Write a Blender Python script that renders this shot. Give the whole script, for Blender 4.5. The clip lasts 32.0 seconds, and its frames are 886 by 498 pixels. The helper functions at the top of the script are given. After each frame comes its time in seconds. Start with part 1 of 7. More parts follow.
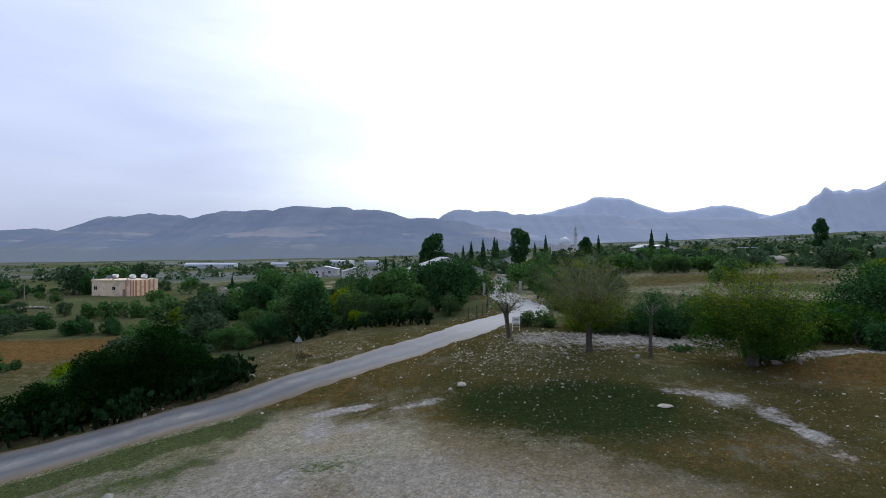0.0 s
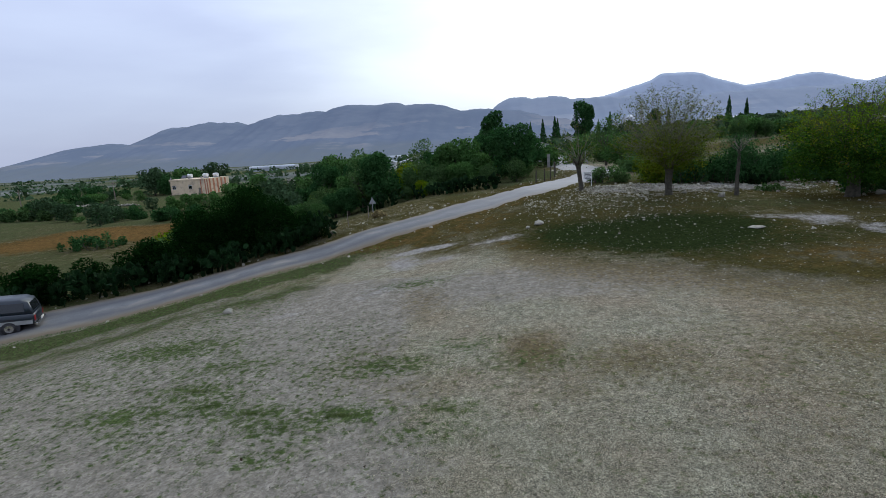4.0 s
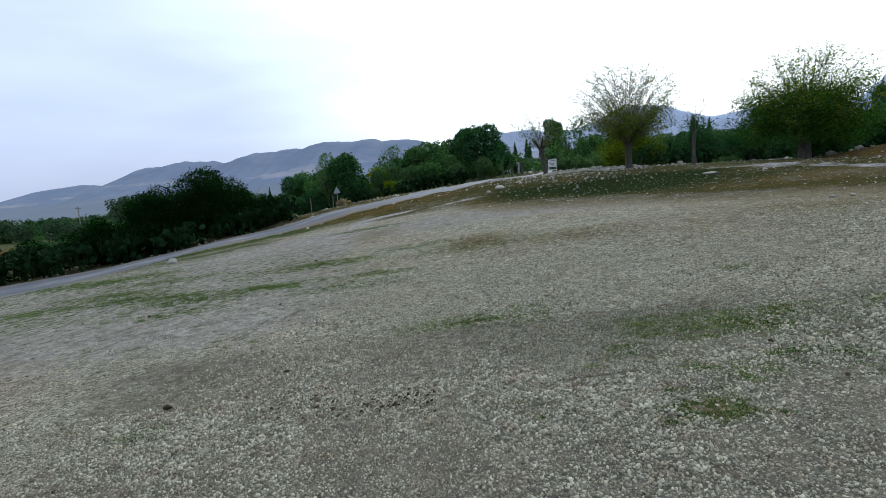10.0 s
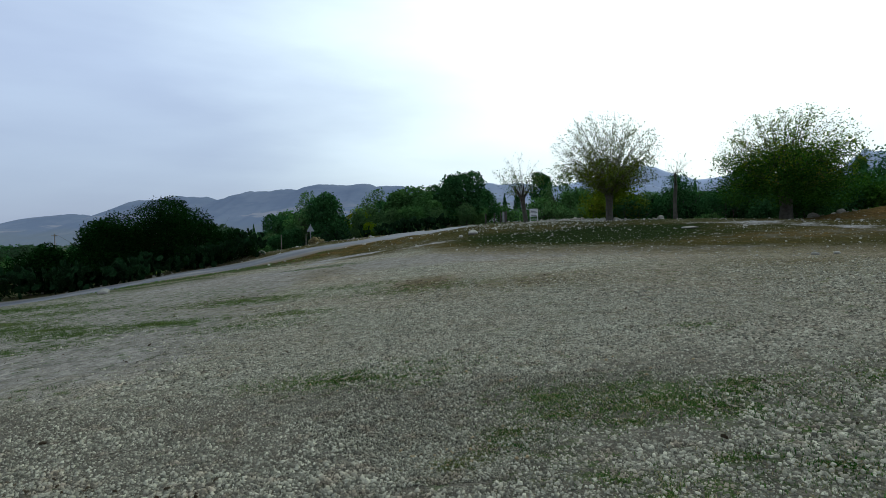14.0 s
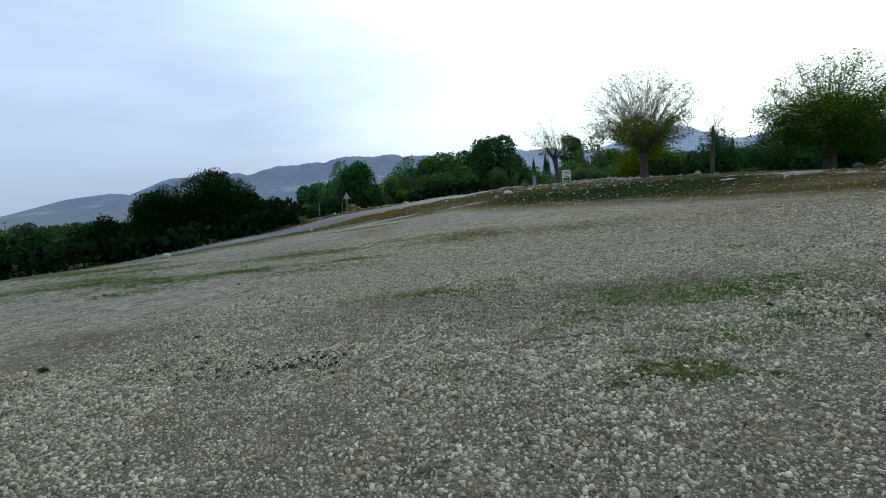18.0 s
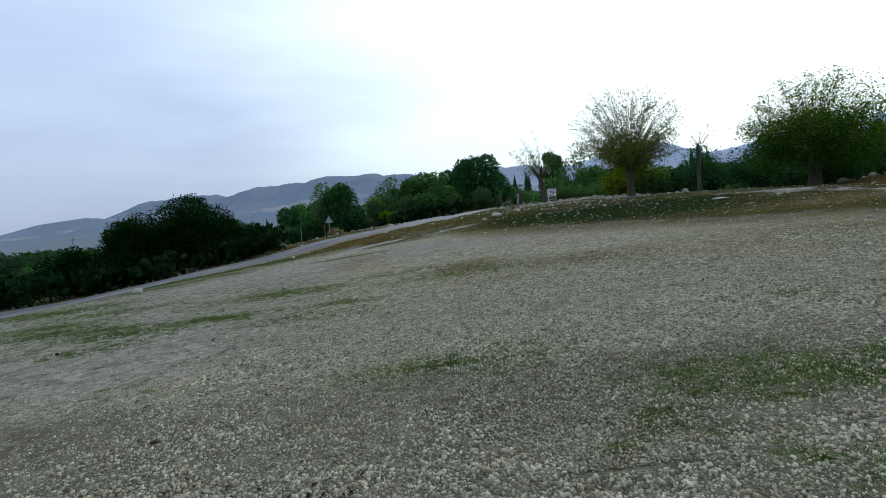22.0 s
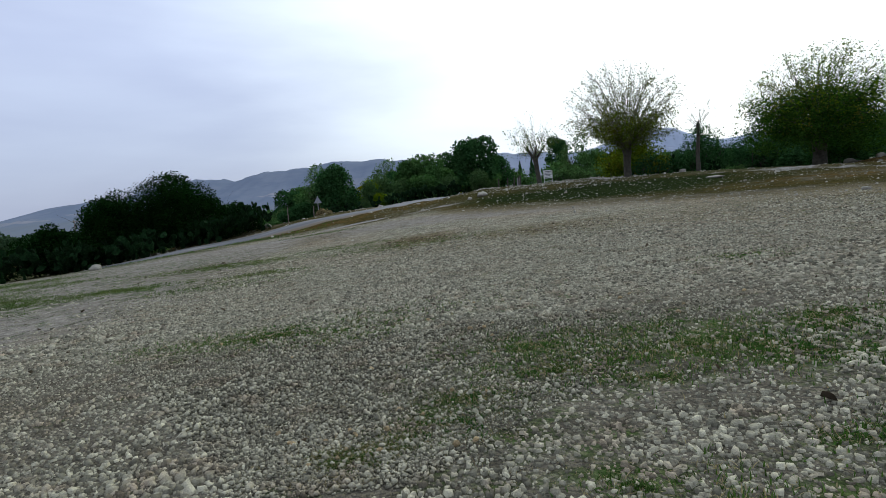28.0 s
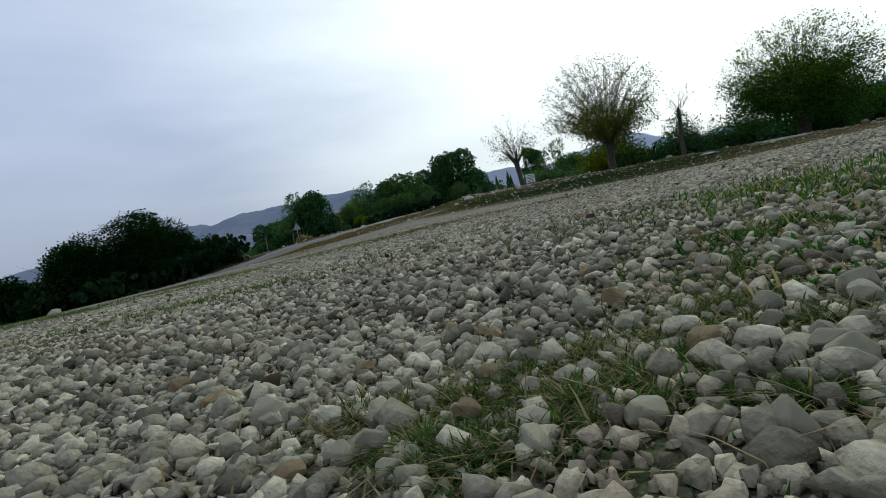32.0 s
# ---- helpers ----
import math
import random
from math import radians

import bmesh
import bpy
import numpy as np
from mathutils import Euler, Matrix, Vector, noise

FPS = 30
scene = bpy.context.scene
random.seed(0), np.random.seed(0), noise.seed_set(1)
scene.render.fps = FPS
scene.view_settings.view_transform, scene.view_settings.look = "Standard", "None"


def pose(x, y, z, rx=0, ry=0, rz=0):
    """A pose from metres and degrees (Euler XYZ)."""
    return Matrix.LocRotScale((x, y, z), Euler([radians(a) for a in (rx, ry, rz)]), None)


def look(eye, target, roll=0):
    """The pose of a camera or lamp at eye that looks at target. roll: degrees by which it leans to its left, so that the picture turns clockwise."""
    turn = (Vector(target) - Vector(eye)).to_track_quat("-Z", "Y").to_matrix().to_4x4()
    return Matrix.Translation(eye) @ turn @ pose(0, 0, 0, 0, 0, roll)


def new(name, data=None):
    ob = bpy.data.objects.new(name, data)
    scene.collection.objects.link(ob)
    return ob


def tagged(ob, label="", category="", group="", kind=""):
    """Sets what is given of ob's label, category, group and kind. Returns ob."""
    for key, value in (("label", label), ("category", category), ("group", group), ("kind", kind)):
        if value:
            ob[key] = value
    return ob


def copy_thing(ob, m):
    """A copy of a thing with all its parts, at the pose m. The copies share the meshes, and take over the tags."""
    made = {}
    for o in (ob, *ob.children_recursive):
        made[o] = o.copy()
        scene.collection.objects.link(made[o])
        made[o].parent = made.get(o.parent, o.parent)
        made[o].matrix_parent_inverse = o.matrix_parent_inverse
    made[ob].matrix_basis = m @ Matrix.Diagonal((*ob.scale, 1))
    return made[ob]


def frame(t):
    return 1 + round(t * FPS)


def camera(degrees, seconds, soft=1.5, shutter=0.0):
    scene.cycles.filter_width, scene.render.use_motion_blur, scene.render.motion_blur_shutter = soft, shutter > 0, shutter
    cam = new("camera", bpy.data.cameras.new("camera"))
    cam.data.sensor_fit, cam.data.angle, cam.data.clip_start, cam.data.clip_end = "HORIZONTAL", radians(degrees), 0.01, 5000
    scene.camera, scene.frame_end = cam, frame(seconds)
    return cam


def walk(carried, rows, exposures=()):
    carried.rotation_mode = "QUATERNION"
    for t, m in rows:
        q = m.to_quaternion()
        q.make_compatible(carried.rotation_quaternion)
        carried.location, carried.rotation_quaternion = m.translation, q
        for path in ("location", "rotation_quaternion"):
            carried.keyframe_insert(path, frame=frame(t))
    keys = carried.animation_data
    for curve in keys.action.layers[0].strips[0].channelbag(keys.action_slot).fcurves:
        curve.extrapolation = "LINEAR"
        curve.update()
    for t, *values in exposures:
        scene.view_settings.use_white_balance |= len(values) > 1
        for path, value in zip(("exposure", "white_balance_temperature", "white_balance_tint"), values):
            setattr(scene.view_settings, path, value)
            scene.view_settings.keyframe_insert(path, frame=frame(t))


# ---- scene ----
cam = camera(81.6, 32.0, soft=0.55)
METRES, EYE, TILT, LEAN, TURN = 17.0, 8.33, 0.0, 0.0, 0.0
ROWS = [
    (0.0, 0.0, 0.0, 0.0, 0.0, 0.2, -0.0),
    (0.5, -0.0058, -0.0134, -0.0182, 0.03, -9.18, -1.62),
    (1.0, -0.0164, -0.0047, -0.0384, 3.62, -11.42, -0.55),
    (1.5, -0.0253, -0.0115, -0.0588, 0.44, -3.23, 2.03),
    (2.0, -0.0351, -0.0066, -0.0859, -1.03, -3.17, 3.61),
    (2.5, -0.0442, -0.0201, -0.1067, -0.63, -3.85, 2.56),
    (3.0, -0.0489, -0.0333, -0.1267, 1.91, -7.93, 2.31),
    (3.5, -0.0618, -0.0169, -0.1497, 6.22, -11.91, 3.22),
    (5.5, -0.0597, -0.0041, -0.2407, 3.33, -6.58, 4.09),
    (6.0, -0.0508, 0.0058, -0.2659, 1.87, -5.43, 3.73),
    (6.5, -0.0431, -0.0005, -0.2878, 2.73, -4.25, 2.24),
    (7.0, -0.0336, -0.0065, -0.3114, 4.28, -4.01, 3.06),
    (7.5, -0.0262, -0.0189, -0.3355, 3.69, -6.37, 2.08),
    (8.0, -0.0198, -0.0303, -0.3581, 2.99, -6.75, 2.23),
    (8.5, -0.016, -0.0382, -0.3794, 1.51, -8.33, 0.07),
    (9.0, -0.0131, -0.0443, -0.39, -1.93, -7.58, 0.26),
    (9.5, -0.0146, -0.0372, -0.394, 3.32, -13.5, 1.08),
    (10.0, -0.0161, -0.0153, -0.3941, 3.56, -7.72, 4.49),
    (10.5, -0.0107, 0.008, -0.3933, 3.04, -4.37, 3.79),
    (11.0, -0.0002, 0.0272, -0.393, 3.93, -2.99, 2.92),
    (11.5, 0.0097, 0.0393, -0.3958, 4.17, -4.46, 0.48),
    (12.0, 0.0177, 0.0509, -0.3992, 3.91, -4.24, 0.88),
    (12.5, 0.0235, 0.0587, -0.4029, 3.01, -3.07, 0.72),
    (13.0, 0.0281, 0.0644, -0.4074, 3.1, -6.16, 2.29),
    (13.5, 0.0342, 0.0709, -0.4103, 3.35, -2.41, 1.89),
    (14.0, 0.0412, 0.0705, -0.4148, 2.63, -2.47, 1.54),
    (14.5, 0.0484, 0.0618, -0.4192, 1.96, -2.19, -0.8),
    (16.5, 0.0365, 0.0315, -0.433, 1.9, -6.37, 1.01),
    (17.0, 0.0328, 0.029, -0.4353, 3.01, -6.22, 0.94),
    (17.5, 0.0257, 0.0274, -0.4364, 6.44, -7.66, 1.78),
    (18.0, 0.0181, 0.0292, -0.4358, 5.71, -5.78, 3.27),
    (18.5, 0.0119, 0.0272, -0.4343, 6.0, -6.4, 1.48),
    (19.0, 0.0054, 0.0294, -0.4306, 4.88, -6.77, 3.51),
    (19.5, 0.0011, 0.0319, -0.4275, 2.94, -6.53, 3.31),
    (20.0, -0.0009, 0.0377, -0.4243, 2.91, -6.17, 3.59),
    (20.5, -0.0023, 0.043, -0.4215, 3.26, -6.49, 4.32),
    (21.0, -0.0025, 0.052, -0.4199, 3.38, -7.47, 3.62),
    (21.5, -0.0033, 0.0671, -0.4187, 3.51, -6.73, 3.85),
    (22.0, -0.0019, 0.0804, -0.4177, 3.64, -3.96, 4.37),
    (22.5, 0.001, 0.0943, -0.4176, 2.34, -5.78, 4.89),
    (23.0, 0.0055, 0.1128, -0.4216, 2.83, -4.9, 5.65),
    (23.5, 0.0138, 0.1327, -0.426, 5.53, -5.38, 5.68),
    (24.0, 0.0304, 0.1492, -0.4255, 3.54, 2.84, 3.8),
    (24.5, 0.0475, 0.1465, -0.4269, 2.67, 1.28, 2.57),
    (25.0, 0.0629, 0.1328, -0.4301, 1.51, -3.06, 1.85),
    (25.5, 0.0763, 0.1207, -0.4335, 1.27, -4.64, -0.23),
    (27.5, 0.0712, 0.1254, -0.4431, 3.26, -5.74, 1.17),
    (28.0, 0.0627, 0.1421, -0.4448, 4.48, -5.42, 3.94),
    (28.5, 0.0586, 0.1611, -0.4465, 5.4, -2.28, 4.01),
    (29.0, 0.0573, 0.1758, -0.4495, 4.08, -0.3, 3.7),
    (29.5, 0.0549, 0.1895, -0.453, 2.58, -1.97, 3.56),
    (30.0, 0.0512, 0.1997, -0.4576, 1.42, -0.09, 4.68),
    (30.5, 0.0451, 0.204, -0.4632, 0.54, -0.98, 5.57),
    (31.0, 0.039, 0.2078, -0.4693, 1.46, -1.62, 5.46),
    (31.5, 0.0342, 0.2115, -0.4764, 1.98, -0.8, 6.16),
    (32.0, 0.0341, 0.2148, -0.4845, 2.21, -3.13, 9.52),
]
walk(cam, [(t, pose(0, 0, EYE, TILT, LEAN, TURN) @ pose(METRES * x, METRES * y, METRES * z, 90 + pitch, roll, yaw)) for t, x, y, z, yaw, pitch, roll in ROWS],
     exposures=[(0, 0.1, 6250, 2), (0.5, 0.2, 6250, 2), (1, 0.36, 6250, 2), (2, 0.08, 6250, 0), (3, 0.05, 6250, 0), (6, 0.07, 6020, -4), (7, -0.1, 6020, -6), (8, -0.02, 6020, -6), (9, 0.08, 6020, -6), (10, 0.3, 6020, -3), (11, -0.02, 6020, -6), (13, -0.04, 6020, -9), (14, -0.18, 6020, -9), (17, 0.05, 6020, -8), (20, 0.08, 6020, -8), (22, 0.0, 6020, -8), (24, -0.34, 6020, -7), (25, -0.38, 6020, -4), (26, -0.28, 6020, -4), (28, -0.05, 6250, -2), (29, -0.3, 6250, -2), (30, -0.36, 6250, -3), (32, -0.3, 6300, -5)])

# ---- world, sun ----
SUN_AZ, SUN_EL = radians(24), radians(30)          # azimuth to the right of ahead (+y), elevation
sun_dir = Vector((math.sin(SUN_AZ) * math.cos(SUN_EL), math.cos(SUN_AZ) * math.cos(SUN_EL), math.sin(SUN_EL)))
world = bpy.data.worlds.new("overcast_sky")
scene.world = world
world.use_nodes = True
wn, wl = world.node_tree.nodes, world.node_tree.links
wn.clear()
w_out = wn.new("ShaderNodeOutputWorld")
w_sky = wn.new("ShaderNodeTexSky")
w_sky.sky_type, w_sky.sun_disc = "NISHITA", False
w_sky.sun_elevation, w_sky.sun_rotation = SUN_EL, SUN_AZ
w_sky.dust_density, w_sky.air_density = 2.0, 1.0
w_bg1 = wn.new("ShaderNodeBackground")
w_bg1.inputs[1].default_value = 0.014
wl.new(w_sky.outputs[0], w_bg1.inputs[0])
# cloud deck: soft bands of grey-violet cloud, brightest round the veiled sun
w_tc = wn.new("ShaderNodeTexCoord")
w_dot = wn.new("ShaderNodeVectorMath")
w_dot.operation = "DOT_PRODUCT"
w_dot.inputs[1].default_value = sun_dir
wl.new(w_tc.outputs["Generated"], w_dot.inputs[0])
w_glow = wn.new("ShaderNodeMapRange")
w_glow.interpolation_type = "SMOOTHSTEP"
w_glow.inputs["From Min"].default_value, w_glow.inputs["From Max"].default_value = 0.57, 1.22
w_map = wn.new("ShaderNodeMapping")
w_map.inputs["Scale"].default_value = (1.2, 1.2, 5.0)
w_map.inputs["Rotation"].default_value = (0.0, radians(-14), 0.0)
wl.new(w_tc.outputs["Generated"], w_map.inputs[0])
w_noise = wn.new("ShaderNodeTexNoise")
w_noise.inputs["Scale"].default_value, w_noise.inputs["Detail"].default_value = 1.6, 5.0
wl.new(w_map.outputs[0], w_noise.inputs["Vector"])
w_ramp = wn.new("ShaderNodeValToRGB")
w_ramp.color_ramp.elements[0].position, w_ramp.color_ramp.elements[0].color = 0.32, (0.57, 0.59, 0.84, 1)
w_ramp.color_ramp.elements[1].position, w_ramp.color_ramp.elements[1].color = 0.68, (0.69, 0.715, 0.965, 1)
wl.new(w_noise.outputs["Fac"], w_ramp.inputs[0])
w_wisp = wn.new("ShaderNodeMath")
w_wisp.operation = "MULTIPLY_ADD"
w_wisp.inputs[1].default_value = 0.22
wl.new(w_noise.outputs["Fac"], w_wisp.inputs[0])
w_shift = wn.new("ShaderNodeMath")
w_shift.operation = "SUBTRACT"
w_shift.inputs[1].default_value = 0.11
wl.new(w_dot.outputs["Value"], w_shift.inputs[0])
wl.new(w_shift.outputs[0], w_wisp.inputs[2])
wl.new(w_wisp.outputs[0], w_glow.inputs["Value"])
w_mix = wn.new("ShaderNodeMix")
w_mix.data_type = "RGBA"
w_mix.inputs[7].default_value = (1.75, 1.75, 1.78, 1)
wl.new(w_glow.outputs[0], w_mix.inputs[0])
wl.new(w_ramp.outputs[0], w_mix.inputs[6])
w_bg2 = wn.new("ShaderNodeBackground")
# an overcast sky is brightest overhead
w_sep = wn.new("ShaderNodeSeparateXYZ")
wl.new(w_tc.outputs["Generated"], w_sep.inputs[0])
w_zen = wn.new("ShaderNodeMapRange")
w_zen.interpolation_type = "SMOOTHSTEP"
for w_key, w_val in (("From Min", 0.42), ("From Max", 1.0), ("To Min", 1.0), ("To Max", 1.75)):
    w_zen.inputs[w_key].default_value = w_val
wl.new(w_sep.outputs["Z"], w_zen.inputs["Value"])
w_low = wn.new("ShaderNodeMapRange")
for w_key, w_val in (("From Min", 0.0), ("From Max", 0.27), ("To Min", 0.70), ("To Max", 1.0)):
    w_low.inputs[w_key].default_value = w_val
wl.new(w_sep.outputs["Z"], w_low.inputs["Value"])
w_lum = wn.new("ShaderNodeMath")
w_lum.operation = "MULTIPLY"
wl.new(w_zen.outputs[0], w_lum.inputs[0])
wl.new(w_low.outputs[0], w_lum.inputs[1])
wl.new(w_lum.outputs[0], w_bg2.inputs[1])
wl.new(w_mix.outputs[2], w_bg2.inputs[0])
w_add = wn.new("ShaderNodeAddShader")
wl.new(w_bg1.outputs[0], w_add.inputs[0])
wl.new(w_bg2.outputs[0], w_add.inputs[1])
wl.new(w_add.outputs[0], w_out.inputs[0])

sun = new("sun", bpy.data.lights.new("sun", "SUN"))
sun.data.energy, sun.data.angle, sun.data.color = 1.05, radians(14), (1.0, 0.95, 0.88)
sun.matrix_world = look((0, 0, 60), Vector((0, 0, 60)) - sun_dir)


# ---- materials ----
def mk(name, c1, c2, rough=0.8, scale=4.0, fine=60.0, bump=0.25, metal=0.0, c3=None, island=0.0, objvar=0.0, coords="Object", spec=0.3, dist=0.02, grain=0.22):
    """A surface of two colours mixed by coarse noise, with fine grain, relief and, if wanted, a third colour in stains."""
    m = bpy.data.materials.new(name)
    m.use_nodes = True
    N, L = m.node_tree.nodes, m.node_tree.links
    b = N["Principled BSDF"]
    b.inputs["Roughness"].default_value, b.inputs["Metallic"].default_value = rough, metal
    b.inputs["Specular IOR Level"].default_value = spec
    tc = N.new("ShaderNodeTexCoord")

    def noise_node(s, detail=4.0):
        n = N.new("ShaderNodeTexNoise")
        n.inputs["Scale"].default_value, n.inputs["Detail"].default_value = s, detail
        L.new(tc.outputs[coords], n.inputs["Vector"])
        return n

    def ramp(src, lo, hi):
        r = N.new("ShaderNodeMapRange")
        r.inputs["From Min"].default_value, r.inputs["From Max"].default_value = lo, hi
        L.new(src, r.inputs["Value"])
        return r.outputs[0]

    def mixed(fac, a, bb):
        x = N.new("ShaderNodeMix")
        x.data_type = "RGBA"
        L.new(fac, x.inputs[0])
        for i, v in ((6, a), (7, bb)):
            if isinstance(v, tuple):
                x.inputs[i].default_value = (*v, 1)
            else:
                L.new(v, x.inputs[i])
        return x.outputs[2]

    n1, n2 = noise_node(scale), noise_node(fine, 3.0)
    col = mixed(ramp(n1.outputs["Fac"], 0.35, 0.65), c1, c2)
    if c3:
        n3 = noise_node(scale * 0.37 + 0.3, 6.0)
        col = mixed(ramp(n3.outputs["Fac"], 0.52, 0.66), col, c3)
    hsv = N.new("ShaderNodeHueSaturation")
    L.new(col, hsv.inputs["Color"])
    val = ramp(n2.outputs["Fac"], 0.2, 0.8)
    r2 = N.new("ShaderNodeMapRange")
    r2.inputs["To Min"].default_value, r2.inputs["To Max"].default_value = 1 - grain, 1 + grain
    L.new(val, r2.inputs["Value"])
    out = r2.outputs[0]
    for amount, node, sock in ((island, "ShaderNodeNewGeometry", "Random Per Island"), (objvar, "ShaderNodeObjectInfo", "Random")):
        if amount:
            g = N.new(node)
            r3 = N.new("ShaderNodeMapRange")
            r3.inputs["To Min"].default_value, r3.inputs["To Max"].default_value = 1 - amount, 1 + amount
            L.new(g.outputs[sock], r3.inputs["Value"])
            mu = N.new("ShaderNodeMath")
            mu.operation = "MULTIPLY"
            L.new(out, mu.inputs[0])
            L.new(r3.outputs[0], mu.inputs[1])
            out = mu.outputs[0]
    L.new(out, hsv.inputs["Value"])
    L.new(hsv.outputs[0], b.inputs["Base Color"])
    if bump:
        bp = N.new("ShaderNodeBump")
        bp.inputs["Strength"].default_value, bp.inputs["Distance"].default_value = bump, dist
        L.new(n2.outputs["Fac"], bp.inputs["Height"])
        L.new(bp.outputs[0], b.inputs["Normal"])
    return m


def leafy(name, c1, c2, c3=None, rough=0.75, island=0.5, through_light=0.4):
    m = mk(name, c1, c2, rough=rough, scale=0.9, fine=9.0, bump=0.0, c3=c3, island=island, spec=0.0)
    # thin blades let light through
    N, L = m.node_tree.nodes, m.node_tree.links
    b, out = N["Principled BSDF"], N["Material Output"]
    hsv = b.inputs["Base Color"].links[0].from_node
    glow = N.new("ShaderNodeHueSaturation")
    glow.inputs["Saturation"].default_value, glow.inputs["Value"].default_value = 1.15, 1.5
    L.new(hsv.outputs[0], glow.inputs["Color"])
    tr = N.new("ShaderNodeBsdfTranslucent")
    L.new(glow.outputs[0], tr.inputs["Color"])
    mx = N.new("ShaderNodeMixShader")
    mx.inputs[0].default_value = through_light
    L.new(b.outputs[0], mx.inputs[1])
    L.new(tr.outputs[0], mx.inputs[2])
    L.new(mx.outputs[0], out.inputs[0])
    return m


# ---- plan: heights of the ground ----
def smooth(a, b, v):
    v = np.clip((np.asarray(v, float) - a) / (b - a), 0, 1)
    return v * v * (3 - 2 * v)


RIDGE_X = [-400, -60, -30, -21, -15, -10, -6, -3.5, 1, 5, 14, 20, 26, 45, 400]
RIDGE_Z = [-3.4, -2.7, -2.4, -1.78, -0.88, 0.05, 0.60, 0.88, 1.22, 1.36, 1.36, 1.08, 1.25, 1.9, 3.0]


def wav(x, y, s, seed=0.0):
    """Cheap rolling noise, about -1 to 1, of wavelength s."""
    a, b = x / s * 6.283 + seed, y / s * 6.283 - 1.7 * seed
    return (np.sin(a * 0.83 + 0.6 * np.sin(b * 0.71 + seed)) + np.sin(b * 0.91 + 0.8 * np.sin(a * 0.57)) + 0.6 * np.sin(a * 1.7 + b * 1.3)) / 2.6


def lot_edge(x):
    """Where the gravel lot ends and the mound begins."""
    return np.interp(x, [-12, -6, -2, 1, 3.5, 5.4, 7.5, 9.6, 14, 22], [29, 26.0, 24.3, 22.0, 20.4, 19.4, 17.5, 15.8, 13.0, 11.5])


def height(x, y):
    x, y = np.asarray(x, float), np.asarray(y, float)
    lot = 0.06 * np.clip(x, -14, 22) + 0.0034 * np.clip(y, -20, 30) - 0.055
    ridge = np.interp(x, RIDGE_X, RIDGE_Z)
    ye = lot_edge(x)
    ze = np.interp(x, [-14, -8, -4, -1, 8, 14, 22], [-0.82, -0.25, 0.08, 0.32, 0.34, 0.55, 0.8])
    w = smooth(ye - 13, ye + 1, y)
    t = np.clip((y - ye) / np.interp(x, [-8, -4, 2, 9, 20], [5, 8, 12.5, 17, 19]), 0, 1)
    up = t - 0.3 * np.sin(2 * np.pi * t) / (2 * np.pi)
    z = (lot * (1 - w) + ze * w) * (1 - up) + ridge * up
    left = smooth(-12, -17, x)
    z = z * (1 - left) + ridge * left
    r = np.hypot(x, y)
    az = np.where(y > 0.15 * r, x / np.maximum(y, 0.15 * r + 1e-6), np.sign(x) * 3)
    e = np.interp(az, [-1.6, -0.86, -0.3, 0.0, 0.3, 0.8, 1.6], [-0.010, -0.014, -0.010, -0.003, 0.016, 0.031, 0.03]) * smooth(-0.2, 0.3, y / np.maximum(r, 1))
    z = z + e * np.maximum(0, r - 60)
    far = smooth(30, 80, r)
    z = z + far * (0.5 * wav(x, y, 37, 2.0) + 0.25 * wav(x, y, 13, 4.0)) + smooth(150, 900, r) * 3.0 * wav(x, y, 420, 3.0)
    # the road lies on a level bench: the near side is cut down, the far verge stands a little higher
    d = (y - np.interp(x, [-50, -32, -21, -15, -9, -3.5, 0.8], [6, 17.2, 24.3, 28.2, 32.7, 38.2, 43.6])) * 0.83
    z = z - np.interp(x, [-36, -24, -20, -17, -13.7, -10.5, -7.6, -4.4, -1.9, 1], [0, 0.30, 0.34, 0.35, 0.20, 0.06, 0.22, 0.28, 0.18, 0]) * smooth(-15, -4, d) * smooth(2.2, -2.0, d)
    z = z + np.interp(x, [-26, -19, -14, -9, -5], [0, 0.22, 0.38, 0.3, 0]) * smooth(2.4, 4.6, d) * smooth(26, 10, d)
    # heaps of red earth and stones on the right
    z = z + 0.7 * np.exp(-(((x - 26) / 4.5) ** 2 + ((y - 31.5) / 1.7) ** 2)) + 0.3 * np.exp(-(((x - 9) / 3.0) ** 2 + ((y - 41.5) / 1.3) ** 2))
    rough_ground = smooth(0.1, 0.6, up) * (1 - far) * smooth(-9, -4, x)
    return z + rough_ground * (0.07 * wav(x, y, 4.3, 0.4) + 0.04 * wav(x, y, 1.7, 5.0)) + 0.012 * wav(x, y, 2.3, 7.0)


def ground(x, y):
    return float(height(x, y))


# road centre line as a smooth curve through a few stations
ROAD = [(-120, -40), (-80, -13.5), (-50, 6), (-32, 17.2), (-21, 24.3), (-15, 28.2), (-9, 32.7), (-3.5, 38.2), (0.8, 43.6), (4.2, 50), (8.8, 56.5), (10.6, 64), (9.2, 78), (9.6, 95), (13, 116), (18, 150)]


def catmull(pts, step):
    out = []
    P = [np.array(p, float) for p in pts]
    P = [2 * P[0] - P[1]] + P + [2 * P[-1] - P[-2]]
    for i in range(1, len(P) - 2):
        n = max(2, int(np.linalg.norm(P[i + 1] - P[i]) / step))
        for k in range(n):
            t = k / n
            out.append(0.5 * (2 * P[i] + (P[i + 1] - P[i - 1]) * t + (2 * P[i - 1] - 5 * P[i] + 4 * P[i + 1] - P[i + 2]) * t * t + (3 * P[i] - P[i - 1] - 3 * P[i + 1] + P[i + 2]) * t ** 3))
    out.append(P[-2])
    return np.array(out)


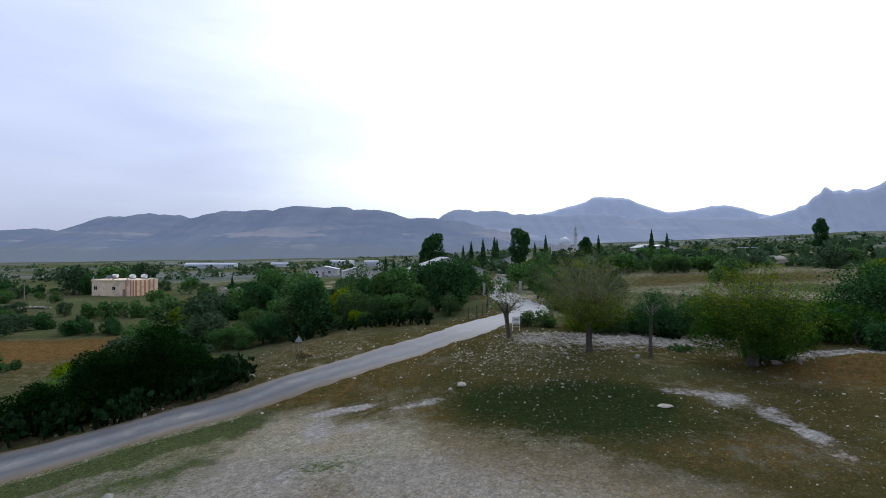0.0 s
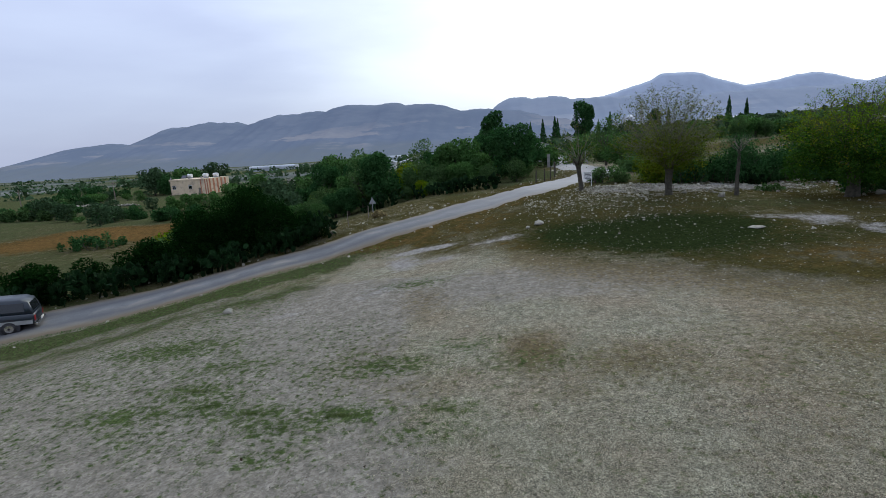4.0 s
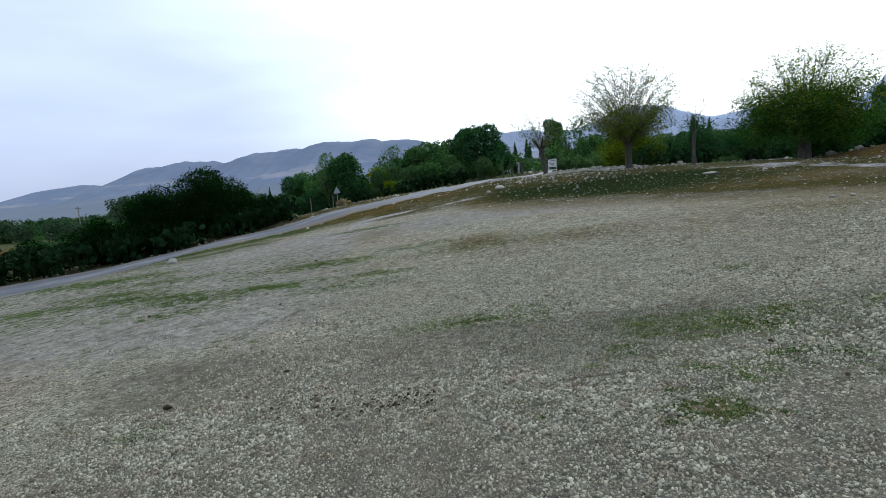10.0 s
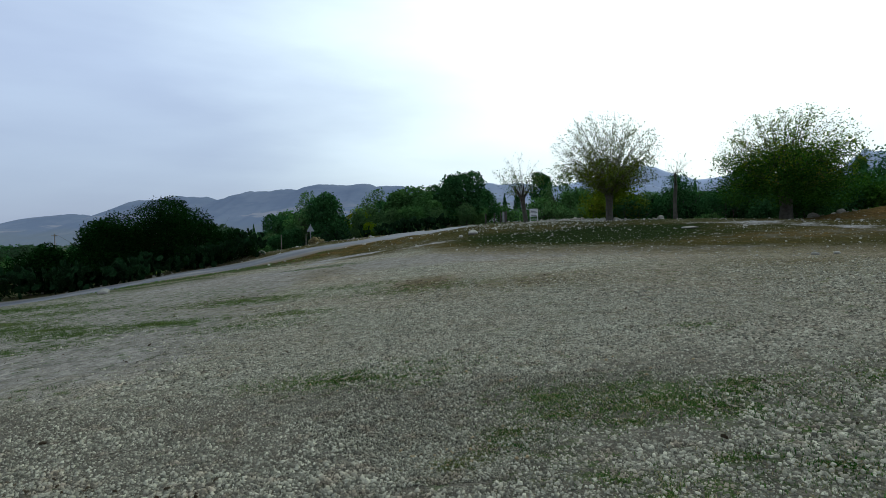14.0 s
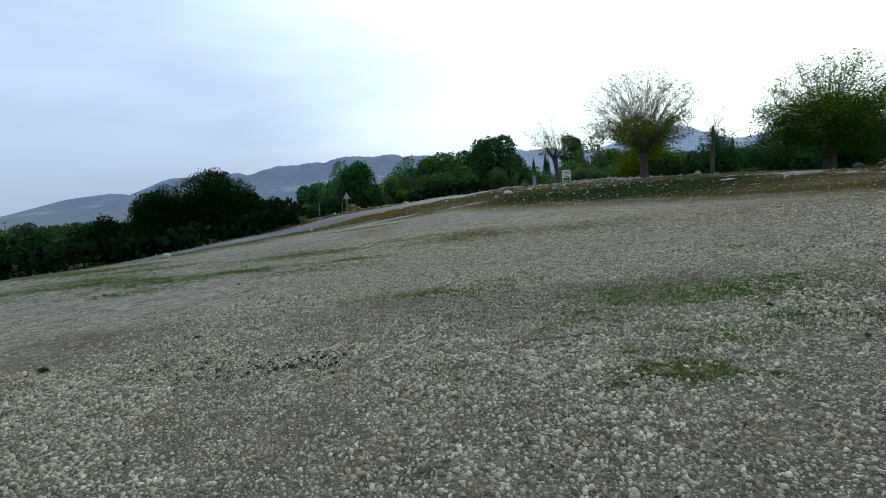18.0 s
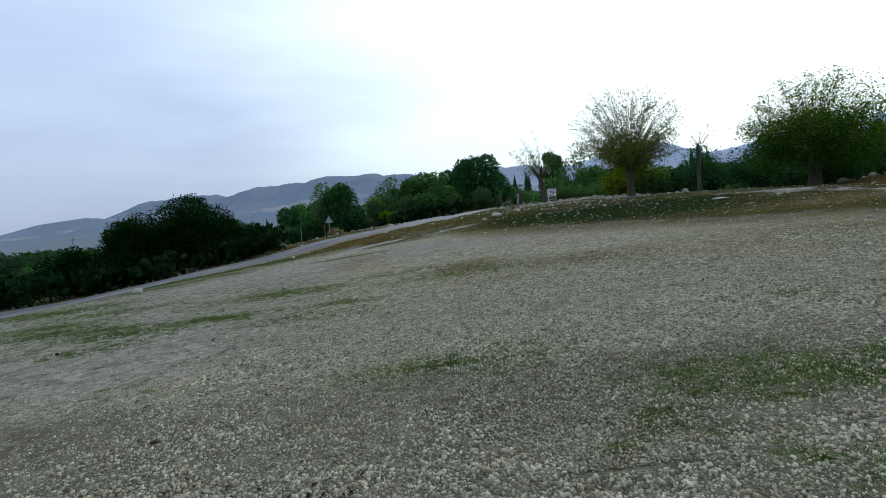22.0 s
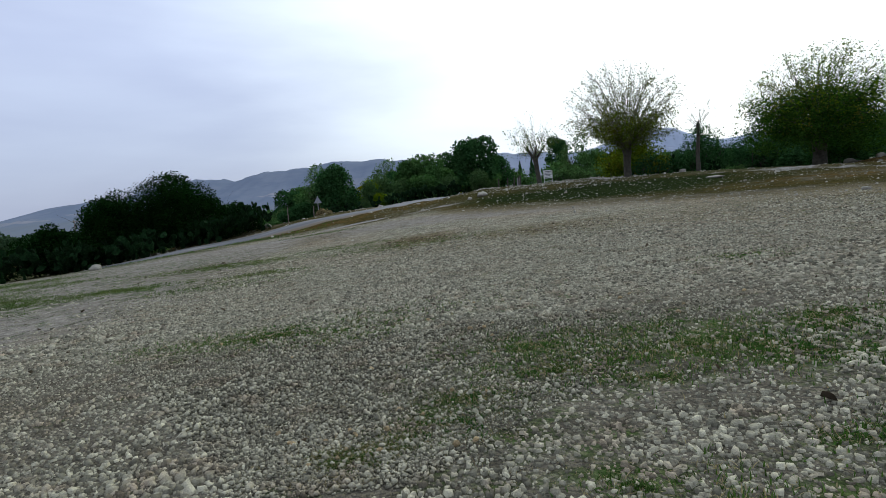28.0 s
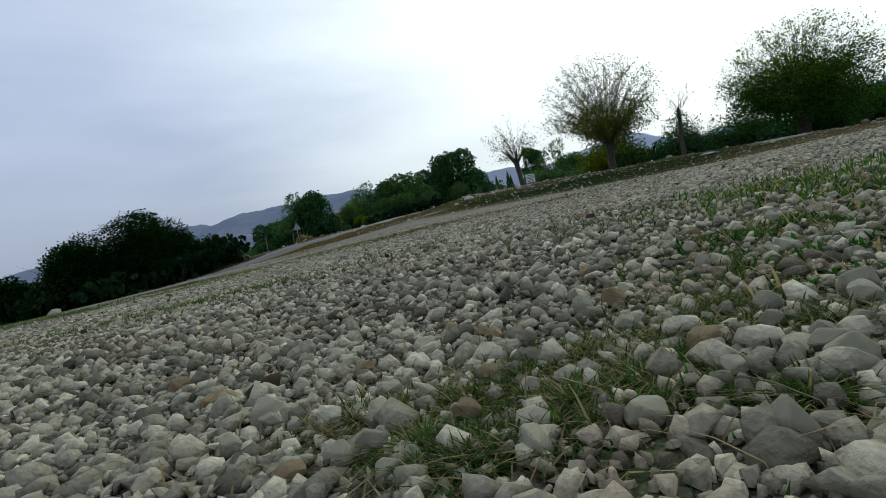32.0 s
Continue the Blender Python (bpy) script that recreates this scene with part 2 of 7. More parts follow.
road_line = catmull(ROAD, 0.5)


def road_gap(x, y):
    """Distance to the road's centre line (coarse stations), and the side: + is the far side."""
    x, y = np.atleast_1d(np.asarray(x, float)), np.atleast_1d(np.asarray(y, float))
    st = road_line[::2]
    best, side = np.full(x.shape, 1e9), np.zeros(x.shape)
    for (ax, ay), (bx, by) in zip(st[:-1], st[1:]):
        dx, dy = bx - ax, by - ay
        ll = dx * dx + dy * dy
        t = np.clip(((x - ax) * dx + (y - ay) * dy) / ll, 0, 1)
        d = np.hypot(x - ax - t * dx, y - ay - t * dy)
        s = np.sign(dx * (y - ay) - dy * (x - ax))
        side = np.where(d < best, s, side)
        best = np.minimum(best, d)
    return best, side


# ---- mesh helpers ----
def link_mesh(name, V, F, material, parent=None, label="", smooth_shade=False):
    me = bpy.data.meshes.new(name)
    V = np.asarray(V, np.float32)
    if isinstance(F, np.ndarray):
        k = F.shape[1]
        me.vertices.add(len(V))
        me.vertices.foreach_set("co", V.ravel())
        me.loops.add(F.size)
        me.loops.foreach_set("vertex_index", F.astype(np.int32).ravel())
        me.polygons.add(len(F))
        me.polygons.foreach_set("loop_start", np.arange(0, F.size, k, dtype=np.int32))
        me.update(calc_edges=True)
    else:
        me.from_pydata(V.tolist(), [], F)
    for mt in (material if isinstance(material, list) else [material]):
        me.materials.append(mt)
    if smooth_shade:
        me.polygons.foreach_set("use_smooth", np.ones(len(me.polygons), bool))
    ob = new(name, me)
    if parent is not None:
        ob.parent = parent
    if label:
        ob["label"] = label
    return ob


def part(name, bm, material, parent, label="", smooth_shade=False):
    me = bpy.data.meshes.new(name)
    bm.to_mesh(me)
    bm.free()
    me.materials.append(material)
    if smooth_shade:
        me.polygons.foreach_set("use_smooth", np.ones(len(me.polygons), bool))
    ob = new(name, me)
    ob.parent = parent
    if label:
        ob["label"] = label
    return ob


def thing(name, m, label, category, group="", kind=""):
    ob = new(name)
    ob.empty_display_size = 0.2
    ob.matrix_world = m
    return tagged(ob, label, category, group, kind)


def box(bm, x0, y0, z0, x1, y1, z1, bevel=0.0):
    vs = bmesh.ops.create_cube(bm, size=1.0)["verts"]
    for v in vs:
        v.co = Vector((x0 + (v.co.x + 0.5) * (x1 - x0), y0 + (v.co.y + 0.5) * (y1 - y0), z0 + (v.co.z + 0.5) * (z1 - z0)))
    if bevel:
        es = list({e for v in vs for e in v.link_edges})
        bmesh.ops.bevel(bm, geom=es, offset=bevel, segments=2, affect="EDGES")
    return bm


def boxed(*a, bevel=0.0):
    return box(bmesh.new(), *a, bevel=bevel)


def cyl(bm, p, q, r0, r1=None, n=10):
    p, q = Vector(p), Vector(q)
    r1 = r0 if r1 is None else r1
    res = bmesh.ops.create_cone(bm, cap_ends=True, segments=n, radius1=r0, radius2=r1, depth=(q - p).length)
    m = Matrix.Translation((p + q) / 2) @ (q - p).to_track_quat("Z", "Y").to_matrix().to_4x4()
    bmesh.ops.transform(bm, matrix=m, verts=res["verts"])
    return bm


def tube(V, F, pts, rad, n=5):
    """Adds a tapered tube along pts to the lists V and F (quads)."""
    pts = np.asarray(pts, float)
    base = len(V)
    k = len(pts)
    for i in range(k):
        d = pts[min(i + 1, k - 1)] - pts[max(i - 1, 0)]
        d = d / (np.linalg.norm(d) + 1e-9)
        a = np.cross(d, (0.3, 0.9, 0.2) if abs(d[2]) > 0.8 else (0, 0, 1))
        a /= np.linalg.norm(a) + 1e-9
        b = np.cross(d, a)
        for j in range(n):
            t = 2 * math.pi * j / n
            V.append(pts[i] + rad[i] * (math.cos(t) * a + math.sin(t) * b))
    for i in range(k - 1):
        for j in range(n):
            F.append((base + i * n + j, base + i * n + (j + 1) % n, base + (i + 1) * n + (j + 1) % n, base + (i + 1) * n + j))


def leaf_quads(P, size, rng, up=0.3, aspect=0.55):
    """Folded leaf blades (two triangles each) at the points P, turned at random."""
    P = np.asarray(P, float)
    n = len(P)
    a = rng.normal(size=(n, 3))
    a[:, 2] = a[:, 2] * 0.7 + up
    a /= np.linalg.norm(a, axis=1)[:, None] + 1e-9
    b = np.cross(a, rng.normal(size=(n, 3)))
    b /= np.linalg.norm(b, axis=1)[:, None] + 1e-9
    c = np.cross(a, b)
    s = (size * rng.uniform(0.6, 1.35, n))[:, None]
    V = np.stack([P - a * s * 0.5, P + b * s * aspect * 0.5 + c * s * 0.08, P + a * s * 0.5, P - b * s * aspect * 0.5 + c * s * 0.08], 1).reshape(-1, 3)
    i = np.arange(n)[:, None] * 4
    return V, np.concatenate([i, i + 1, i + 2, i + 3], 1)


# stone shapes: rounded or cut lumps
def lump(level, rng, cuts=8):
    bm = bmesh.new()
    if level == 0:
        # small pebble: a rough top on three or four sides, open below
        bm.free()
        n = int(rng.integers(3, 5))
        a = np.arange(n) * 6.283 / n + rng.uniform(-0.35, 0.35, n) + rng.uniform(0, 6)
        lo, hi = rng.uniform(0.9, 1.15, n), rng.uniform(0.6, 0.9, n)
        V = np.concatenate([np.stack([lo * np.cos(a), lo * np.sin(a), np.full(n, -0.7)], 1), np.stack([hi * np.cos(a), hi * np.sin(a), rng.uniform(0.45, 0.85, n)], 1)])
        F = []
        for k in range(n):
            q = (k + 1) % n
            F += [(k, q, n + q), (k, n + q, n + k)]
        F += [(n, n + 1, n + 2)] + ([(n, n + 2, n + 3)] if n == 4 else [])
        return V, np.array(F)
    # broken stone: the hull of a few random points
    n = {1: 8, 2: 11, 3: 16}[level]
    d = rng.normal(size=(n, 3))
    d /= np.linalg.norm(d, axis=1)[:, None]
    for _ in range(30):
        gap = d[:, None] - d[None]
        r2 = (gap ** 2).sum(-1) + 1e-3
        d = d + 0.02 * (gap / r2[..., None] ** 1.5).sum(1) / n
        d /= np.linalg.norm(d, axis=1)[:, None]
    d *= rng.uniform(0.75, 1.2, (n, 1))
    for q in d:
        bm.verts.new(q)
    bmesh.ops.convex_hull(bm, input=bm.verts)
    loose = [v for v in bm.verts if not v.link_faces]
    if loose:
        bmesh.ops.delete(bm, geom=loose, context="VERTS")
    for v in bm.verts:
        v.co.x, v.co.y = v.co.x * (1 - 0.22 * v.co.z), v.co.y * (1 - 0.22 * v.co.z)        # settled on the broader side
    if level == 3:
        bmesh.ops.bevel(bm, geom=list(bm.edges), offset=0.07, segments=1, affect="EDGES")
    bmesh.ops.triangulate(bm, faces=bm.faces)
    bm.verts.index_update()
    V = np.array([v.co[:] for v in bm.verts])
    F = np.array([[v.index for v in f.verts] for f in bm.faces])
    bm.free()
    return V, F


def scatter_stones(P, S, level, rng, kinds=10, flat=(0.45, 0.85)):
    """Stones of size S at the points P, half sunk; one set of vertices and triangles."""
    shapes = [lump(level, rng) for _ in range(kinds)]
    allV, allF, base = [], [], 0
    pick = rng.integers(0, kinds, len(P))
    for k, (V0, F0) in enumerate(shapes):
        idx = np.nonzero(pick == k)[0]
        if not len(idx):
            continue
        n = len(idx)
        t, tilt = rng.uniform(0, 6.283, n), rng.normal(0, 0.25, (n, 2))
        sc = np.stack([rng.uniform(0.85, 1.25, n), rng.uniform(0.7, 1.0, n), rng.uniform(*flat, n)], 1) * S[idx][:, None] * 0.5
        W = V0[None] * sc[:, None]
        x, y, z = W[..., 0], W[..., 1], W[..., 2]
        z = z + x * tilt[:, :1] + y * tilt[:, 1:]
        ct, stt = np.cos(t)[:, None], np.sin(t)[:, None]
        W = np.stack([x * ct - y * stt, x * stt + y * ct, z], 2) + P[idx][:, None]
        allV.append(W.reshape(-1, 3))
        allF.append((F0[None] + (np.arange(n) * len(V0))[:, None, None]).reshape(-1, 3) + base)
        base += n * len(V0)
    return np.concatenate(allV), np.concatenate(allF)


# ---- ground: one sheet from the gravel lot to the horizon ----
def stretch(lo, hi, step, reach, growth):
    mid = np.arange(lo, hi + step / 2, step)
    out, s, a, b = [], step, [], []
    v = lo
    while v > -reach:
        s *= growth
        v -= s
        a.append(max(v, -reach))
    v, s = hi, step
    while v < reach:
        s *= growth
        v += s
        b.append(min(v, reach))
    return np.concatenate([a[::-1], mid, b])


gx, gy = stretch(-26, 26, 0.28, 4700, 1.085), stretch(-3, 44, 0.28, 4700, 1.085)
GX, GY = np.meshgrid(gx, gy)
gap, gside = road_gap(GX.ravel(), GY.ravel())
gap, gside = gap.reshape(GX.shape), gside.reshape(GX.shape)
GZ = height(GX, GY) - 0.05 * smooth(3.0, 1.6, gap)
nx, ny = len(gx), len(gy)
gi = np.arange(nx * ny).reshape(ny, nx)
GF = np.stack([gi[:-1, :-1], gi[:-1, 1:], gi[1:, 1:], gi[1:, :-1]], -1).reshape(-1, 4)


def blob(x, y, cx, cy, rx, ry, turn=0.0, soft=0.5):
    c, s = math.cos(radians(turn)), math.sin(radians(turn))
    u, v = ((x - cx) * c + (y - cy) * s) / rx, (-(x - cx) * s + (y - cy) * c) / ry
    return smooth(1 + soft, 1 - soft, np.hypot(u, v))


RR = np.hypot(GX, GY)
near = smooth(75, 50, RR)
verge = (gside < 0) * (1.05 * smooth(6.6, 4.8, gap + 0.7 * wav(GX, GY, 3.0, 3.0)) + 0.62 * smooth(10.5, 8.0, gap + 1.2 * wav(GX, GY, 4.0, 1.0)) * smooth(6.4, 8.0, gap)) * smooth(2.6, 3.3, gap) * smooth(-7, -11, GX)
m_soil = smooth(-3.2, 3.4, GY - lot_edge(GX) + 0.9 * wav(GX, GY, 5.1, 1.1)) * near * smooth(-11, -5, GX) * (0.84 + 0.16 * wav(GX, GY, 6.5, 0.2))
m_soil = np.maximum(m_soil, (gside > 0) * smooth(160, 110, RR) * 0.74)
shoulder = (gside < 0) * smooth(6.4, 3.0, gap + 0.7 * wav(GX, GY, 3.7, 2.0)) * smooth(-13, -9, GX) * smooth(4, 0, GX)        # brown earth between the lot and the road
m_soil = np.maximum(m_soil, 0.95 * shoulder)
m_soil = np.maximum(m_soil, blob(GX, GY, -50, 54, 17, 9, 20, 0.3))
m_soil = np.maximum(m_soil, 0.8 * blob(GX, GY, 54, 98, 34, 15, 5, 0.6))
m_drift = np.maximum.reduce([0.95 * blob(GX, GY, -0.3, 12.6, 0.9, 1.5, 0, 0.95), 0.75 * blob(GX, GY, 2.0, 11.7, 2.0, 1.3, 0, 0.95), 0.55 * blob(GX, GY, 5.2, 11.2, 1.8, 1.2, 0, 0.95), 0.8 * blob(GX, GY, 7.6, 12.0, 2.6, 1.8, 0, 0.95),
                             0.62 * blob(GX, GY, 13, 15.5, 10, 3.4, 22, 0.9), 0.45 * blob(GX, GY, 5.0, 8.5, 3.0, 1.2, 10, 0.95), 0.6 * blob(GX, GY, -4.0, 17.6, 1.0, 2.2, 10, 0.95), 0.5 * blob(GX, GY, -5.0, 12.8, 1.6, 2.0, 0, 0.95), 0.5 * blob(GX, GY, -3.2, 11.2, 1.6, 1.2, 0, 0.95), 0.55 * blob(GX, GY, 0.4, 10.4, 0.9, 0.6, 0, 0.95)])
m_drift = np.maximum.reduce([m_drift, 0.6 * blob(GX, GY, 7.0, 10.2, 4.0, 1.7, 10, 0.95), 0.55 * blob(GX, GY, 3.6, 10.8, 1.8, 0.8, 0, 0.95)])
m_drift = np.maximum(m_drift, 0.7 * smooth(-5.5, -1.5, GY - lot_edge(GX)) * smooth(2.5, 0.0, GY - lot_edge(GX)) * smooth(-4, 1, GX))        # golden earth where the lot meets the mound
m_soil = np.maximum(m_soil, 0.42 * smooth(-7.5, -10.5, GX + 0.8 * wav(GX, GY, 6, 1.0)) * (gside < 0) * smooth(13, 8, gap) * smooth(9, 13, GY))
m_grass = np.maximum(verge, smooth(36, 50, GY) * smooth(-1, 1, gap - 4) * (0.62 + 0.38 * wav(GX, GY, 23, 0.5)))
m_grass = np.maximum(m_grass, smooth(60, 100, RR) * (0.68 + 0.32 * wav(GX, GY, 170, 0.9)))
m_soil = np.maximum(m_soil, (gside > 0) * smooth(-14, -18, GX) * smooth(150, 90, RR) * (0.5 + 0.3 * wav(GX, GY, 31, 4.0)))
m_grass = np.maximum(m_grass, (gside > 0) * smooth(-14, -18, GX) * (0.52 + 0.3 * wav(GX, GY, 22, 1.3)) * (1 - blob(GX, GY, -50, 54, 17, 9, 20, 0.3)))
m_grass = m_grass * (1 - blob(GX, GY, -50, 54, 17, 9, 20, 0.3))
m_grass = np.maximum(m_grass, np.maximum(0.55 * blob(GX, GY, 14, 30, 5, 2.2, 0, 0.9), 0.42 * blob(GX, GY, 9, 33, 11, 5, 0, 0.9)))
m_grass = m_grass * (1 - 0.8 * blob(GX, GY, 54, 98, 34, 15, 5, 0.6))
m_moss = np.maximum.reduce([1.5 * blob(GX, GY, 6.9, 25.2, 4.2, 3.2, 0, 0.8), 1.15 * blob(GX, GY, 3.4, 26.0, 3.0, 2.6, 0, 0.9), 0.7 * blob(GX, GY, 8.0, 22.6, 6.0, 2.0, 0, 0.9), 0.3 * blob(GX, GY, 7, 30, 11, 7, 0, 0.8)])
m_chalk = np.maximum.reduce([0.5 * blob(GX, GY, 12.2, 26.3, 1.6, 0.7, -20, 0.9), 0.66 * blob(GX, GY, 13.8, 25.2, 1.2, 1.3, 0, 0.9), 0.62 * blob(GX, GY, 14.8, 22.8, 0.7, 1.8, 6, 0.9), 0.8 * blob(GX, GY, 14.9, 20.7, 0.6, 0.9, 0, 0.9), 0.4 * blob(GX, GY, 14.6, 19.0, 0.9, 1.4, 0, 0.9), 0.8 * blob(GX, GY, -5.3, 27.1, 1.9, 0.55, 8, 0.9), 0.62 * blob(GX, GY, -4.1, 24.2, 1.2, 0.8, 20, 0.9), 0.68 * blob(GX, GY, -6.1, 24.6, 1.0, 2.2, 10, 0.9), 0.5 * blob(GX, GY, -6.4, 19.3, 1.3, 1.2, 30, 0.9), 0.45 * blob(GX, GY, -9.2, 17.6, 1.6, 0.7, 20, 0.9), 0.6 * blob(GX, GY, 14.5, 40.5, 8, 3.6, 4, 0.8), 0.62 * blob(GX, GY, 7.2, 40, 2.0, 1.8, 0, 0.8), 0.55 * blob(GX, GY, -1.2, 26.5, 1.8, 0.7, 15, 0.9), 0.5 * blob(GX, GY, 11.0, 36.6, 2.4, 0.9, 0, 0.9), 0.6 * blob(GX, GY, 28, 35, 5, 1.6, 0, 0.8)])
# bare trodden earth to the left of the gravel
m_dirt = 1.1 * smooth(-1.0, -4.2, GX + 0.25 * (GY - 8) + 0.5 * wav(GX, GY, 3.1, 2.0)) * smooth(3, 9, GY) * smooth(24, 18, GY) + 0.8 * smooth(14, 19, GY) * smooth(23, 19, GY)
# weeds that have come up through the gravel: centre, half sizes, thickness
WEEDS_LANDING = ((0.95, 4.25, 0.25, 0.2, 0.9), (0.8, 4.03, 0.12, 0.08, 0.9), (1.05, 3.05, 0.14, 0.09, 0.8), (1.3, 4.5, 0.3, 0.18, 0.8), (1.18, 3.05, 0.17, 0.13, 1.0), (1.15, 2.9, 0.16, 0.08, 1.0), (1.2, 3.7, 0.3, 0.14, 0.7),
         (0.96, 3.98, 0.22, 0.14, 0.8), (0.62, 3.9, 0.07, 0.06, 0.9), (0.73, 3.96, 0.08, 0.05, 0.9), (0.54, 3.93, 0.05, 0.05, 0.9), (0.0, 3.3, 0.2, 0.09, 0.7), (0.45, 3.75, 0.12, 0.07, 0.5),
         (1.55, 3.45, 0.25, 0.12, 0.8), (0.54, 3.90, 0.09, 0.05, 1.0), (0.62, 3.93, 0.10, 0.05, 0.9), (0.56, 3.85, 0.08, 0.03, 0.9))
WEEDS_LOT = ((1.3, 4.75, 0.5, 0.35, 0.8), (-2.6, 9.0, 1.0, 0.3, 0.75), (0.4, 6.1, 0.7, 0.18, 0.7), (-0.6, 12.1, 1.4, 0.5, 0.6), (2.0, 4.85, 0.6, 0.25, 0.9), (-2.4, 9.95, 0.8, 0.25, 0.75),
         (-0.4, 5.7, 0.85, 0.22, 0.85), (0.15, 5.4, 0.4, 0.14, 0.8), (1.9, 4.65, 0.55, 0.26, 1.0), (2.3, 4.45, 0.35, 0.18, 0.9), (3.15, 6.75, 0.35, 0.18, 0.75), (-2.1, 13.5, 1.0, 0.35, 0.65),
         (-3.1, 3.5, 0.25, 0.14, 0.8), (-2.1, 3.7, 0.22, 0.09, 0.6), (-3.7, 6.0, 0.4, 0.12, 0.5), (-2.4, 10.0, 0.5, 0.2, 0.7), (2.05, 3.65, 0.25, 0.14, 0.8), (2.7, 4.2, 0.7, 0.4, 0.58), (3.5, 4.8, 0.6, 0.3, 0.65), (2.4, 3.6, 0.4, 0.2, 0.75), (1.4, 3.62, 0.25, 0.12, 0.6), (3.3, 3.8, 0.5, 0.3, 0.7))
WEEDS_EARTH = ((-5.8, 8.4, 0.7, 0.25, 0.8), (-7.0, 10.2, 1.2, 0.3, 0.85), (-4.75, 9.9, 0.9, 0.28, 1.0), (-6.1, 9.5, 1.0, 0.25, 0.8), (-4.3, 12.4, 1.3, 0.4, 0.85), (-6.6, 9.7, 0.7, 0.3, 0.8),
         (-9.4, 11.6, 1.4, 0.4, 0.85), (-9.0, 13.1, 1.5, 0.4, 0.8), (-8.4, 10.7, 1.2, 0.35, 0.85), (-12.2, 14.8, 2.2, 0.7, 0.9), (-10.4, 10.4, 1.6, 0.4, 0.85), (-4.8, 20.1, 1.3, 0.4, 0.7))
WEEDS = WEEDS_LANDING + WEEDS_LOT + WEEDS_EARTH
def weed_at(x, y):
    return np.maximum.reduce([blob(x, y, cx, cy, rx * 1.4, ry * 1.9, 0, 0.98) * a for cx, cy, rx, ry, a in WEEDS])


m_weed = 0.74 * weed_at(GX, GY)
m_weed = np.maximum(m_weed, (0.38 + 0.1 * wav(GX, GY, 3.1, 6.0)) * smooth(1.0, -4.0, GX + 0.3 * (GY - 8)) * smooth(6, 9, GY) * smooth(20, 14, GY))
m_weed = np.maximum(m_weed, 0.4 * smooth(-8, -11, GX) * smooth(30, 24, GY) * smooth(9, 12, GY))
m_weed = np.maximum(m_weed, 0.25 * smooth(1, 8, GY) * smooth(17, 12, GY))
# where the ground under the gravel is painted darker, as shade between stones
m_gap_shade = smooth(0.2, 1.8, GY + 0.5 * wav(GX, GY, 2.7, 5.0)) * smooth(0.9, -0.6, np.abs(GX - 0.3) - 1.0 * (GY + 1.2) + 0.6 * wav(GX, GY, 2.1, 1.0)) * smooth(6.8, 4.6, GY) * smooth(-7.5, -1.5, GX + 0.3 * (GY - 4)) * smooth(17, 11, GX) * (0.85 + 0.15 * wav(GX, GY, 1.9, 0.3))
m_red = np.maximum.reduce([0.45 * blob(GX, GY, 24.5, 29.5, 6.5, 3.0, 0, 0.8), 0.3 * blob(GX, GY, -3.0, 31.0, 5.5, 2.6, 38, 0.9), 0.4 * shoulder * (0.75 + 0.25 * wav(GX, GY, 5.0, 0.7)), 0.28 * blob(GX, GY, 0.5, 25.5, 4.0, 1.6, -20, 0.9), 0.3 * blob(GX, GY, 12.5, 19.5, 5.0, 2.0, -15, 0.9), 0.6 * blob(GX, GY, -50, 54, 17, 9, 20, 0.5)])
m_field = smooth(150, 320, RR) * (0.5 + 0.5 * wav(GX, GY, 310, 2.2))

ground_mat = bpy.data.materials.new("ground")
ground_mat.use_nodes = True
N, L = ground_mat.node_tree.nodes, ground_mat.node_tree.links
bs = N["Principled BSDF"]
bs.inputs["Roughness"].default_value, bs.inputs["Specular IOR Level"].default_value = 0.95, 0.0
tcg = N.new("ShaderNodeTexCoord")


def g_noise(scale, detail=5.0, rough=0.6):
    n = N.new("ShaderNodeTexNoise")
    n.inputs["Scale"].default_value, n.inputs["Detail"].default_value, n.inputs["Roughness"].default_value = scale, detail, rough
    L.new(tcg.outputs["Object"], n.inputs["Vector"])
    return n.outputs["Fac"]


def g_math(op, a, b):
    n = N.new("ShaderNodeMath")
    n.operation = op
    for i, v in enumerate((a, b)):
        if isinstance(v, (int, float)):
            n.inputs[i].default_value = v
        else:
            L.new(v, n.inputs[i])
    return n.outputs[0]


def g_range(v, lo, hi, a=0.0, b=1.0):
    n = N.new("ShaderNodeMapRange")
    for k, q in (("From Min", lo), ("From Max", hi), ("To Min", a), ("To Max", b)):
        n.inputs[k].default_value = q
    L.new(v, n.inputs["Value"])
    return n.outputs[0]


def g_mix(fac, a, b):
    n = N.new("ShaderNodeMix")
    n.data_type = "RGBA"
    L.new(fac, n.inputs[0])
    for i, v in ((6, a), (7, b)):
        if isinstance(v, tuple):
            n.inputs[i].default_value = (*v, 1)
        else:
            L.new(v, n.inputs[i])
    return n.outputs[2]


def g_mask(name, spread=0.8, fac=None, lo=0.35, hi=0.65):
    a = N.new("ShaderNodeAttribute")
    a.attribute_name = name
    f = g_math("ADD", a.outputs["Fac"], g_math("MULTIPLY", g_math("SUBTRACT", fac, 0.5), spread))
    return g_range(f, lo, hi)


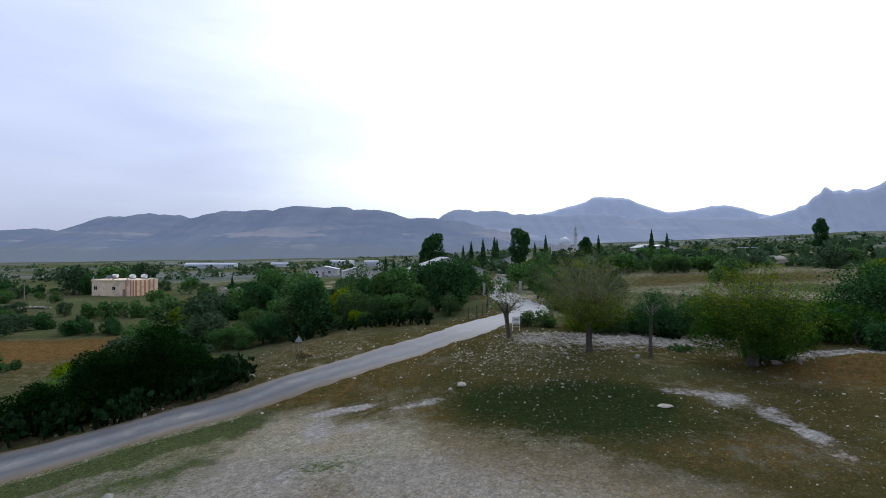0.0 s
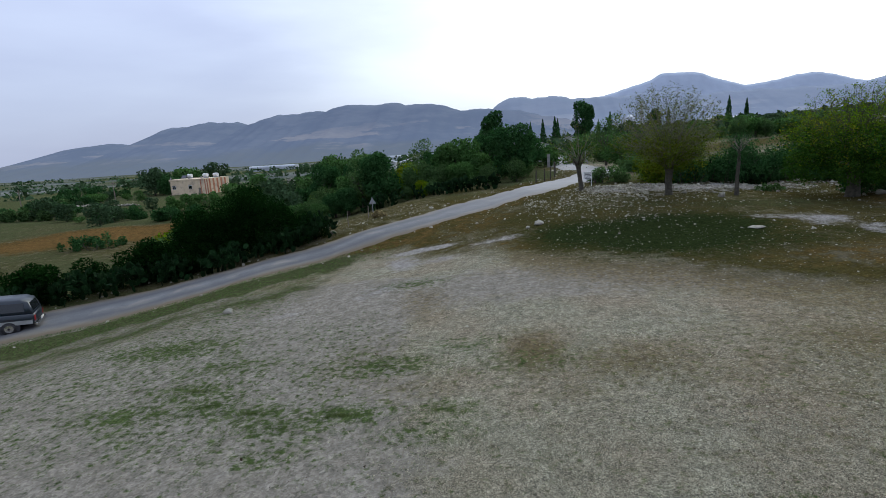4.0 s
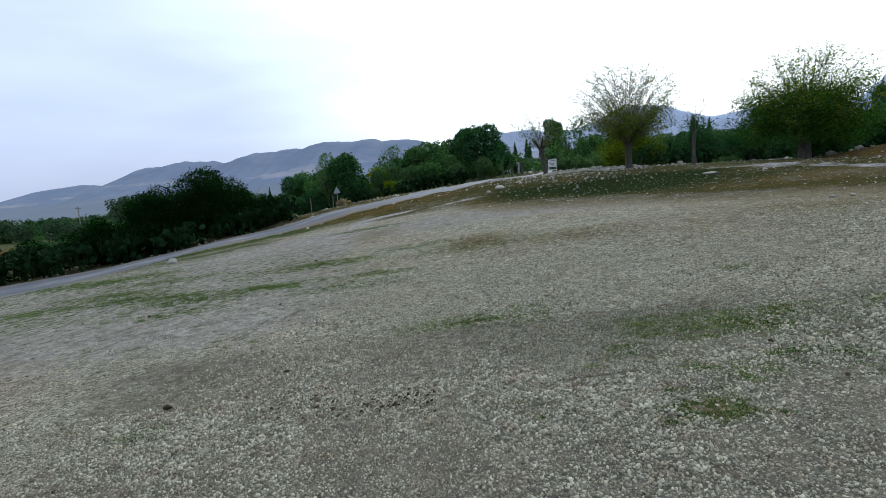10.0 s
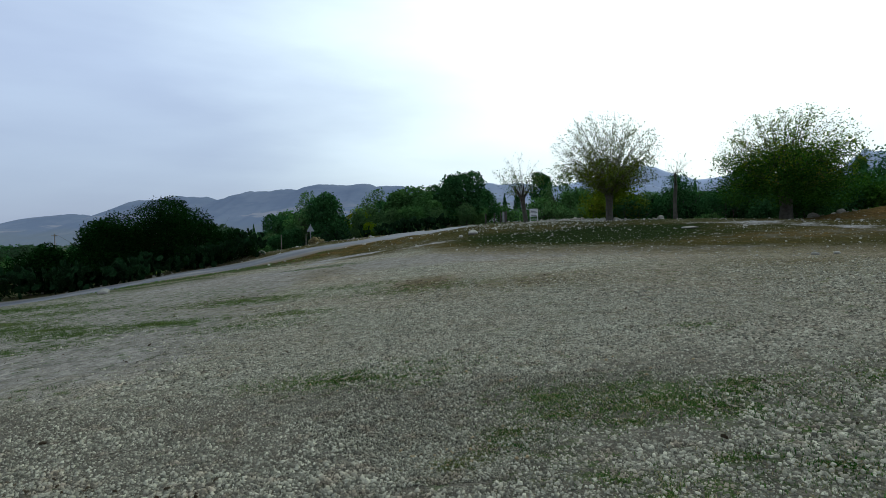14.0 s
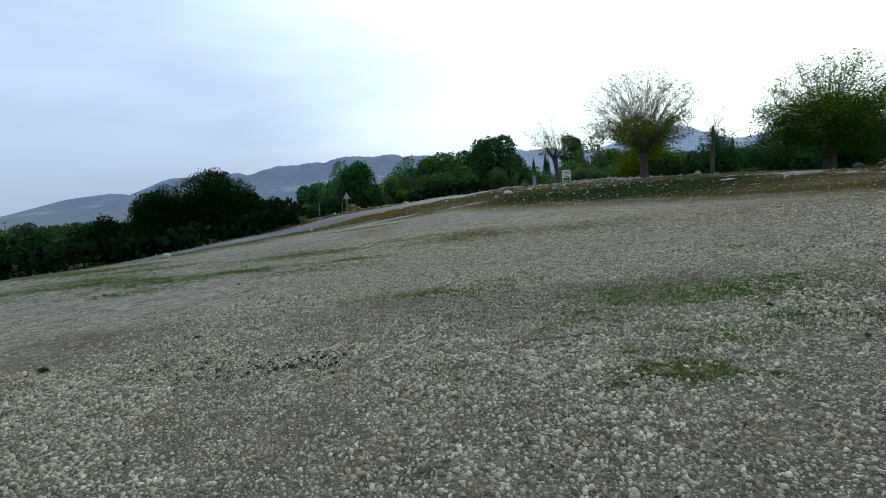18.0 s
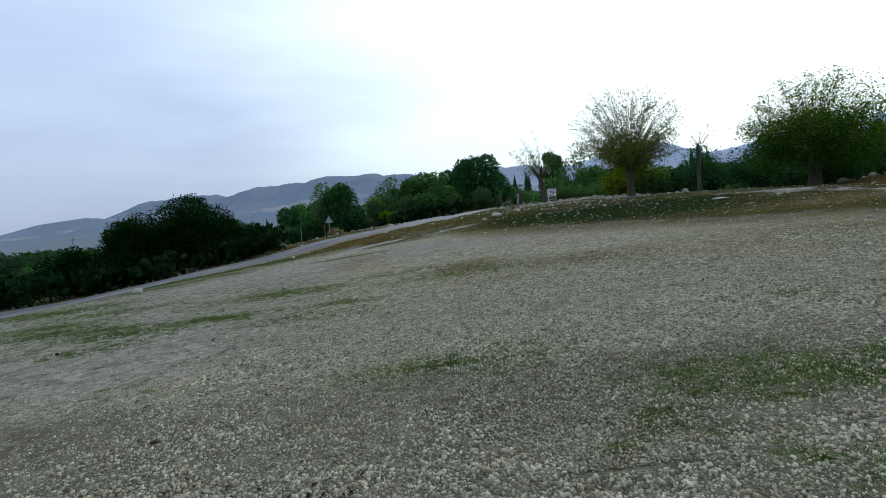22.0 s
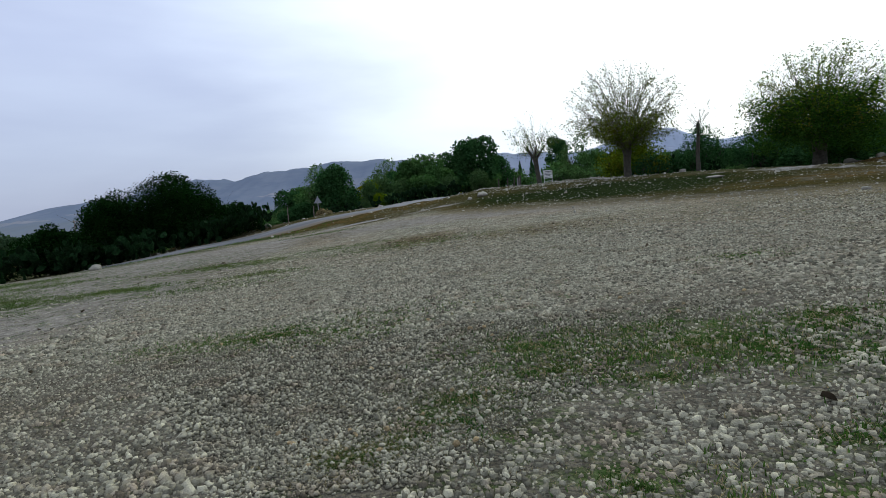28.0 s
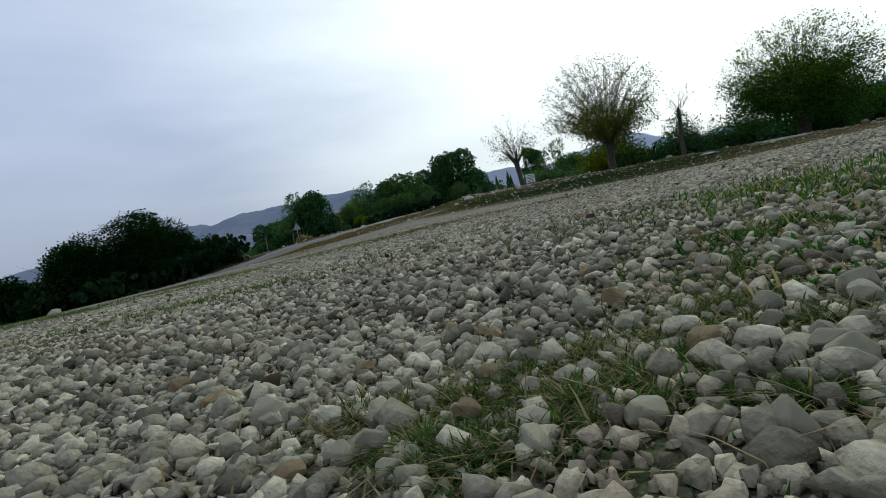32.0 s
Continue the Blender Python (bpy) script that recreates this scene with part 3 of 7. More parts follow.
n_a, n_b, n_c, n_d = g_noise(0.35), g_noise(2.2), g_noise(14.0), g_noise(70.0, 3.0)
n_e = g_noise(1.3, 10.0, 0.75)
n_w = g_noise(2.6, 12.0, 0.8)
vor = N.new("ShaderNodeTexVoronoi")
vor.inputs["Scale"].default_value = 62.0
L.new(tcg.outputs["Object"], vor.inputs["Vector"])
n_f = g_noise(5.5, 8.0, 0.7)
gravel = g_mix(g_range(n_b, 0.35, 0.65), (0.194, 0.181, 0.126), (0.260, 0.245, 0.178))
gravel = g_mix(g_range(n_a, 0.42, 0.62), gravel, (0.225, 0.192, 0.135))
hs = N.new("ShaderNodeHueSaturation")
L.new(gravel, hs.inputs["Color"])
sep = N.new("ShaderNodeSeparateColor")
L.new(vor.outputs["Color"], sep.inputs[0])
L.new(g_range(sep.outputs[0], 0.0, 1.0, 0.3, 1.8), hs.inputs["Value"])
col = hs.outputs[0]
soil = g_mix(g_range(n_b, 0.35, 0.65), (0.066, 0.053, 0.016), (0.060, 0.053, 0.019))
soil = g_mix(g_range(n_a, 0.45, 0.6), soil, (0.048, 0.045, 0.015))
soil = g_mix(g_range(n_c, 0.46, 0.34), soil, (0.05, 0.042, 0.018))
soil = g_mix(g_range(n_d, 0.62, 0.72), soil, (0.17, 0.135, 0.08))
dirt = g_mix(g_range(n_b, 0.3, 0.7), (0.200, 0.180, 0.142), (0.262, 0.240, 0.196))
dirt = g_mix(g_range(n_c, 0.62, 0.75), dirt, (0.12, 0.10, 0.08))
grass = g_mix(g_range(n_c, 0.35, 0.65), (0.036, 0.050, 0.018), (0.080, 0.080, 0.038))
moss = g_mix(g_range(n_c, 0.3, 0.7), (0.010, 0.018, 0.006), (0.030, 0.038, 0.013))
col = g_mix(g_mask("gap_shade", 2.0, n_e), col, g_mix(n_c, (0.108, 0.096, 0.068), (0.166, 0.148, 0.108)))        # earth between the stones, darkened for the shade in the gaps
col = g_mix(g_mask("dirt", 0.9, n_b), col, dirt)
drift = g_mix(g_range(n_f, 0.35, 0.65), (0.082, 0.062, 0.028), (0.185, 0.150, 0.084))
col = g_mix(g_mask("drift", 1.9, n_f, 0.25, 0.9), col, drift)
col = g_mix(g_mask("soil", 1.5, n_e, 0.12, 0.8), col, soil)
col = g_mix(g_mask("red", 1.5, n_e, 0.2, 0.8), col, g_mix(n_c, (0.105, 0.058, 0.018), (0.165, 0.094, 0.036)))
col = g_mix(g_mask("grass", 1.3, n_e), col, grass)
col = g_mix(g_mask("moss", 2.3, n_w, 0.25, 0.85), col, moss)
col = g_mix(g_mask("weed", 2.6, n_f, 0.35, 0.7), col, g_mix(g_range(n_c, 0.3, 0.7), (0.042, 0.070, 0.020), (0.096, 0.118, 0.044)))
col = g_mix(g_mask("chalk", 1.5, n_e), col, g_mix(n_c, (0.20, 0.185, 0.16), (0.34, 0.32, 0.29)))
strips = N.new("ShaderNodeMapping")
strips.inputs["Rotation"].default_value, strips.inputs["Scale"].default_value = (0, 0, radians(-6)), (0.12, 1.0, 1.0)
L.new(tcg.outputs["Object"], strips.inputs[0])
strip_noise = N.new("ShaderNodeTexNoise")
strip_noise.inputs["Scale"].default_value, strip_noise.inputs["Detail"].default_value = 0.022, 6.0
L.new(strips.outputs[0], strip_noise.inputs["Vector"])
col = g_mix(g_mask("field", 0.5, g_noise(0.012)), col, g_mix(g_range(strip_noise.outputs["Fac"], 0.36, 0.62), (0.062, 0.078, 0.066), (0.135, 0.14, 0.125)))
# clods and crumbs: light and dark specks of two sizes, the dark ones painted as pebble shadows
vor2 = N.new("ShaderNodeTexVoronoi")
vor2.inputs["Scale"].default_value = 11.0
L.new(tcg.outputs["Object"], vor2.inputs["Vector"])
sep2 = N.new("ShaderNodeSeparateColor")
L.new(vor2.outputs["Color"], sep2.inputs[0])
crumbs = N.new("ShaderNodeHueSaturation")
L.new(col, crumbs.inputs["Color"])
vor3 = N.new("ShaderNodeTexVoronoi")
vor3.inputs["Scale"].default_value = 27.0
L.new(tcg.outputs["Object"], vor3.inputs["Vector"])
sep3 = N.new("ShaderNodeSeparateColor")
L.new(vor3.outputs["Color"], sep3.inputs[0])
specks = g_math("MULTIPLY", g_range(sep2.outputs[1], 0.0, 1.0, 0.80, 1.20), g_range(sep3.outputs[0], 0.0, 1.0, 0.80, 1.20))
L.new(g_math("MULTIPLY", specks, g_range(n_w, 0.3, 0.7, 0.68, 1.34)), crumbs.inputs["Value"])
col = crumbs.outputs[0]
L.new(col, bs.inputs["Base Color"])
bump = N.new("ShaderNodeBump")
bump.inputs["Strength"].default_value, bump.inputs["Distance"].default_value = 0.9, 0.03
L.new(g_math("ADD", g_math("MULTIPLY", vor.outputs["Distance"], -1.0), n_d), bump.inputs["Height"])
L.new(bump.outputs[0], bs.inputs["Normal"])

ground_ob = link_mesh("ground", np.stack([GX, GY, GZ], -1).reshape(-1, 3), GF, ground_mat, smooth_shade=True)
tagged(ground_ob, "gravel lot, red soil mound, verges and plain under it all", "ground", kind="structure")
for key, mask in (("soil", m_soil), ("dirt", m_dirt), ("grass", m_grass), ("moss", m_moss), ("chalk", m_chalk), ("weed", m_weed), ("field", m_field), ("gap_shade", m_gap_shade), ("red", m_red), ("drift", m_drift)):
    at = ground_ob.data.attributes.new(key, "FLOAT", "POINT")
    at.data.foreach_set("value", np.clip(mask, 0, 1.5).astype(np.float32).ravel())

# ---- road: a worn asphalt slab with broken edges ----
asphalt = mk("asphalt", (0.122, 0.124, 0.126), (0.166, 0.166, 0.164), rough=0.95, spec=0.03, scale=0.8, fine=35, bump=0.5, c3=(0.20, 0.188, 0.168), coords="Object")
N, L = asphalt.node_tree.nodes, asphalt.node_tree.links
worn = N["Principled BSDF"].inputs["Base Color"].links[0].from_node
tracks = N.new("ShaderNodeAttribute")
tracks.attribute_name = "track"
dark_mix = N.new("ShaderNodeMix")
dark_mix.data_type = "RGBA"
L.new(tracks.outputs["Fac"], dark_mix.inputs[0])
L.new(worn.outputs[0], dark_mix.inputs[6])
dark_mix.inputs[7].default_value = (0.085, 0.087, 0.09, 1)
edge_dust = N.new("ShaderNodeAttribute")
edge_dust.attribute_name = "edge"
dust_mix = N.new("ShaderNodeMix")
dust_mix.data_type = "RGBA"
L.new(edge_dust.outputs["Fac"], dust_mix.inputs[0])
L.new(dark_mix.outputs[2], dust_mix.inputs[6])
dust_mix.inputs[7].default_value = (0.135, 0.112, 0.078, 1)
L.new(dust_mix.outputs[2], N["Principled BSDF"].inputs["Base Color"])
# the sky's grazing reflection on the far bend, painted as a paler base colour
pale = N.new("ShaderNodeAttribute")
pale.attribute_name = "sky_sheen"
sheen_mix = N.new("ShaderNodeMix")
sheen_mix.data_type = "RGBA"
L.new(pale.outputs["Fac"], sheen_mix.inputs[0])
L.new(dust_mix.outputs[2], sheen_mix.inputs[6])
sheen_mix.inputs[7].default_value = (0.33, 0.32, 0.30, 1)
L.new(sheen_mix.outputs[2], N["Principled BSDF"].inputs["Base Color"])
rng = np.random.default_rng(3)
RV, RF = [], []
cols = [-2.25, -2.1, -1.45, -0.9, -0.4, 0.0, 0.4, 0.9, 1.45, 2.1, 2.25]
for i, p in enumerate(road_line):
    d = road_line[min(i + 1, len(road_line) - 1)] - road_line[max(i - 1, 0)]
    d /= np.linalg.norm(d)
    nrm = np.array([-d[1], d[0]])
    zc = ground(*p)
    jl, jr = rng.uniform(-0.14, 0.14, 2)
    for k, c in enumerate(cols):
        cc = c + (jl if c < -2 else jr if c > 2 else 0)
        q = p + nrm * cc
        zq = 0.15 * zc + 0.85 * ground(*q) + 0.05 - 0.008 * abs(cc) - (0.012 if abs(c) == 0.9 else 0) - (0.10 if k in (0, len(cols) - 1) else 0)
        RV.append((q[0], q[1], zq))
    if i:
        a, b = (i - 1) * len(cols), i * len(cols)
        for k in range(len(cols) - 1):
            RF.append((a + k, b + k, b + k + 1, a + k + 1))
road_ob = link_mesh("road", RV, RF, asphalt, smooth_shade=True)
at = road_ob.data.attributes.new("track", "FLOAT", "POINT")
at.data.foreach_set("value", np.tile([0.8 if abs(c) == 0.9 else 0.35 if abs(c) in (0.4, 1.45) else 0.0 for c in cols], len(road_line)).astype(np.float32))
at = road_ob.data.attributes.new("edge", "FLOAT", "POINT")
at.data.foreach_set("value", np.tile([1.0 if abs(c) > 2 else 0.3 if abs(c) == 1.45 else 0.0 for c in cols], len(road_line)).astype(np.float32))
at = road_ob.data.attributes.new("sky_sheen", "FLOAT", "POINT")        # pale sheen of the bright sky, painted onto the far bend
at.data.foreach_set("value", np.repeat([float(0.85 * smooth(38, 52, p[1]) * smooth(120, 80, p[1]) + 0.3 * smooth(30, 40, p[1]) * smooth(52, 38, p[1])) for p in road_line], len(cols)).astype(np.float32))
tagged(road_ob, "narrow worn grey asphalt road with crumbling edges", "road", kind="structure")

# ---- mountains ----
def slope_material(name, wood, open_ground, fields, foot, low, high):
    """A far slope: wooded above, pale strips of field lower down, the plain's colour at its foot. The colours passed in
    carry aerial haze.
    """
    m = bpy.data.materials.new(name)
    m.use_nodes = True
    N, L = m.node_tree.nodes, m.node_tree.links
    b = N["Principled BSDF"]
    b.inputs["Roughness"].default_value, b.inputs["Specular IOR Level"].default_value = 1.0, 0.0
    tc = N.new("ShaderNodeTexCoord")

    def noise(scale, stretch, detail=6.0):
        mp, n = N.new("ShaderNodeMapping"), N.new("ShaderNodeTexNoise")
        mp.inputs["Scale"].default_value = stretch
        n.inputs["Scale"].default_value, n.inputs["Detail"].default_value, n.inputs["Roughness"].default_value = scale, detail, 0.62
        L.new(tc.outputs["Object"], mp.inputs[0])
        L.new(mp.outputs[0], n.inputs["Vector"])
        return n.outputs["Fac"]

    def span(v, lo, hi):
        r = N.new("ShaderNodeMapRange")
        r.interpolation_type = "SMOOTHSTEP"
        r.inputs["From Min"].default_value, r.inputs["From Max"].default_value = lo, hi
        L.new(v, r.inputs["Value"])
        return r.outputs[0]

    def math2(op, a, c):
        n = N.new("ShaderNodeMath")
        n.operation = op
        for i, v in enumerate((a, c)):
            if isinstance(v, float):
                n.inputs[i].default_value = v
            else:
                L.new(v, n.inputs[i])
        return n.outputs[0]

    def mixed(f, a, c):
        x = N.new("ShaderNodeMix")
        x.data_type = "RGBA"
        L.new(f, x.inputs[0])
        for i, v in ((6, a), (7, c)):
            if isinstance(v, tuple):
                x.inputs[i].default_value = (*v, 1)
            else:
                L.new(v, x.inputs[i])
        return x.outputs[2]

    sp = N.new("ShaderNodeSeparateXYZ")
    L.new(tc.outputs["Object"], sp.inputs[0])
    tall = math2("ADD", sp.outputs["Z"], math2("MULTIPLY", math2("SUBTRACT", noise(0.004, (1, 1, 1)), 0.5), 0.7 * (high - low)))
    col = mixed(span(noise(0.0045, (1, 1, 3)), 0.42, 0.60), wood, open_ground)
    patch = math2("MULTIPLY", span(noise(0.0032, (0.55, 1, 5)), 0.54, 0.60), span(tall, high, low + 0.4 * (high - low)))
    col = mixed(patch, col, fields)
    col = mixed(span(tall, low + 0.35 * (high - low), low), col, foot)
    col = mixed(math2("MULTIPLY", span(noise(0.03, (0.6, 1, 2)), 0.35, 0.75), 0.35), col, wood)
    L.new(col, b.inputs["Base Color"])
    return m


# aerial haze painted into the base colours: bluer and paler with distance and sunward
slope_haze_blue = slope_material("distant_slope_haze_blue", (0.128, 0.152, 0.192), (0.150, 0.172, 0.208), (0.225, 0.225, 0.235), (0.138, 0.155, 0.168), 0.0, 170.0)
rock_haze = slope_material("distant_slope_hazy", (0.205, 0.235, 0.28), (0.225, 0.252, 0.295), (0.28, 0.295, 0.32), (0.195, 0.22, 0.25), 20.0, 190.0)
rock_hazed = mk("distant_rock_hazed", (0.33, 0.37, 0.43), (0.36, 0.40, 0.46), rough=1.0, scale=0.003, fine=0.015, bump=0.0, coords="Object", spec=0.0, grain=0.07)


def mountain(name, label, y0, xa, xb, peaks, floor, depth, material, seed, n=260, rows=26, rough=3.0, gully=0.05, slopes=()):
    """A ridge across x at the distance y0; peaks: (x, height, half width, flatness)."""
    rngm = np.random.default_rng(seed)
    xs = np.linspace(xa, xb, n)
    crest = np.zeros(n)
    for px, h, w, fl in peaks:
        crest = np.maximum(crest, h * np.exp(-(np.abs((xs - px) / w) ** fl)))
    if slopes:
        crest = np.interp(xs, [q[0] for q in slopes], [q[1] for q in slopes])
    for s, a in ((700, 1.4), (330, 1.2), (120, 0.8), (50, 0.5)):
        crest += rough * a * np.sin(xs / s * 6.283 + rngm.uniform(0, 6.28)) * np.sin(xs / s * 2.7 + rngm.uniform(0, 6.28))
    T = np.linspace(0, 1, rows)[:, None]
    prof = np.where(T <= 0.55, np.clip(T / 0.55, 0, 1) ** 1.5, np.maximum(0, 1 - (T - 0.55) / 0.45))
    gul = 1 + gully * np.sin(xs / 240 * 6.283 + 5 * T) * np.sin(xs / 111 * 6.283 + 3 * T) * np.sin(np.clip(T / 0.55, 0, 1) * 3.1416)
    Z = floor + (crest - floor) * prof * gul
    V = np.stack([np.broadcast_to(xs, Z.shape), np.broadcast_to(y0 + (T - 0.55) * depth, Z.shape), Z], -1).reshape(-1, 3)
    q = np.arange(n * rows).reshape(rows, n)
    F = np.stack([q[:-1, :-1], q[:-1, 1:], q[1:, 1:], q[1:, :-1]], -1).reshape(-1, 4)
    return tagged(link_mesh(name, V, F, material, smooth_shade=True), label, "mountain", kind="structure")


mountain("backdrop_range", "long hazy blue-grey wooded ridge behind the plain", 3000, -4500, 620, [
    (-3600, 40, 900, 2), (-2450, 143, 450, 3), (-1900, 214, 300, 3), (-1700, 229, 420, 3), (-1150, 256, 520, 3), (-820, 280, 380, 3), (-640, 272, 200, 4), (-450, 252, 420, 3), (-300, 212, 900, 2.5)], -70, 2300, slope_haze_blue, 4, rough=4.0, gully=0.045)
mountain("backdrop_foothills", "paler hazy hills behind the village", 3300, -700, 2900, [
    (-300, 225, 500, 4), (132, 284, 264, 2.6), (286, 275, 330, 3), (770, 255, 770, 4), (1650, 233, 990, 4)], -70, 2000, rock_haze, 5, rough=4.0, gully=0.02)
mountain("backdrop_mesa", "flat-topped mountain far behind the village, paled by painted haze", 4200, 300, 3700, [], -10, 700, rock_hazed, 8, rough=2.2, gully=0.02, slopes=[
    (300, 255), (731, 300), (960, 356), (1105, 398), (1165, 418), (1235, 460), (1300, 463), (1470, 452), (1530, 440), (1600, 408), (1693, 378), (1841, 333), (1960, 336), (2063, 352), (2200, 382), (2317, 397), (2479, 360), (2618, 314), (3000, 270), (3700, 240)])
mountain("backdrop_crag", "steep hazy crag with a toothed crest", 3650, 1700, 5200, [], -10, 500, rock_hazed, 11, rough=2.0, gully=0.02, slopes=[
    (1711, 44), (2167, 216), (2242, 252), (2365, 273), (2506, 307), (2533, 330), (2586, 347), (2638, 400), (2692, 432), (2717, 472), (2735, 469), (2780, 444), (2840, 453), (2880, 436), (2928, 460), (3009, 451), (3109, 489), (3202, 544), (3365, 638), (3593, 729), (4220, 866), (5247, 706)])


# ---- trees and shrubs ----
bark = mk("bark", (0.038, 0.034, 0.024), (0.075, 0.066, 0.048), rough=0.9, scale=6, fine=40, bump=0.6)
twig = mk("twig", (0.115, 0.102, 0.080), (0.175, 0.158, 0.128), rough=0.9, scale=3, fine=20, bump=0.0)
leaf_dark = leafy("leaf_dark", (0.022, 0.057, 0.019), (0.041, 0.091, 0.030), through_light=0.2)
# roadside thicket: its deep shade is put into the leaf colour
leaf_thicket_shaded = leafy("leaf_thicket_shaded", (0.004, 0.015, 0.003), (0.010, 0.028, 0.006), through_light=0.15)
leaf_green = leafy("leaf_green", (0.042, 0.094, 0.026), (0.072, 0.130, 0.040), through_light=0.2)
leaf_olive = leafy("leaf_olive", (0.042, 0.08, 0.028), (0.07, 0.112, 0.042))
leaf_autumn = leafy("leaf_autumn", (0.066, 0.135, 0.005), (0.11, 0.155, 0.006), c3=(0.14, 0.135, 0.008), through_light=0.15)
leaf_sparse = leafy("leaf_sparse", (0.088, 0.118, 0.020), (0.135, 0.150, 0.034), through_light=0.2)
leaf_turning = leafy("leaf_turning", (0.070, 0.135, 0.011), (0.112, 0.160, 0.016), c3=(0.15, 0.145, 0.020), through_light=0.3)
# darker green, with the shade of a crown's underside put into the colour
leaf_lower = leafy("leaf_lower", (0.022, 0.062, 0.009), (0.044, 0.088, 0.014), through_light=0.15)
leaf_gold = leafy("leaf_gold", (0.058, 0.100, 0.008), (0.095, 0.122, 0.011), c3=(0.12, 0.112, 0.013), through_light=0.15)
blade_dry = leafy("dry_tuft", (0.16, 0.135, 0.07), (0.24, 0.20, 0.11))
# leaves of far trees, greyed and lightened in colour to suggest haze
leaf_wood_hazed = leafy("leaf_wood_hazed", (0.032, 0.058, 0.028), (0.052, 0.082, 0.040), through_light=0.2)
leaf_yellow = leafy("leaf_yellow", (0.12, 0.105, 0.02), (0.18, 0.13, 0.03))
# pads darkened in colour as well, for the hedge's shade
cactus_mat = mk("cactus_pad", (0.004, 0.014, 0.004), (0.010, 0.027, 0.008), rough=0.8, spec=0.03, scale=4, fine=30, bump=0.2, objvar=0.4, c3=(0.026, 0.040, 0.016))


def grow(rng, start, direction, length, radius, levels, kids, spread, V, F, tips, bend=0.25, lift=0.15, shrink=0.62, sides=5, path_tips=None):
    """A limb with its branches; the ends are gathered in tips as (place, direction, level)."""
    p, d = np.array(start, float), np.array(direction, float)
    d /= np.linalg.norm(d)
    n = 5 if levels > 0 else 4
    pts, rad = [p.copy()], [radius]
    for i in range(n):
        d = d + rng.normal(0, bend / n ** 0.5, 3) + np.array([0, 0, lift / n])
        d /= np.linalg.norm(d)
        p = p + d * length / n
        pts.append(p.copy())
        rad.append(radius * (1 - 0.55 * (i + 1) / n) if levels > 0 else radius * (1 - 0.8 * (i + 1) / n))
    tube(V, F, pts, rad, sides)
    if path_tips is not None and levels <= 1:
        path_tips.extend(pts[1:])
    if levels == 0:
        tips.append((p, d))
        return
    for k in range(kids):
        t = 0.35 + 0.65 * (k + rng.uniform(0.2, 0.9)) / kids
        i = min(n, max(1, int(round(t * n))))
        q = rng.normal(size=3)
        q -= d * (q @ d)
        q /= np.linalg.norm(q) + 1e-9
        nd = d * (1 - spread * 0.5) + q * spread * rng.uniform(0.6, 1.2)
        grow(rng, pts[i], nd, length * shrink * rng.uniform(0.75, 1.2), rad[i] * 0.62, levels - 1, kids, spread, V, F, tips, bend, lift, shrink, 4 if levels > 1 else 3, path_tips)


def clump_points(rng, n, lobes, shell=0.55):
    """Points in a crown made of lobes (x, y, z, rx, ry, rz), denser towards the skin."""
    lob = np.array(lobes, float)
    w = (lob[:, 3] * lob[:, 4] * lob[:, 5]) ** 0.67
    k = rng.choice(len(lob), n, p=w / w.sum())
    d = rng.normal(size=(n, 3))
    d /= np.linalg.norm(d, axis=1)[:, None]
    r = rng.uniform(shell, 1.0, n) ** 0.6 * (1 + 0.10 * np.sin(d[:, 0] * 7 + k) * np.sin(d[:, 1] * 6 + 2 * k) + rng.normal(0, 0.05, n))
    return lob[k, :3] + d * r[:, None] * lob[k, 3:]


def crown_lobes(rng, wide, z0, z1, n):
    out = [(0, 0, (z0 + z1) / 2, wide * 0.36, wide * 0.36, (z1 - z0) * 0.44)]
    for i in range(n):
        a, t = rng.uniform(0, 6.283), rng.uniform(0.12, 0.92)
        rr = wide * 0.5 * math.sqrt(max(0.05, 1 - (2 * t - 1) ** 2)) * rng.uniform(0.45, 0.72)
        s = wide * rng.uniform(0.14, 0.24)
        out.append((rr * math.cos(a), rr * math.sin(a), z0 + t * (z1 - z0 - s * 0.5), s, s, s * rng.uniform(0.7, 0.95)))
    return out


def dense_tree(name, wide, tall, seed, leaf_mat, leaves=5000, leaf_size=0.22, trunk_h=None, label="", category="tree", lobes=16, z0=None, limbs=6):
    """An evergreen with a rounded, broken crown, at the origin."""
    rng = np.random.default_rng(seed)
    base = thing(name, pose(0, 0, 0), label, category)
    trunk_h = tall * 0.3 if trunk_h is None else trunk_h
    z0 = tall * 0.12 if z0 is None else z0
    V, F, tips = [], [], []
    tube(V, F, [(0, 0, -0.4), (0.02, 0, trunk_h * 0.5), (0.05, 0.03, trunk_h)], [wide * 0.05, wide * 0.036, wide * 0.03], 7)
    for k in range(limbs):
        a = k * 1.05 + rng.uniform(0, 0.5)
        grow(rng, (0.03, 0.02, trunk_h * rng.uniform(0.7, 1)), (math.cos(a) * 0.6, math.sin(a) * 0.6, 0.9), (tall - trunk_h) * 0.45, wide * 0.018, 1, 3, 0.6, V, F, tips)
    link_mesh("trunk", V, F, bark, base, smooth_shade=True)
    P = clump_points(rng, leaves, crown_lobes(rng, wide, z0, tall, lobes))
    P = P[P[:, 2] > 0.05]
    LV, LF = leaf_quads(P, leaf_size, rng, aspect=0.7)
    tagged(link_mesh("crown", LV, LF, leaf_mat, base), kind="stuff")
    return base


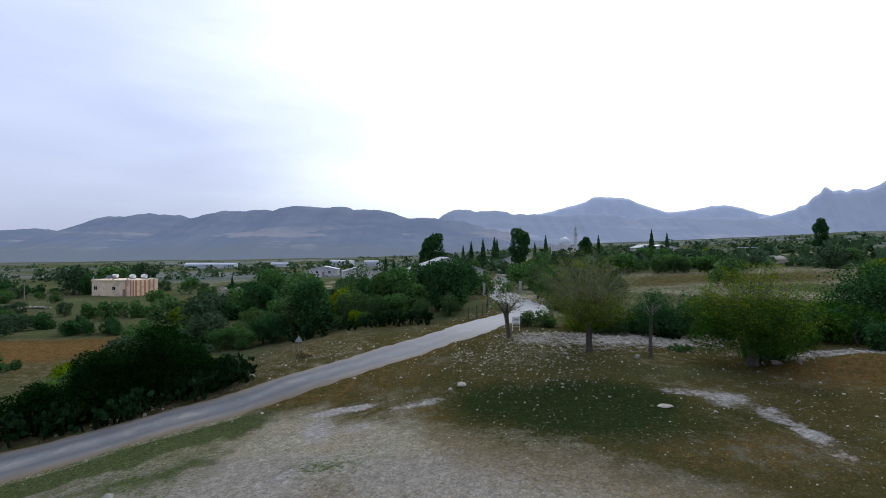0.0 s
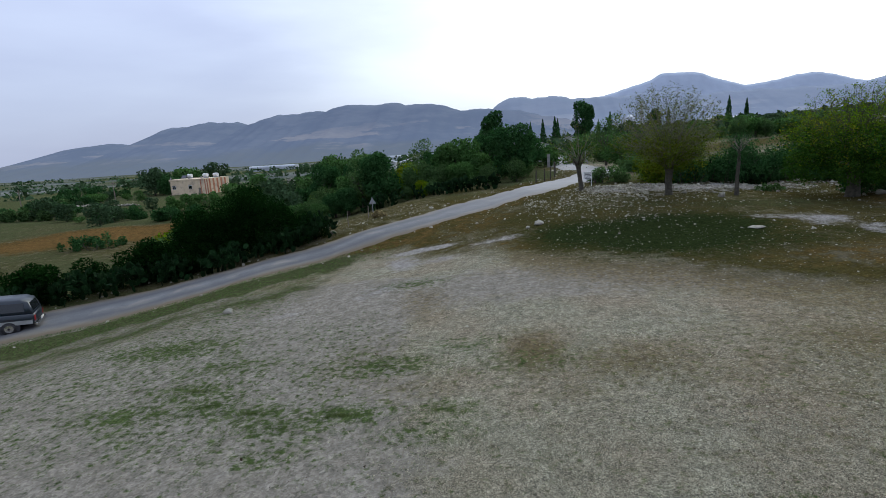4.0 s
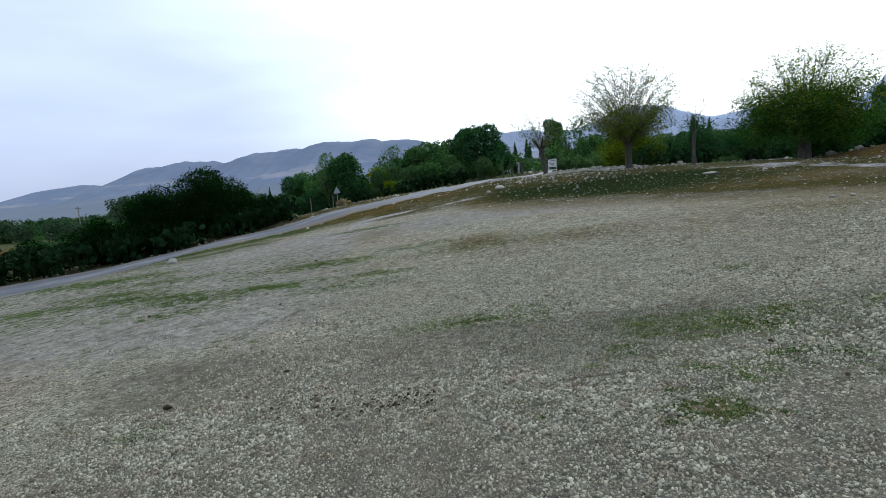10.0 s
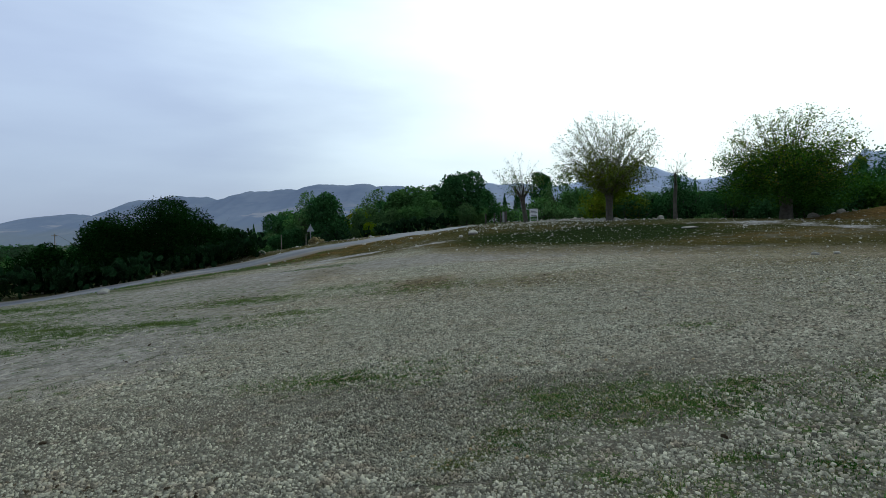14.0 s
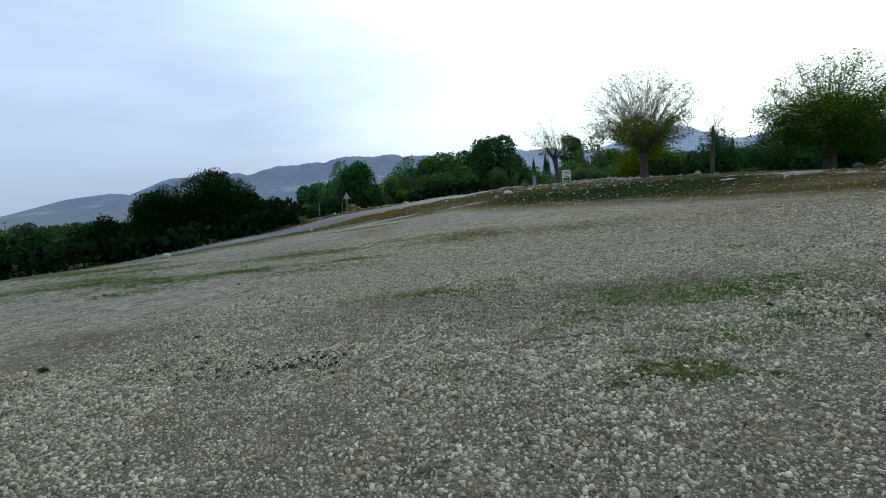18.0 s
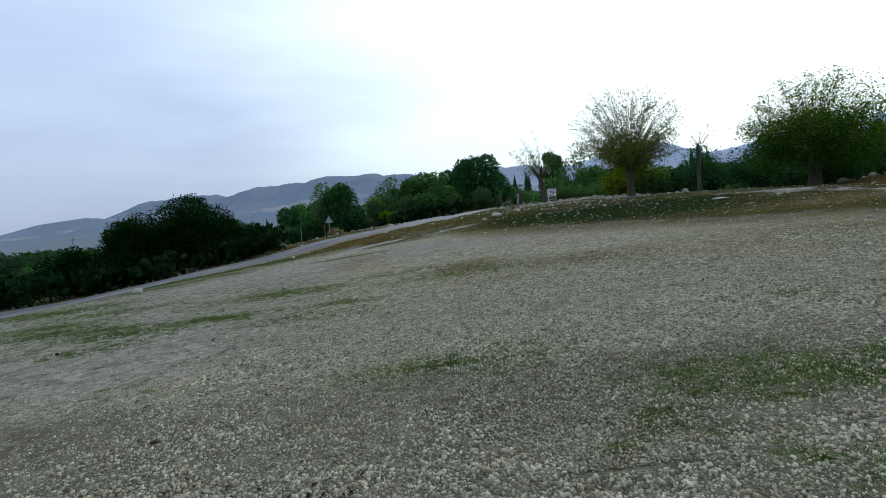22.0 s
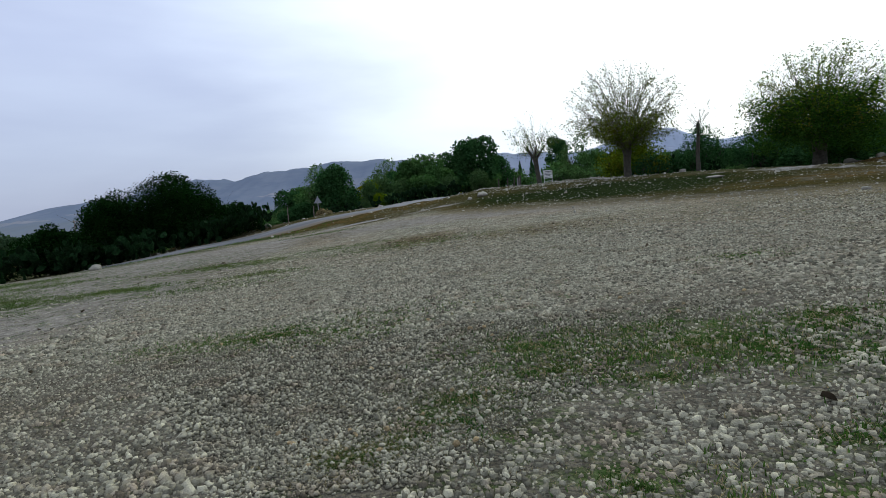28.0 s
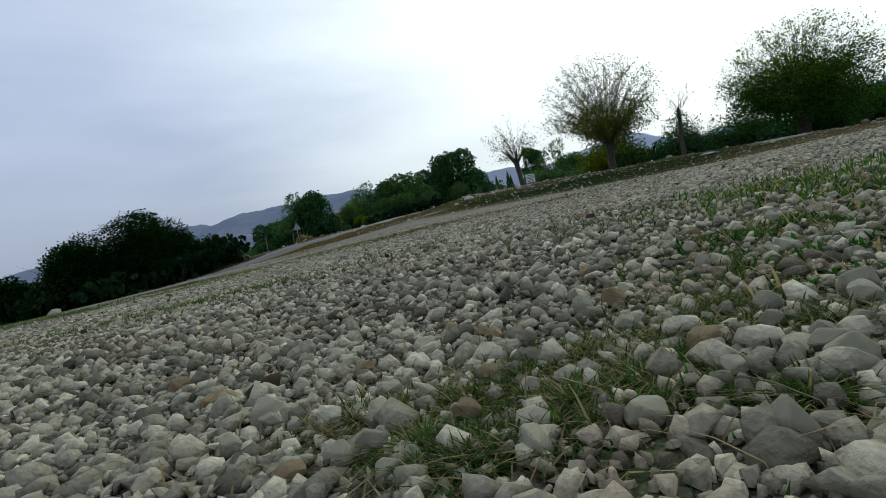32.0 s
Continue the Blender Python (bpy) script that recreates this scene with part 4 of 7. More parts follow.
def cypress(name, tall, wide, seed, label):
    rng = np.random.default_rng(seed)
    base = thing(name, pose(0, 0, 0), label, "tree")
    V, F = [], []
    tube(V, F, [(0, 0, -0.3), (0, 0, tall * 0.5), (0, 0, tall * 0.96)], [wide * 0.12, wide * 0.08, 0.02], 6)
    link_mesh("trunk", V, F, bark, base)
    n = 2600
    t = rng.uniform(0, 1, n)
    r = wide * 0.5 * np.minimum(1, t * 7) ** 0.5 * (1 - t ** 2.2) * rng.uniform(0.55, 1.08, n) * (1 + 0.15 * np.sin(t * 40))
    a = rng.uniform(0, 6.283, n)
    LV, LF = leaf_quads(np.stack([r * np.cos(a), r * np.sin(a), tall * (0.05 + 0.95 * t)], 1), 0.4, rng, up=1.5, aspect=0.4)
    tagged(link_mesh("crown", LV, LF, leaf_dark, base), kind="stuff")
    return base


PAD_A = [(math.cos(k * math.pi / 4), math.sin(k * math.pi / 4)) for k in range(8)]


def pad_meshes():
    """A few thick oval cactus pads of unit height, standing on their stems."""
    out = []
    for k, (fat, wide, egg) in enumerate(((0.075, 0.34, 0.22), (0.06, 0.38, 0.1), (0.085, 0.30, 0.3))):
        V, F = [], []
        for q in (-1, 1):
            for ca, sa in PAD_A:
                V.append((ca * wide * (1 + egg * sa), q * fat * 0.5, 0.5 + sa * 0.47))
            V.append((0, q * fat, 0.5))
        for a in range(8):
            b = (a + 1) % 8
            F.extend([(a, b, 8), (9 + a, 17, 9 + b), (a, 9 + a, 9 + b), (a, 9 + b, b)])
        me = bpy.data.meshes.new("pad")
        me.from_pydata(V, [], F)
        me.materials.append(cactus_mat)
        out.append(me)
    return out


PADS = pad_meshes()


def cactus_clump(x, y, wide, deep, stems, level, seed, size=0.42, turn=0.0, most=190):
    rng = np.random.default_rng(seed)
    z = ground(x, y)
    base = thing("prickly_pear", pose(x, y, z, 0, 0, turn), "tangled green prickly pear cactus clump on the verge", "cactus", group="prickly pears")
    c, s = math.cos(radians(turn)), math.sin(radians(turn))
    found = []

    def chain(p, axis, sz, left):
        axis = axis / np.linalg.norm(axis)
        side = np.cross(axis, rng.normal(size=3))
        side /= np.linalg.norm(side)
        found.append((p, axis, side, sz))
        if left > 0:
            for _ in range(rng.integers(1, 4)):
                chain(p + axis * sz * 0.9 + side * rng.uniform(-0.25, 0.25) * sz, axis + rng.normal(0, 0.45, 3) + np.array([0, 0, 0.3]), sz * rng.uniform(0.82, 1.05), left - 1)

    for _ in range(stems):
        u, v = rng.uniform(-0.5, 0.5) * wide, rng.uniform(-0.5, 0.5) * deep
        p = np.array([u, v, ground(x + u * c - v * s, y + u * s + v * c) - z - 0.05])
        chain(p, np.array([rng.normal(0, 0.3), rng.normal(0, 0.3), 1.0]), size * rng.uniform(0.85, 1.15), int(rng.integers(max(1, level - 1), level + 1)))
    rng.shuffle(found)
    for p, axis, side, sz in found[:most]:
        ob = new("pad", PADS[int(rng.integers(3))])
        ob.parent = base
        nrm = np.cross(axis, side)
        m = Matrix(((side[0], nrm[0], axis[0], 0), (side[1], nrm[1], axis[1], 0), (side[2], nrm[2], axis[2], 0), (0, 0, 0, 1)))
        ob.matrix_basis = Matrix.Translation(Vector(p)) @ m @ Matrix.Diagonal((sz * 1.15, sz, sz * 1.1, 1))
    return base


def put(proto, x, y, turn=0.0, scale=1.0, tall=1.0, label=""):
    ob = copy_thing(proto, pose(x, y, ground(x, y) - 0.05, 0, 0, turn) @ Matrix.Diagonal((scale, scale, scale * tall, 1)))
    if label:
        ob["label"] = label
    return ob


def place_first(proto, x, y, turn=0.0, scale=1.0, tall=1.0):
    proto.matrix_basis = pose(x, y, ground(x, y) - 0.05, 0, 0, turn) @ Matrix.Diagonal((scale, scale, scale * tall, 1))
    return proto


def pollard(x, y, tall, wide, trunk_h, trunk_r, shoots, seed, label, leaf_mat, leaves, leaf_size, low_leaf, low_count, low_top, flat=1.0, lobes=(), lean=0.0, twig_m=None, sub=11, belly=0.42, gather=2.0, stout=1.0, aside=0.0, droop=-0.72, skirt=0.7):
    """A pollarded mulberry: a stout trunk with a knotted head and long straight shoots fanning out of it."""
    rng = np.random.default_rng(seed)
    base = thing("tree", pose(x, y, ground(x, y) - 0.03), label, "tree")
    V, F = [], []
    top = np.array([lean, 0.0, trunk_h])
    tube(V, F, [(0, 0, -0.15), (0, 0, 0.12), top * 0.5 + rng.normal(0, 0.03, 3), top * 0.85, top, top + np.array([0, 0, 0.25])], [trunk_r * 1.6, trunk_r * 1.12, trunk_r * 0.95, trunk_r * 1.05, trunk_r * 1.35, trunk_r * 0.6], 10)
    for k in range(5):
        a = k * 1.257 + rng.uniform(-0.3, 0.3)
        d = np.array([math.cos(a), math.sin(a), 0.9])
        tube(V, F, [top - np.array([0, 0, 0.2]), top + d * 0.35, top + d * 0.75 + np.array([0, 0, 0.15])], [trunk_r * 0.7, trunk_r * 0.5, trunk_r * 0.25], 6)
    link_mesh("trunk", V, F, bark, base, smooth_shade=True)
    V, F, P = [], [], []
    rise = tall - trunk_h
    zc, rz = trunk_h + rise * belly, rise * (1 - belly)
    mid = np.array([aside, 0, zc])
    for k in range(shoots):
        while True:
            d = rng.normal(size=3)
            d /= np.linalg.norm(d)
            if d[2] > droop:
                break
        edge = mid + d * np.array([wide * 0.5, wide * 0.5, rz]) * rng.uniform(0.72, 0.97)
        edge[2] = max(edge[2], trunk_h * skirt)
        p0 = top + (edge - top) / np.linalg.norm(edge - top) * rng.uniform(0.1, 0.5)
        bow = p0 + (edge - p0) * np.array([0.42, 0.42, 0.55]) + np.array([0, 0, 0.05 * rise]) + rng.normal(0, 0.12, 3)
        reach = np.linalg.norm(edge - p0)
        pts = [p0 * (1 - t) ** 2 + bow * 2 * t * (1 - t) + edge * t * t for t in (0, 0.2, 0.4, 0.6, 0.8, 1.0)]
        d = (edge - bow) / np.linalg.norm(edge - bow)
        r0 = stout * rng.uniform(0.0075, 0.0135) * (0.6 + 0.4 * trunk_r / 0.24)
        tube(V, F, pts, [r0 * (1 - 0.75 * i / 5) for i in range(6)], 3)
        P.extend(pts[2:])
        for _ in range(sub):
            i = int(rng.integers(2, 6))
            q = d + rng.normal(0, 0.65, 3)
            e = pts[i] + q / np.linalg.norm(q) * rng.uniform(0.10, 0.24) * reach * 0.7
            if np.linalg.norm((e - mid) / np.array([wide * 0.5, wide * 0.5, rz])) > 1.04:
                continue
            tube(V, F, [pts[i], (pts[i] + e) / 2 + rng.normal(0, 0.03, 3), e], [r0 * 0.5, r0 * 0.42, r0 * 0.25], 3)
            P.extend([(pts[i] + e) / 2, e, e])
    link_mesh("branchwork", V, F, twig_m or twig, base)
    P = np.array(P)
    core = P[np.hypot(P[:, 0], P[:, 1]) < gather * wide * 0.5 * rng.uniform(0.6, 1.2, len(P))]        # leaves left on the inner shoots
    pick = core[rng.integers(0, len(core), leaves)] + rng.normal(0, 0.11, (leaves, 3))
    LV, LF = leaf_quads(pick, leaf_size, rng)
    tagged(link_mesh("crown", LV, LF, leaf_mat, base), kind="stuff")
    # low and inner leaves get the darker leaf colour, as shade within the crown
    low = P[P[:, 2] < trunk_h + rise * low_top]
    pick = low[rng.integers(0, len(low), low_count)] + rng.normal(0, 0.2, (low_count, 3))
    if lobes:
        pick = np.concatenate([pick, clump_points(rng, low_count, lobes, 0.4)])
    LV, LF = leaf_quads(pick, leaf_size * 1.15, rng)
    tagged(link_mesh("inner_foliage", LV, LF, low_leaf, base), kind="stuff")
    return base


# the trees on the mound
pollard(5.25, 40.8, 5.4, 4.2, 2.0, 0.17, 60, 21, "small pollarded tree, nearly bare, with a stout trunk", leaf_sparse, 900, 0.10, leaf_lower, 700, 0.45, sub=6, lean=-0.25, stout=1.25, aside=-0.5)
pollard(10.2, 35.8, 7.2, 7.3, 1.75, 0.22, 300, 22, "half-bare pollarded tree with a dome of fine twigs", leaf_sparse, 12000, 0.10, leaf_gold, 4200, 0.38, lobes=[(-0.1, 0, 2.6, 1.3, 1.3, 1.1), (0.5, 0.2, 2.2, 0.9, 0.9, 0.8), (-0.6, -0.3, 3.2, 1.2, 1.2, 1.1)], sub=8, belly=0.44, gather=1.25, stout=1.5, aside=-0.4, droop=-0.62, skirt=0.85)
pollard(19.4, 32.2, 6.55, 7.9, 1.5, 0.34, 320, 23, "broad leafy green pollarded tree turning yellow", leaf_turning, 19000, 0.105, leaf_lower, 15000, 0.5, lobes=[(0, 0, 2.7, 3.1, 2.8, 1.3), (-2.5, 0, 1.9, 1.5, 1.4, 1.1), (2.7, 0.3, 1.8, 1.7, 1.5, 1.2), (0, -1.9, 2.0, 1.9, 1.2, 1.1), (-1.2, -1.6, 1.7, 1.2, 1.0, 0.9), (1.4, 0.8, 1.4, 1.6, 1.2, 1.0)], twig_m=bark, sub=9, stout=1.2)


def topped_trunk(x, y):
    rng = np.random.default_rng(5)
    base = thing("topped_tree", pose(x, y, ground(x, y) - 0.03), "thin topped tree trunk with a tuft of bare twigs", "tree")
    V, F, tips = [], [], []
    tube(V, F, [(0, 0, -0.2), (0.02, 0, 0.12), (0.0, 0.03, 1.1), (0.05, 0, 2.1), (0.03, 0, 2.75), (0.05, 0.02, 3.0)], [0.22, 0.14, 0.11, 0.10, 0.085, 0.04], 10)
    link_mesh("trunk", V, F, bark, base, smooth_shade=True)
    V, F = [], []
    for k in range(11):
        a = k * 2.4
        grow(rng, (0.04, 0, 2.6 + 0.035 * k), (math.cos(a) * 0.85, math.sin(a) * 0.85, 0.9), rng.uniform(0.7, 1.1), 0.015, 1, 4, 0.6, V, F, tips, sides=4)
    tagged(link_mesh("branchwork", V, F, twig, base), kind="stuff")
    P = np.concatenate([np.array([t[0] for t in tips]) + rng.normal(0, 0.06, (len(tips), 3)), np.array([0.03, 0, 2.55]) + rng.normal(0, 1, (220, 3)) * np.array([0.13, 0.13, 0.22])])
    LV, LF = leaf_quads(P, 0.10, rng)
    tagged(link_mesh("foliage", LV, LF, leaf_dark, base), kind="stuff")


topped_trunk(13.7, 33.9)

# evergreen kinds, built once and set out along the far side of the road
oak_a = dense_tree("tree", 5.6, 6.6, 31, leaf_dark, 6500, 0.28, label="dense dark evergreen tree beside the road", z0=0.5, lobes=22)
oak_b = dense_tree("tree", 6.0, 5.4, 32, leaf_green, 6000, 0.28, label="rounded green evergreen tree beside the road", z0=0.3, lobes=20)
olive = dense_tree("tree", 5.0, 4.6, 33, leaf_olive, 6500, 0.2, label="grey-green olive tree in rough grass", z0=0.7, lobes=15)
thin = dense_tree("tree", 4.2, 6.0, 34, leaf_olive, 2600, 0.2, label="thin grey-green half-bare tree", z0=1.0, lobes=9)
autumn = dense_tree("tree", 4.6, 4.4, 35, leaf_autumn, 5200, 0.22, label="shrubby tree with yellowing leaves", z0=0.2, lobes=16)
pine = dense_tree("tree", 6.4, 12.5, 36, leaf_dark, 7000, 0.42, label="tall dark pine behind the village trees", z0=3.6, lobes=16)
far_kinds = [dense_tree("tree", 5.8, 6.0, 131, leaf_wood_hazed, 1150, 0.5, label="dark evergreen tree in the rough woodland", z0=0.3, lobes=18, limbs=0),
             dense_tree("tree", 6.0, 5.2, 132, leaf_green, 1150, 0.5, label="green bushy tree in the rough woodland", z0=0.2, lobes=18, limbs=0),
             dense_tree("tree", 5.2, 4.6, 133, leaf_olive, 1100, 0.46, label="grey-green olive tree in the rough woodland", z0=0.4, lobes=14, limbs=0),
             dense_tree("tree", 5.0, 4.6, 134, leaf_turning, 1100, 0.46, label="yellowing tree in the rough woodland", z0=0.2, lobes=16, limbs=0)]
for k, (x, y) in enumerate(((-24, 88), (14, 92), (44, 80), (29, 112))):
    place_first(far_kinds[k], x, y)
place_first(oak_a, 0.3, 59.5, 10, 1.0, 1.0)
place_first(oak_b, -6.1, 63.0, 40, 1.05, 1.0)
place_first(olive, -10.5, 58.0, 0, 0.9)
place_first(thin, -16.6, 57.0, 0, 1.1, 1.05)
place_first(autumn, -12.0, 62, 0, 1.0)
place_first(pine, 19.0, 128, 0, 0.95, 1.12)
for x, y, s in ((-14.2, 56.0, 0.95), (-9.6, 66.0, 0.8), (-2.2, 66, 0.9), (3.5, 76, 0.9), (-27, 75, 1.0), (-19.5, 68, 1.0)):
    put(oak_a, x, y, random.uniform(0, 360), s, random.uniform(0.9, 1.08))
for x, y, s in ((-18.5, 60, 0.8), (-4.0, 61, 0.75), (-22, 83, 1.2), (-31, 95, 1.4), (14.5, 68, 0.8)):
    put(oak_b, x, y, random.uniform(0, 360), s, random.uniform(0.85, 1.1))
for x, y, s in ((-7.6, 57.5, 0.7), (-24, 66, 0.9), (38, 39, 0.8), (47, 112, 1.0), (53, 113, 0.9), (60, 116, 1.0), (66, 118, 0.9)):
    put(olive, x, y, random.uniform(0, 360), s, random.uniform(0.9, 1.1))
for x, y, s in ((17.5, 61, 0.8),):
    put(autumn, x, y, random.uniform(0, 360), s, random.uniform(0.9, 1.1))
for x, y, s in ((-11.5, 68, 1.0), (13.5, 73, 1.0), (-25, 90, 1.1)):
    put(thin, x, y, random.uniform(0, 360), s)
for x, y, s, tl in ((-1.9, 114, 0.95, 0.92), (-5, 150, 0.9, 0.8), (112, 152, 0.8, 1.2), (46, 165, 0.8, 0.9)):
    put(pine, x, y, random.uniform(0, 360), s, tl)
cyp = cypress("tree", 11.0, 2.0, 41, "slender dark cypress among village trees")
place_first(cyp, 65, 160)
for x, y, s in ((72, 165, 0.92), (10, 182, 0.95), (14.5, 186, 1.1), (18, 180, 1.2), (20, 190, 1.0), (7, 178, 0.8), (37, 185, 1.0), (34, 190, 0.8), (-46, 112, 0.55), (-19, 170, 0.8), (-16.5, 172, 0.7), (53, 175, 0.9)):
    put(cyp, x, y, 0, s, 1.0 if s < 1.1 else 0.9)

# thicket on the far side of the road
def shrub(x, y, wide, deep, tall, seed, leaf_mat, n, label, size=0.2, turn=0.0):
    rng = np.random.default_rng(seed)
    z = ground(x, y)
    base = thing("bush", pose(x, y, z, 0, 0, turn), label, "bush")
    lobes = []
    for _ in range(20):
        u, v = rng.uniform(-0.42, 0.42) * wide, rng.uniform(-0.4, 0.4) * deep
        h = tall * (1 - 0.5 * (2 * abs(u) / wide) ** 2) * rng.uniform(0.6, 0.95)
        s = tall * rng.uniform(0.16, 0.26)
        lobes.append((u, v, h - s * 0.8, s * 1.15, s * 1.15, s))
        lobes.append((u, v, h * 0.4, s * 1.25, s * 1.25, h * 0.42))
    P = clump_points(rng, n, lobes, 0.5)
    P = P[P[:, 2] > -0.3]
    LV, LF = leaf_quads(P, size, rng, aspect=0.7)
    tagged(link_mesh("foliage", LV, LF, leaf_mat, base), kind="stuff")
    V, F, tips = [], [], []
    for k in range(8):
        grow(rng, (rng.uniform(-0.3, 0.3) * wide, rng.uniform(-0.3, 0.3) * deep, -0.3), (rng.normal(0, 0.3), rng.normal(0, 0.3), 1), tall * 0.55, 0.05, 1, 3, 0.5, V, F, tips)
    tagged(link_mesh("branchwork", V, F, bark, base), kind="stuff")
    return base


shrub(-10.6, 39.2, 1.3, 0.8, 0.6, 71, blade_dry, 500, "tuft of dry yellow grass at the sign's foot", 0.16)
# roadside bushes in leaves whose colour already holds the thicket's shade
shrub(-17.9, 32.6, 5.0, 4.0, 4.85, 51, leaf_thicket_shaded, 50000, "large dark dense bush beside the road", 0.12, 35)
shrub(-20.4, 30.8, 3.0, 3.0, 4.35, 52, leaf_thicket_shaded, 34000, "dark dense bush with a rounded top beside the road", 0.12, 35)
shrub(-16.0, 33.0, 3.0, 2.4, 3.0, 150, leaf_thicket_shaded, 16000, "low dark bush beside the larger one", 0.12, 35)
shrub(-22.9, 29.0, 4.4, 3.0, 2.9, 151, leaf_thicket_shaded, 22000, "dark dense bush beside the road", 0.13, 32)
shrub(-27.2, 26.6, 6.0, 3.0, 2.6, 156, leaf_thicket_shaded, 18000, "dark dense bush beside the road", 0.14, 32)
shrub(-32, 24.0, 7.0, 3.4, 2.7, 152, leaf_thicket_shaded, 10000, "dark dense bush beside the road", 0.15, 32)
shrub(-14.4, 34.0, 2.4, 2.0, 2.2, 153, leaf_thicket_shaded, 6000, "dark bush among prickly pears", 0.11, 32)
shrub(-23, 33.5, 7, 5, 3.0, 154, leaf_olive, 6000, "grey-green shrub behind the thicket", 0.18, 20)
shrub(-41, 45, 6, 4, 1.6, 155, leaf_dark, 2500, "low dark shrub by the ploughed field", 0.2)
shrub(-27, 39, 7, 5, 2.6, 53, leaf_autumn, 6000, "yellowing shrub behind the thicket", 0.2)
shrub(-35, 62, 8, 5, 2.6, 54, leaf_green, 5000, "low green shrub by the field", 0.22)
shrub(14.5, 46.5, 8, 3, 2.3, 171, leaf_green, 5000, "green scrub behind the prickly pears", 0.2)
shrub(13.1, 45.2, 5.6, 3, 3.8, 188, leaf_gold, 7000, "olive-green bush behind the rubble", 0.17)
shrub(21, 44.5, 8, 3, 2.6, 172, leaf_dark, 5000, "dark scrub behind the broad tree", 0.2)
shrub(8.6, 47.5, 4, 2, 1.7, 173, leaf_olive, 2500, "grey-green scrub beside the rubble", 0.18)
shrub(28, 39.5, 8, 4, 3.4, 174, leaf_dark, 12000, "dark scrub behind the broad tree", 0.2)
shrub(30.8, 39.8, 6.5, 4, 3.3, 186, leaf_lower, 9000, "dark green scrub behind the stone bank", 0.19)
shrub(35.5, 42.5, 7, 5, 6.6, 187, leaf_dark, 14000, "tall dark green bush behind the lot's far corner", 0.2)
shrub(36, 37, 9, 4, 3.4, 175, leaf_dark, 6000, "dark scrub at the lot's far corner", 0.22)
shrub(21.2, 33.6, 3.4, 2, 1.4, 176, leaf_dark, 2500, "low dark bush under the broad tree", 0.14)
shrub(-57, 90, 15, 5, 3.5, 177, leaf_green, 4500, "green bushes below the house", 0.4)
shrub(-45, 92, 7, 4, 3.6, 178, leaf_yellow, 2400, "yellow autumn bush below the house", 0.35)
shrub(4.5, 84, 14, 5, 4.0, 179, leaf_green, 4500, "green scrub behind the bend", 0.35)
shrub(16, 60, 8, 4, 3.2, 180, leaf_olive, 5000, "grey-green scrub behind the bend", 0.25)
shrub(17.8, 43.6, 3.1, 2.4, 4.15, 183, leaf_dark, 9000, "dark pointed bush behind the topped trunk", 0.13)
shrub(20.0, 44.4, 2.2, 1.8, 3.4, 184, leaf_dark, 4500, "small dark bush behind the topped trunk", 0.13)
shrub(22.7, 44.8, 4.2, 2.6, 4.15, 185, leaf_dark, 10000, "dark rounded bush beside the broad tree", 0.14)
shrub(14.2, 44.0, 3.5, 2.2, 2.3, 181, leaf_dark, 2600, "dark bush behind the topped trunk", 0.15)
shrub(16.4, 45.0, 4.4, 2.2, 2.5, 182, leaf_dark, 3000, "dark bush behind the topped trunk", 0.15)
shrub(25.4, 42.4, 5, 3, 3.1, 55, leaf_dark, 9000, "dark green shrub behind the broad tree", 0.18)
shrub(31, 36, 6, 4, 2.2, 56, leaf_dark, 5000, "low dark shrub among stones", 0.2)
shrub(17.0, 36.5, 2.0, 1.5, 0.6, 57, leaf_olive, 900, "small grey weed shrub on the mound", 0.12)
shrub(-62, 78, 14, 7, 2.6, 58, leaf_dark, 6000, "dark hedge by the field", 0.26)
shrub(-45, 68, 12, 5, 2.3, 59, leaf_dark, 5000, "dark hedge by the field", 0.26)
for i, (x, y, w, dd, st, lv) in enumerate(((-13.9, 33.6, 2.2, 1.5, 26, 4), (-15.6, 31.7, 2.6, 1.2, 22, 3), (-18.2, 29.5, 3.2, 1.2, 26, 3), (-21.4, 27.6, 3.4, 1.4, 28, 4), (-24.8, 25.6, 3.4, 1.6, 30, 4), (-28.4, 23.4, 3.6, 1.8, 30, 4), (-32.5, 21.0, 4.0, 2.0, 30, 4))):
    cactus_clump(x, y, w, dd, st, lv, 60 + i, 0.42, 32)
for i, (x, y, w, dd, st, lv) in enumerate(((17.0, 45, 4.5, 2.5, 34, 4), (21.5, 46.5, 4.5, 2.5, 34, 5), (13.2, 46.5, 3.0, 2.0, 20, 3), (26, 45, 4, 2, 24, 4), (-3.0, 51.5, 4.0, 1.5, 30, 3), (-7.5, 52.5, 4.5, 1.6, 26, 3), (-13.5, 51.5, 4.0, 1.6, 20, 3), (18.5, 42.6, 2.2, 1.5, 12, 3), (30, 43, 3, 2, 16, 4))):
    cactus_clump(x, y, w, dd, st, lv, 80 + i, 0.45, 0)

# scrub that closes the gaps between the roadside trees
rng = np.random.default_rng(58)
scrub_kinds = [(olive, "grey-green shrub between the roadside trees"), (autumn, "yellowing shrub between the roadside trees"), (oak_b, "low green shrub between the roadside trees"), (oak_a, "low dark shrub between the roadside trees")]
for k in range(46):
    x = -25 + 28 * (k + rng.uniform(0, 1)) / 46
    y = 53.6 + 0.05 * (x + 25) + rng.uniform(0, 1) ** 1.3 * 17
    kind = int(rng.choice(4, p=[0.42, 0.05, 0.34, 0.19]))
    if float(road_gap(x, y)[0][0]) < 5.0:
        continue
    put(scrub_kinds[kind][0], x, y, rng.uniform(0, 360), rng.uniform(0.34, 0.6), rng.uniform(0.8, 1.15), scrub_kinds[kind][1])

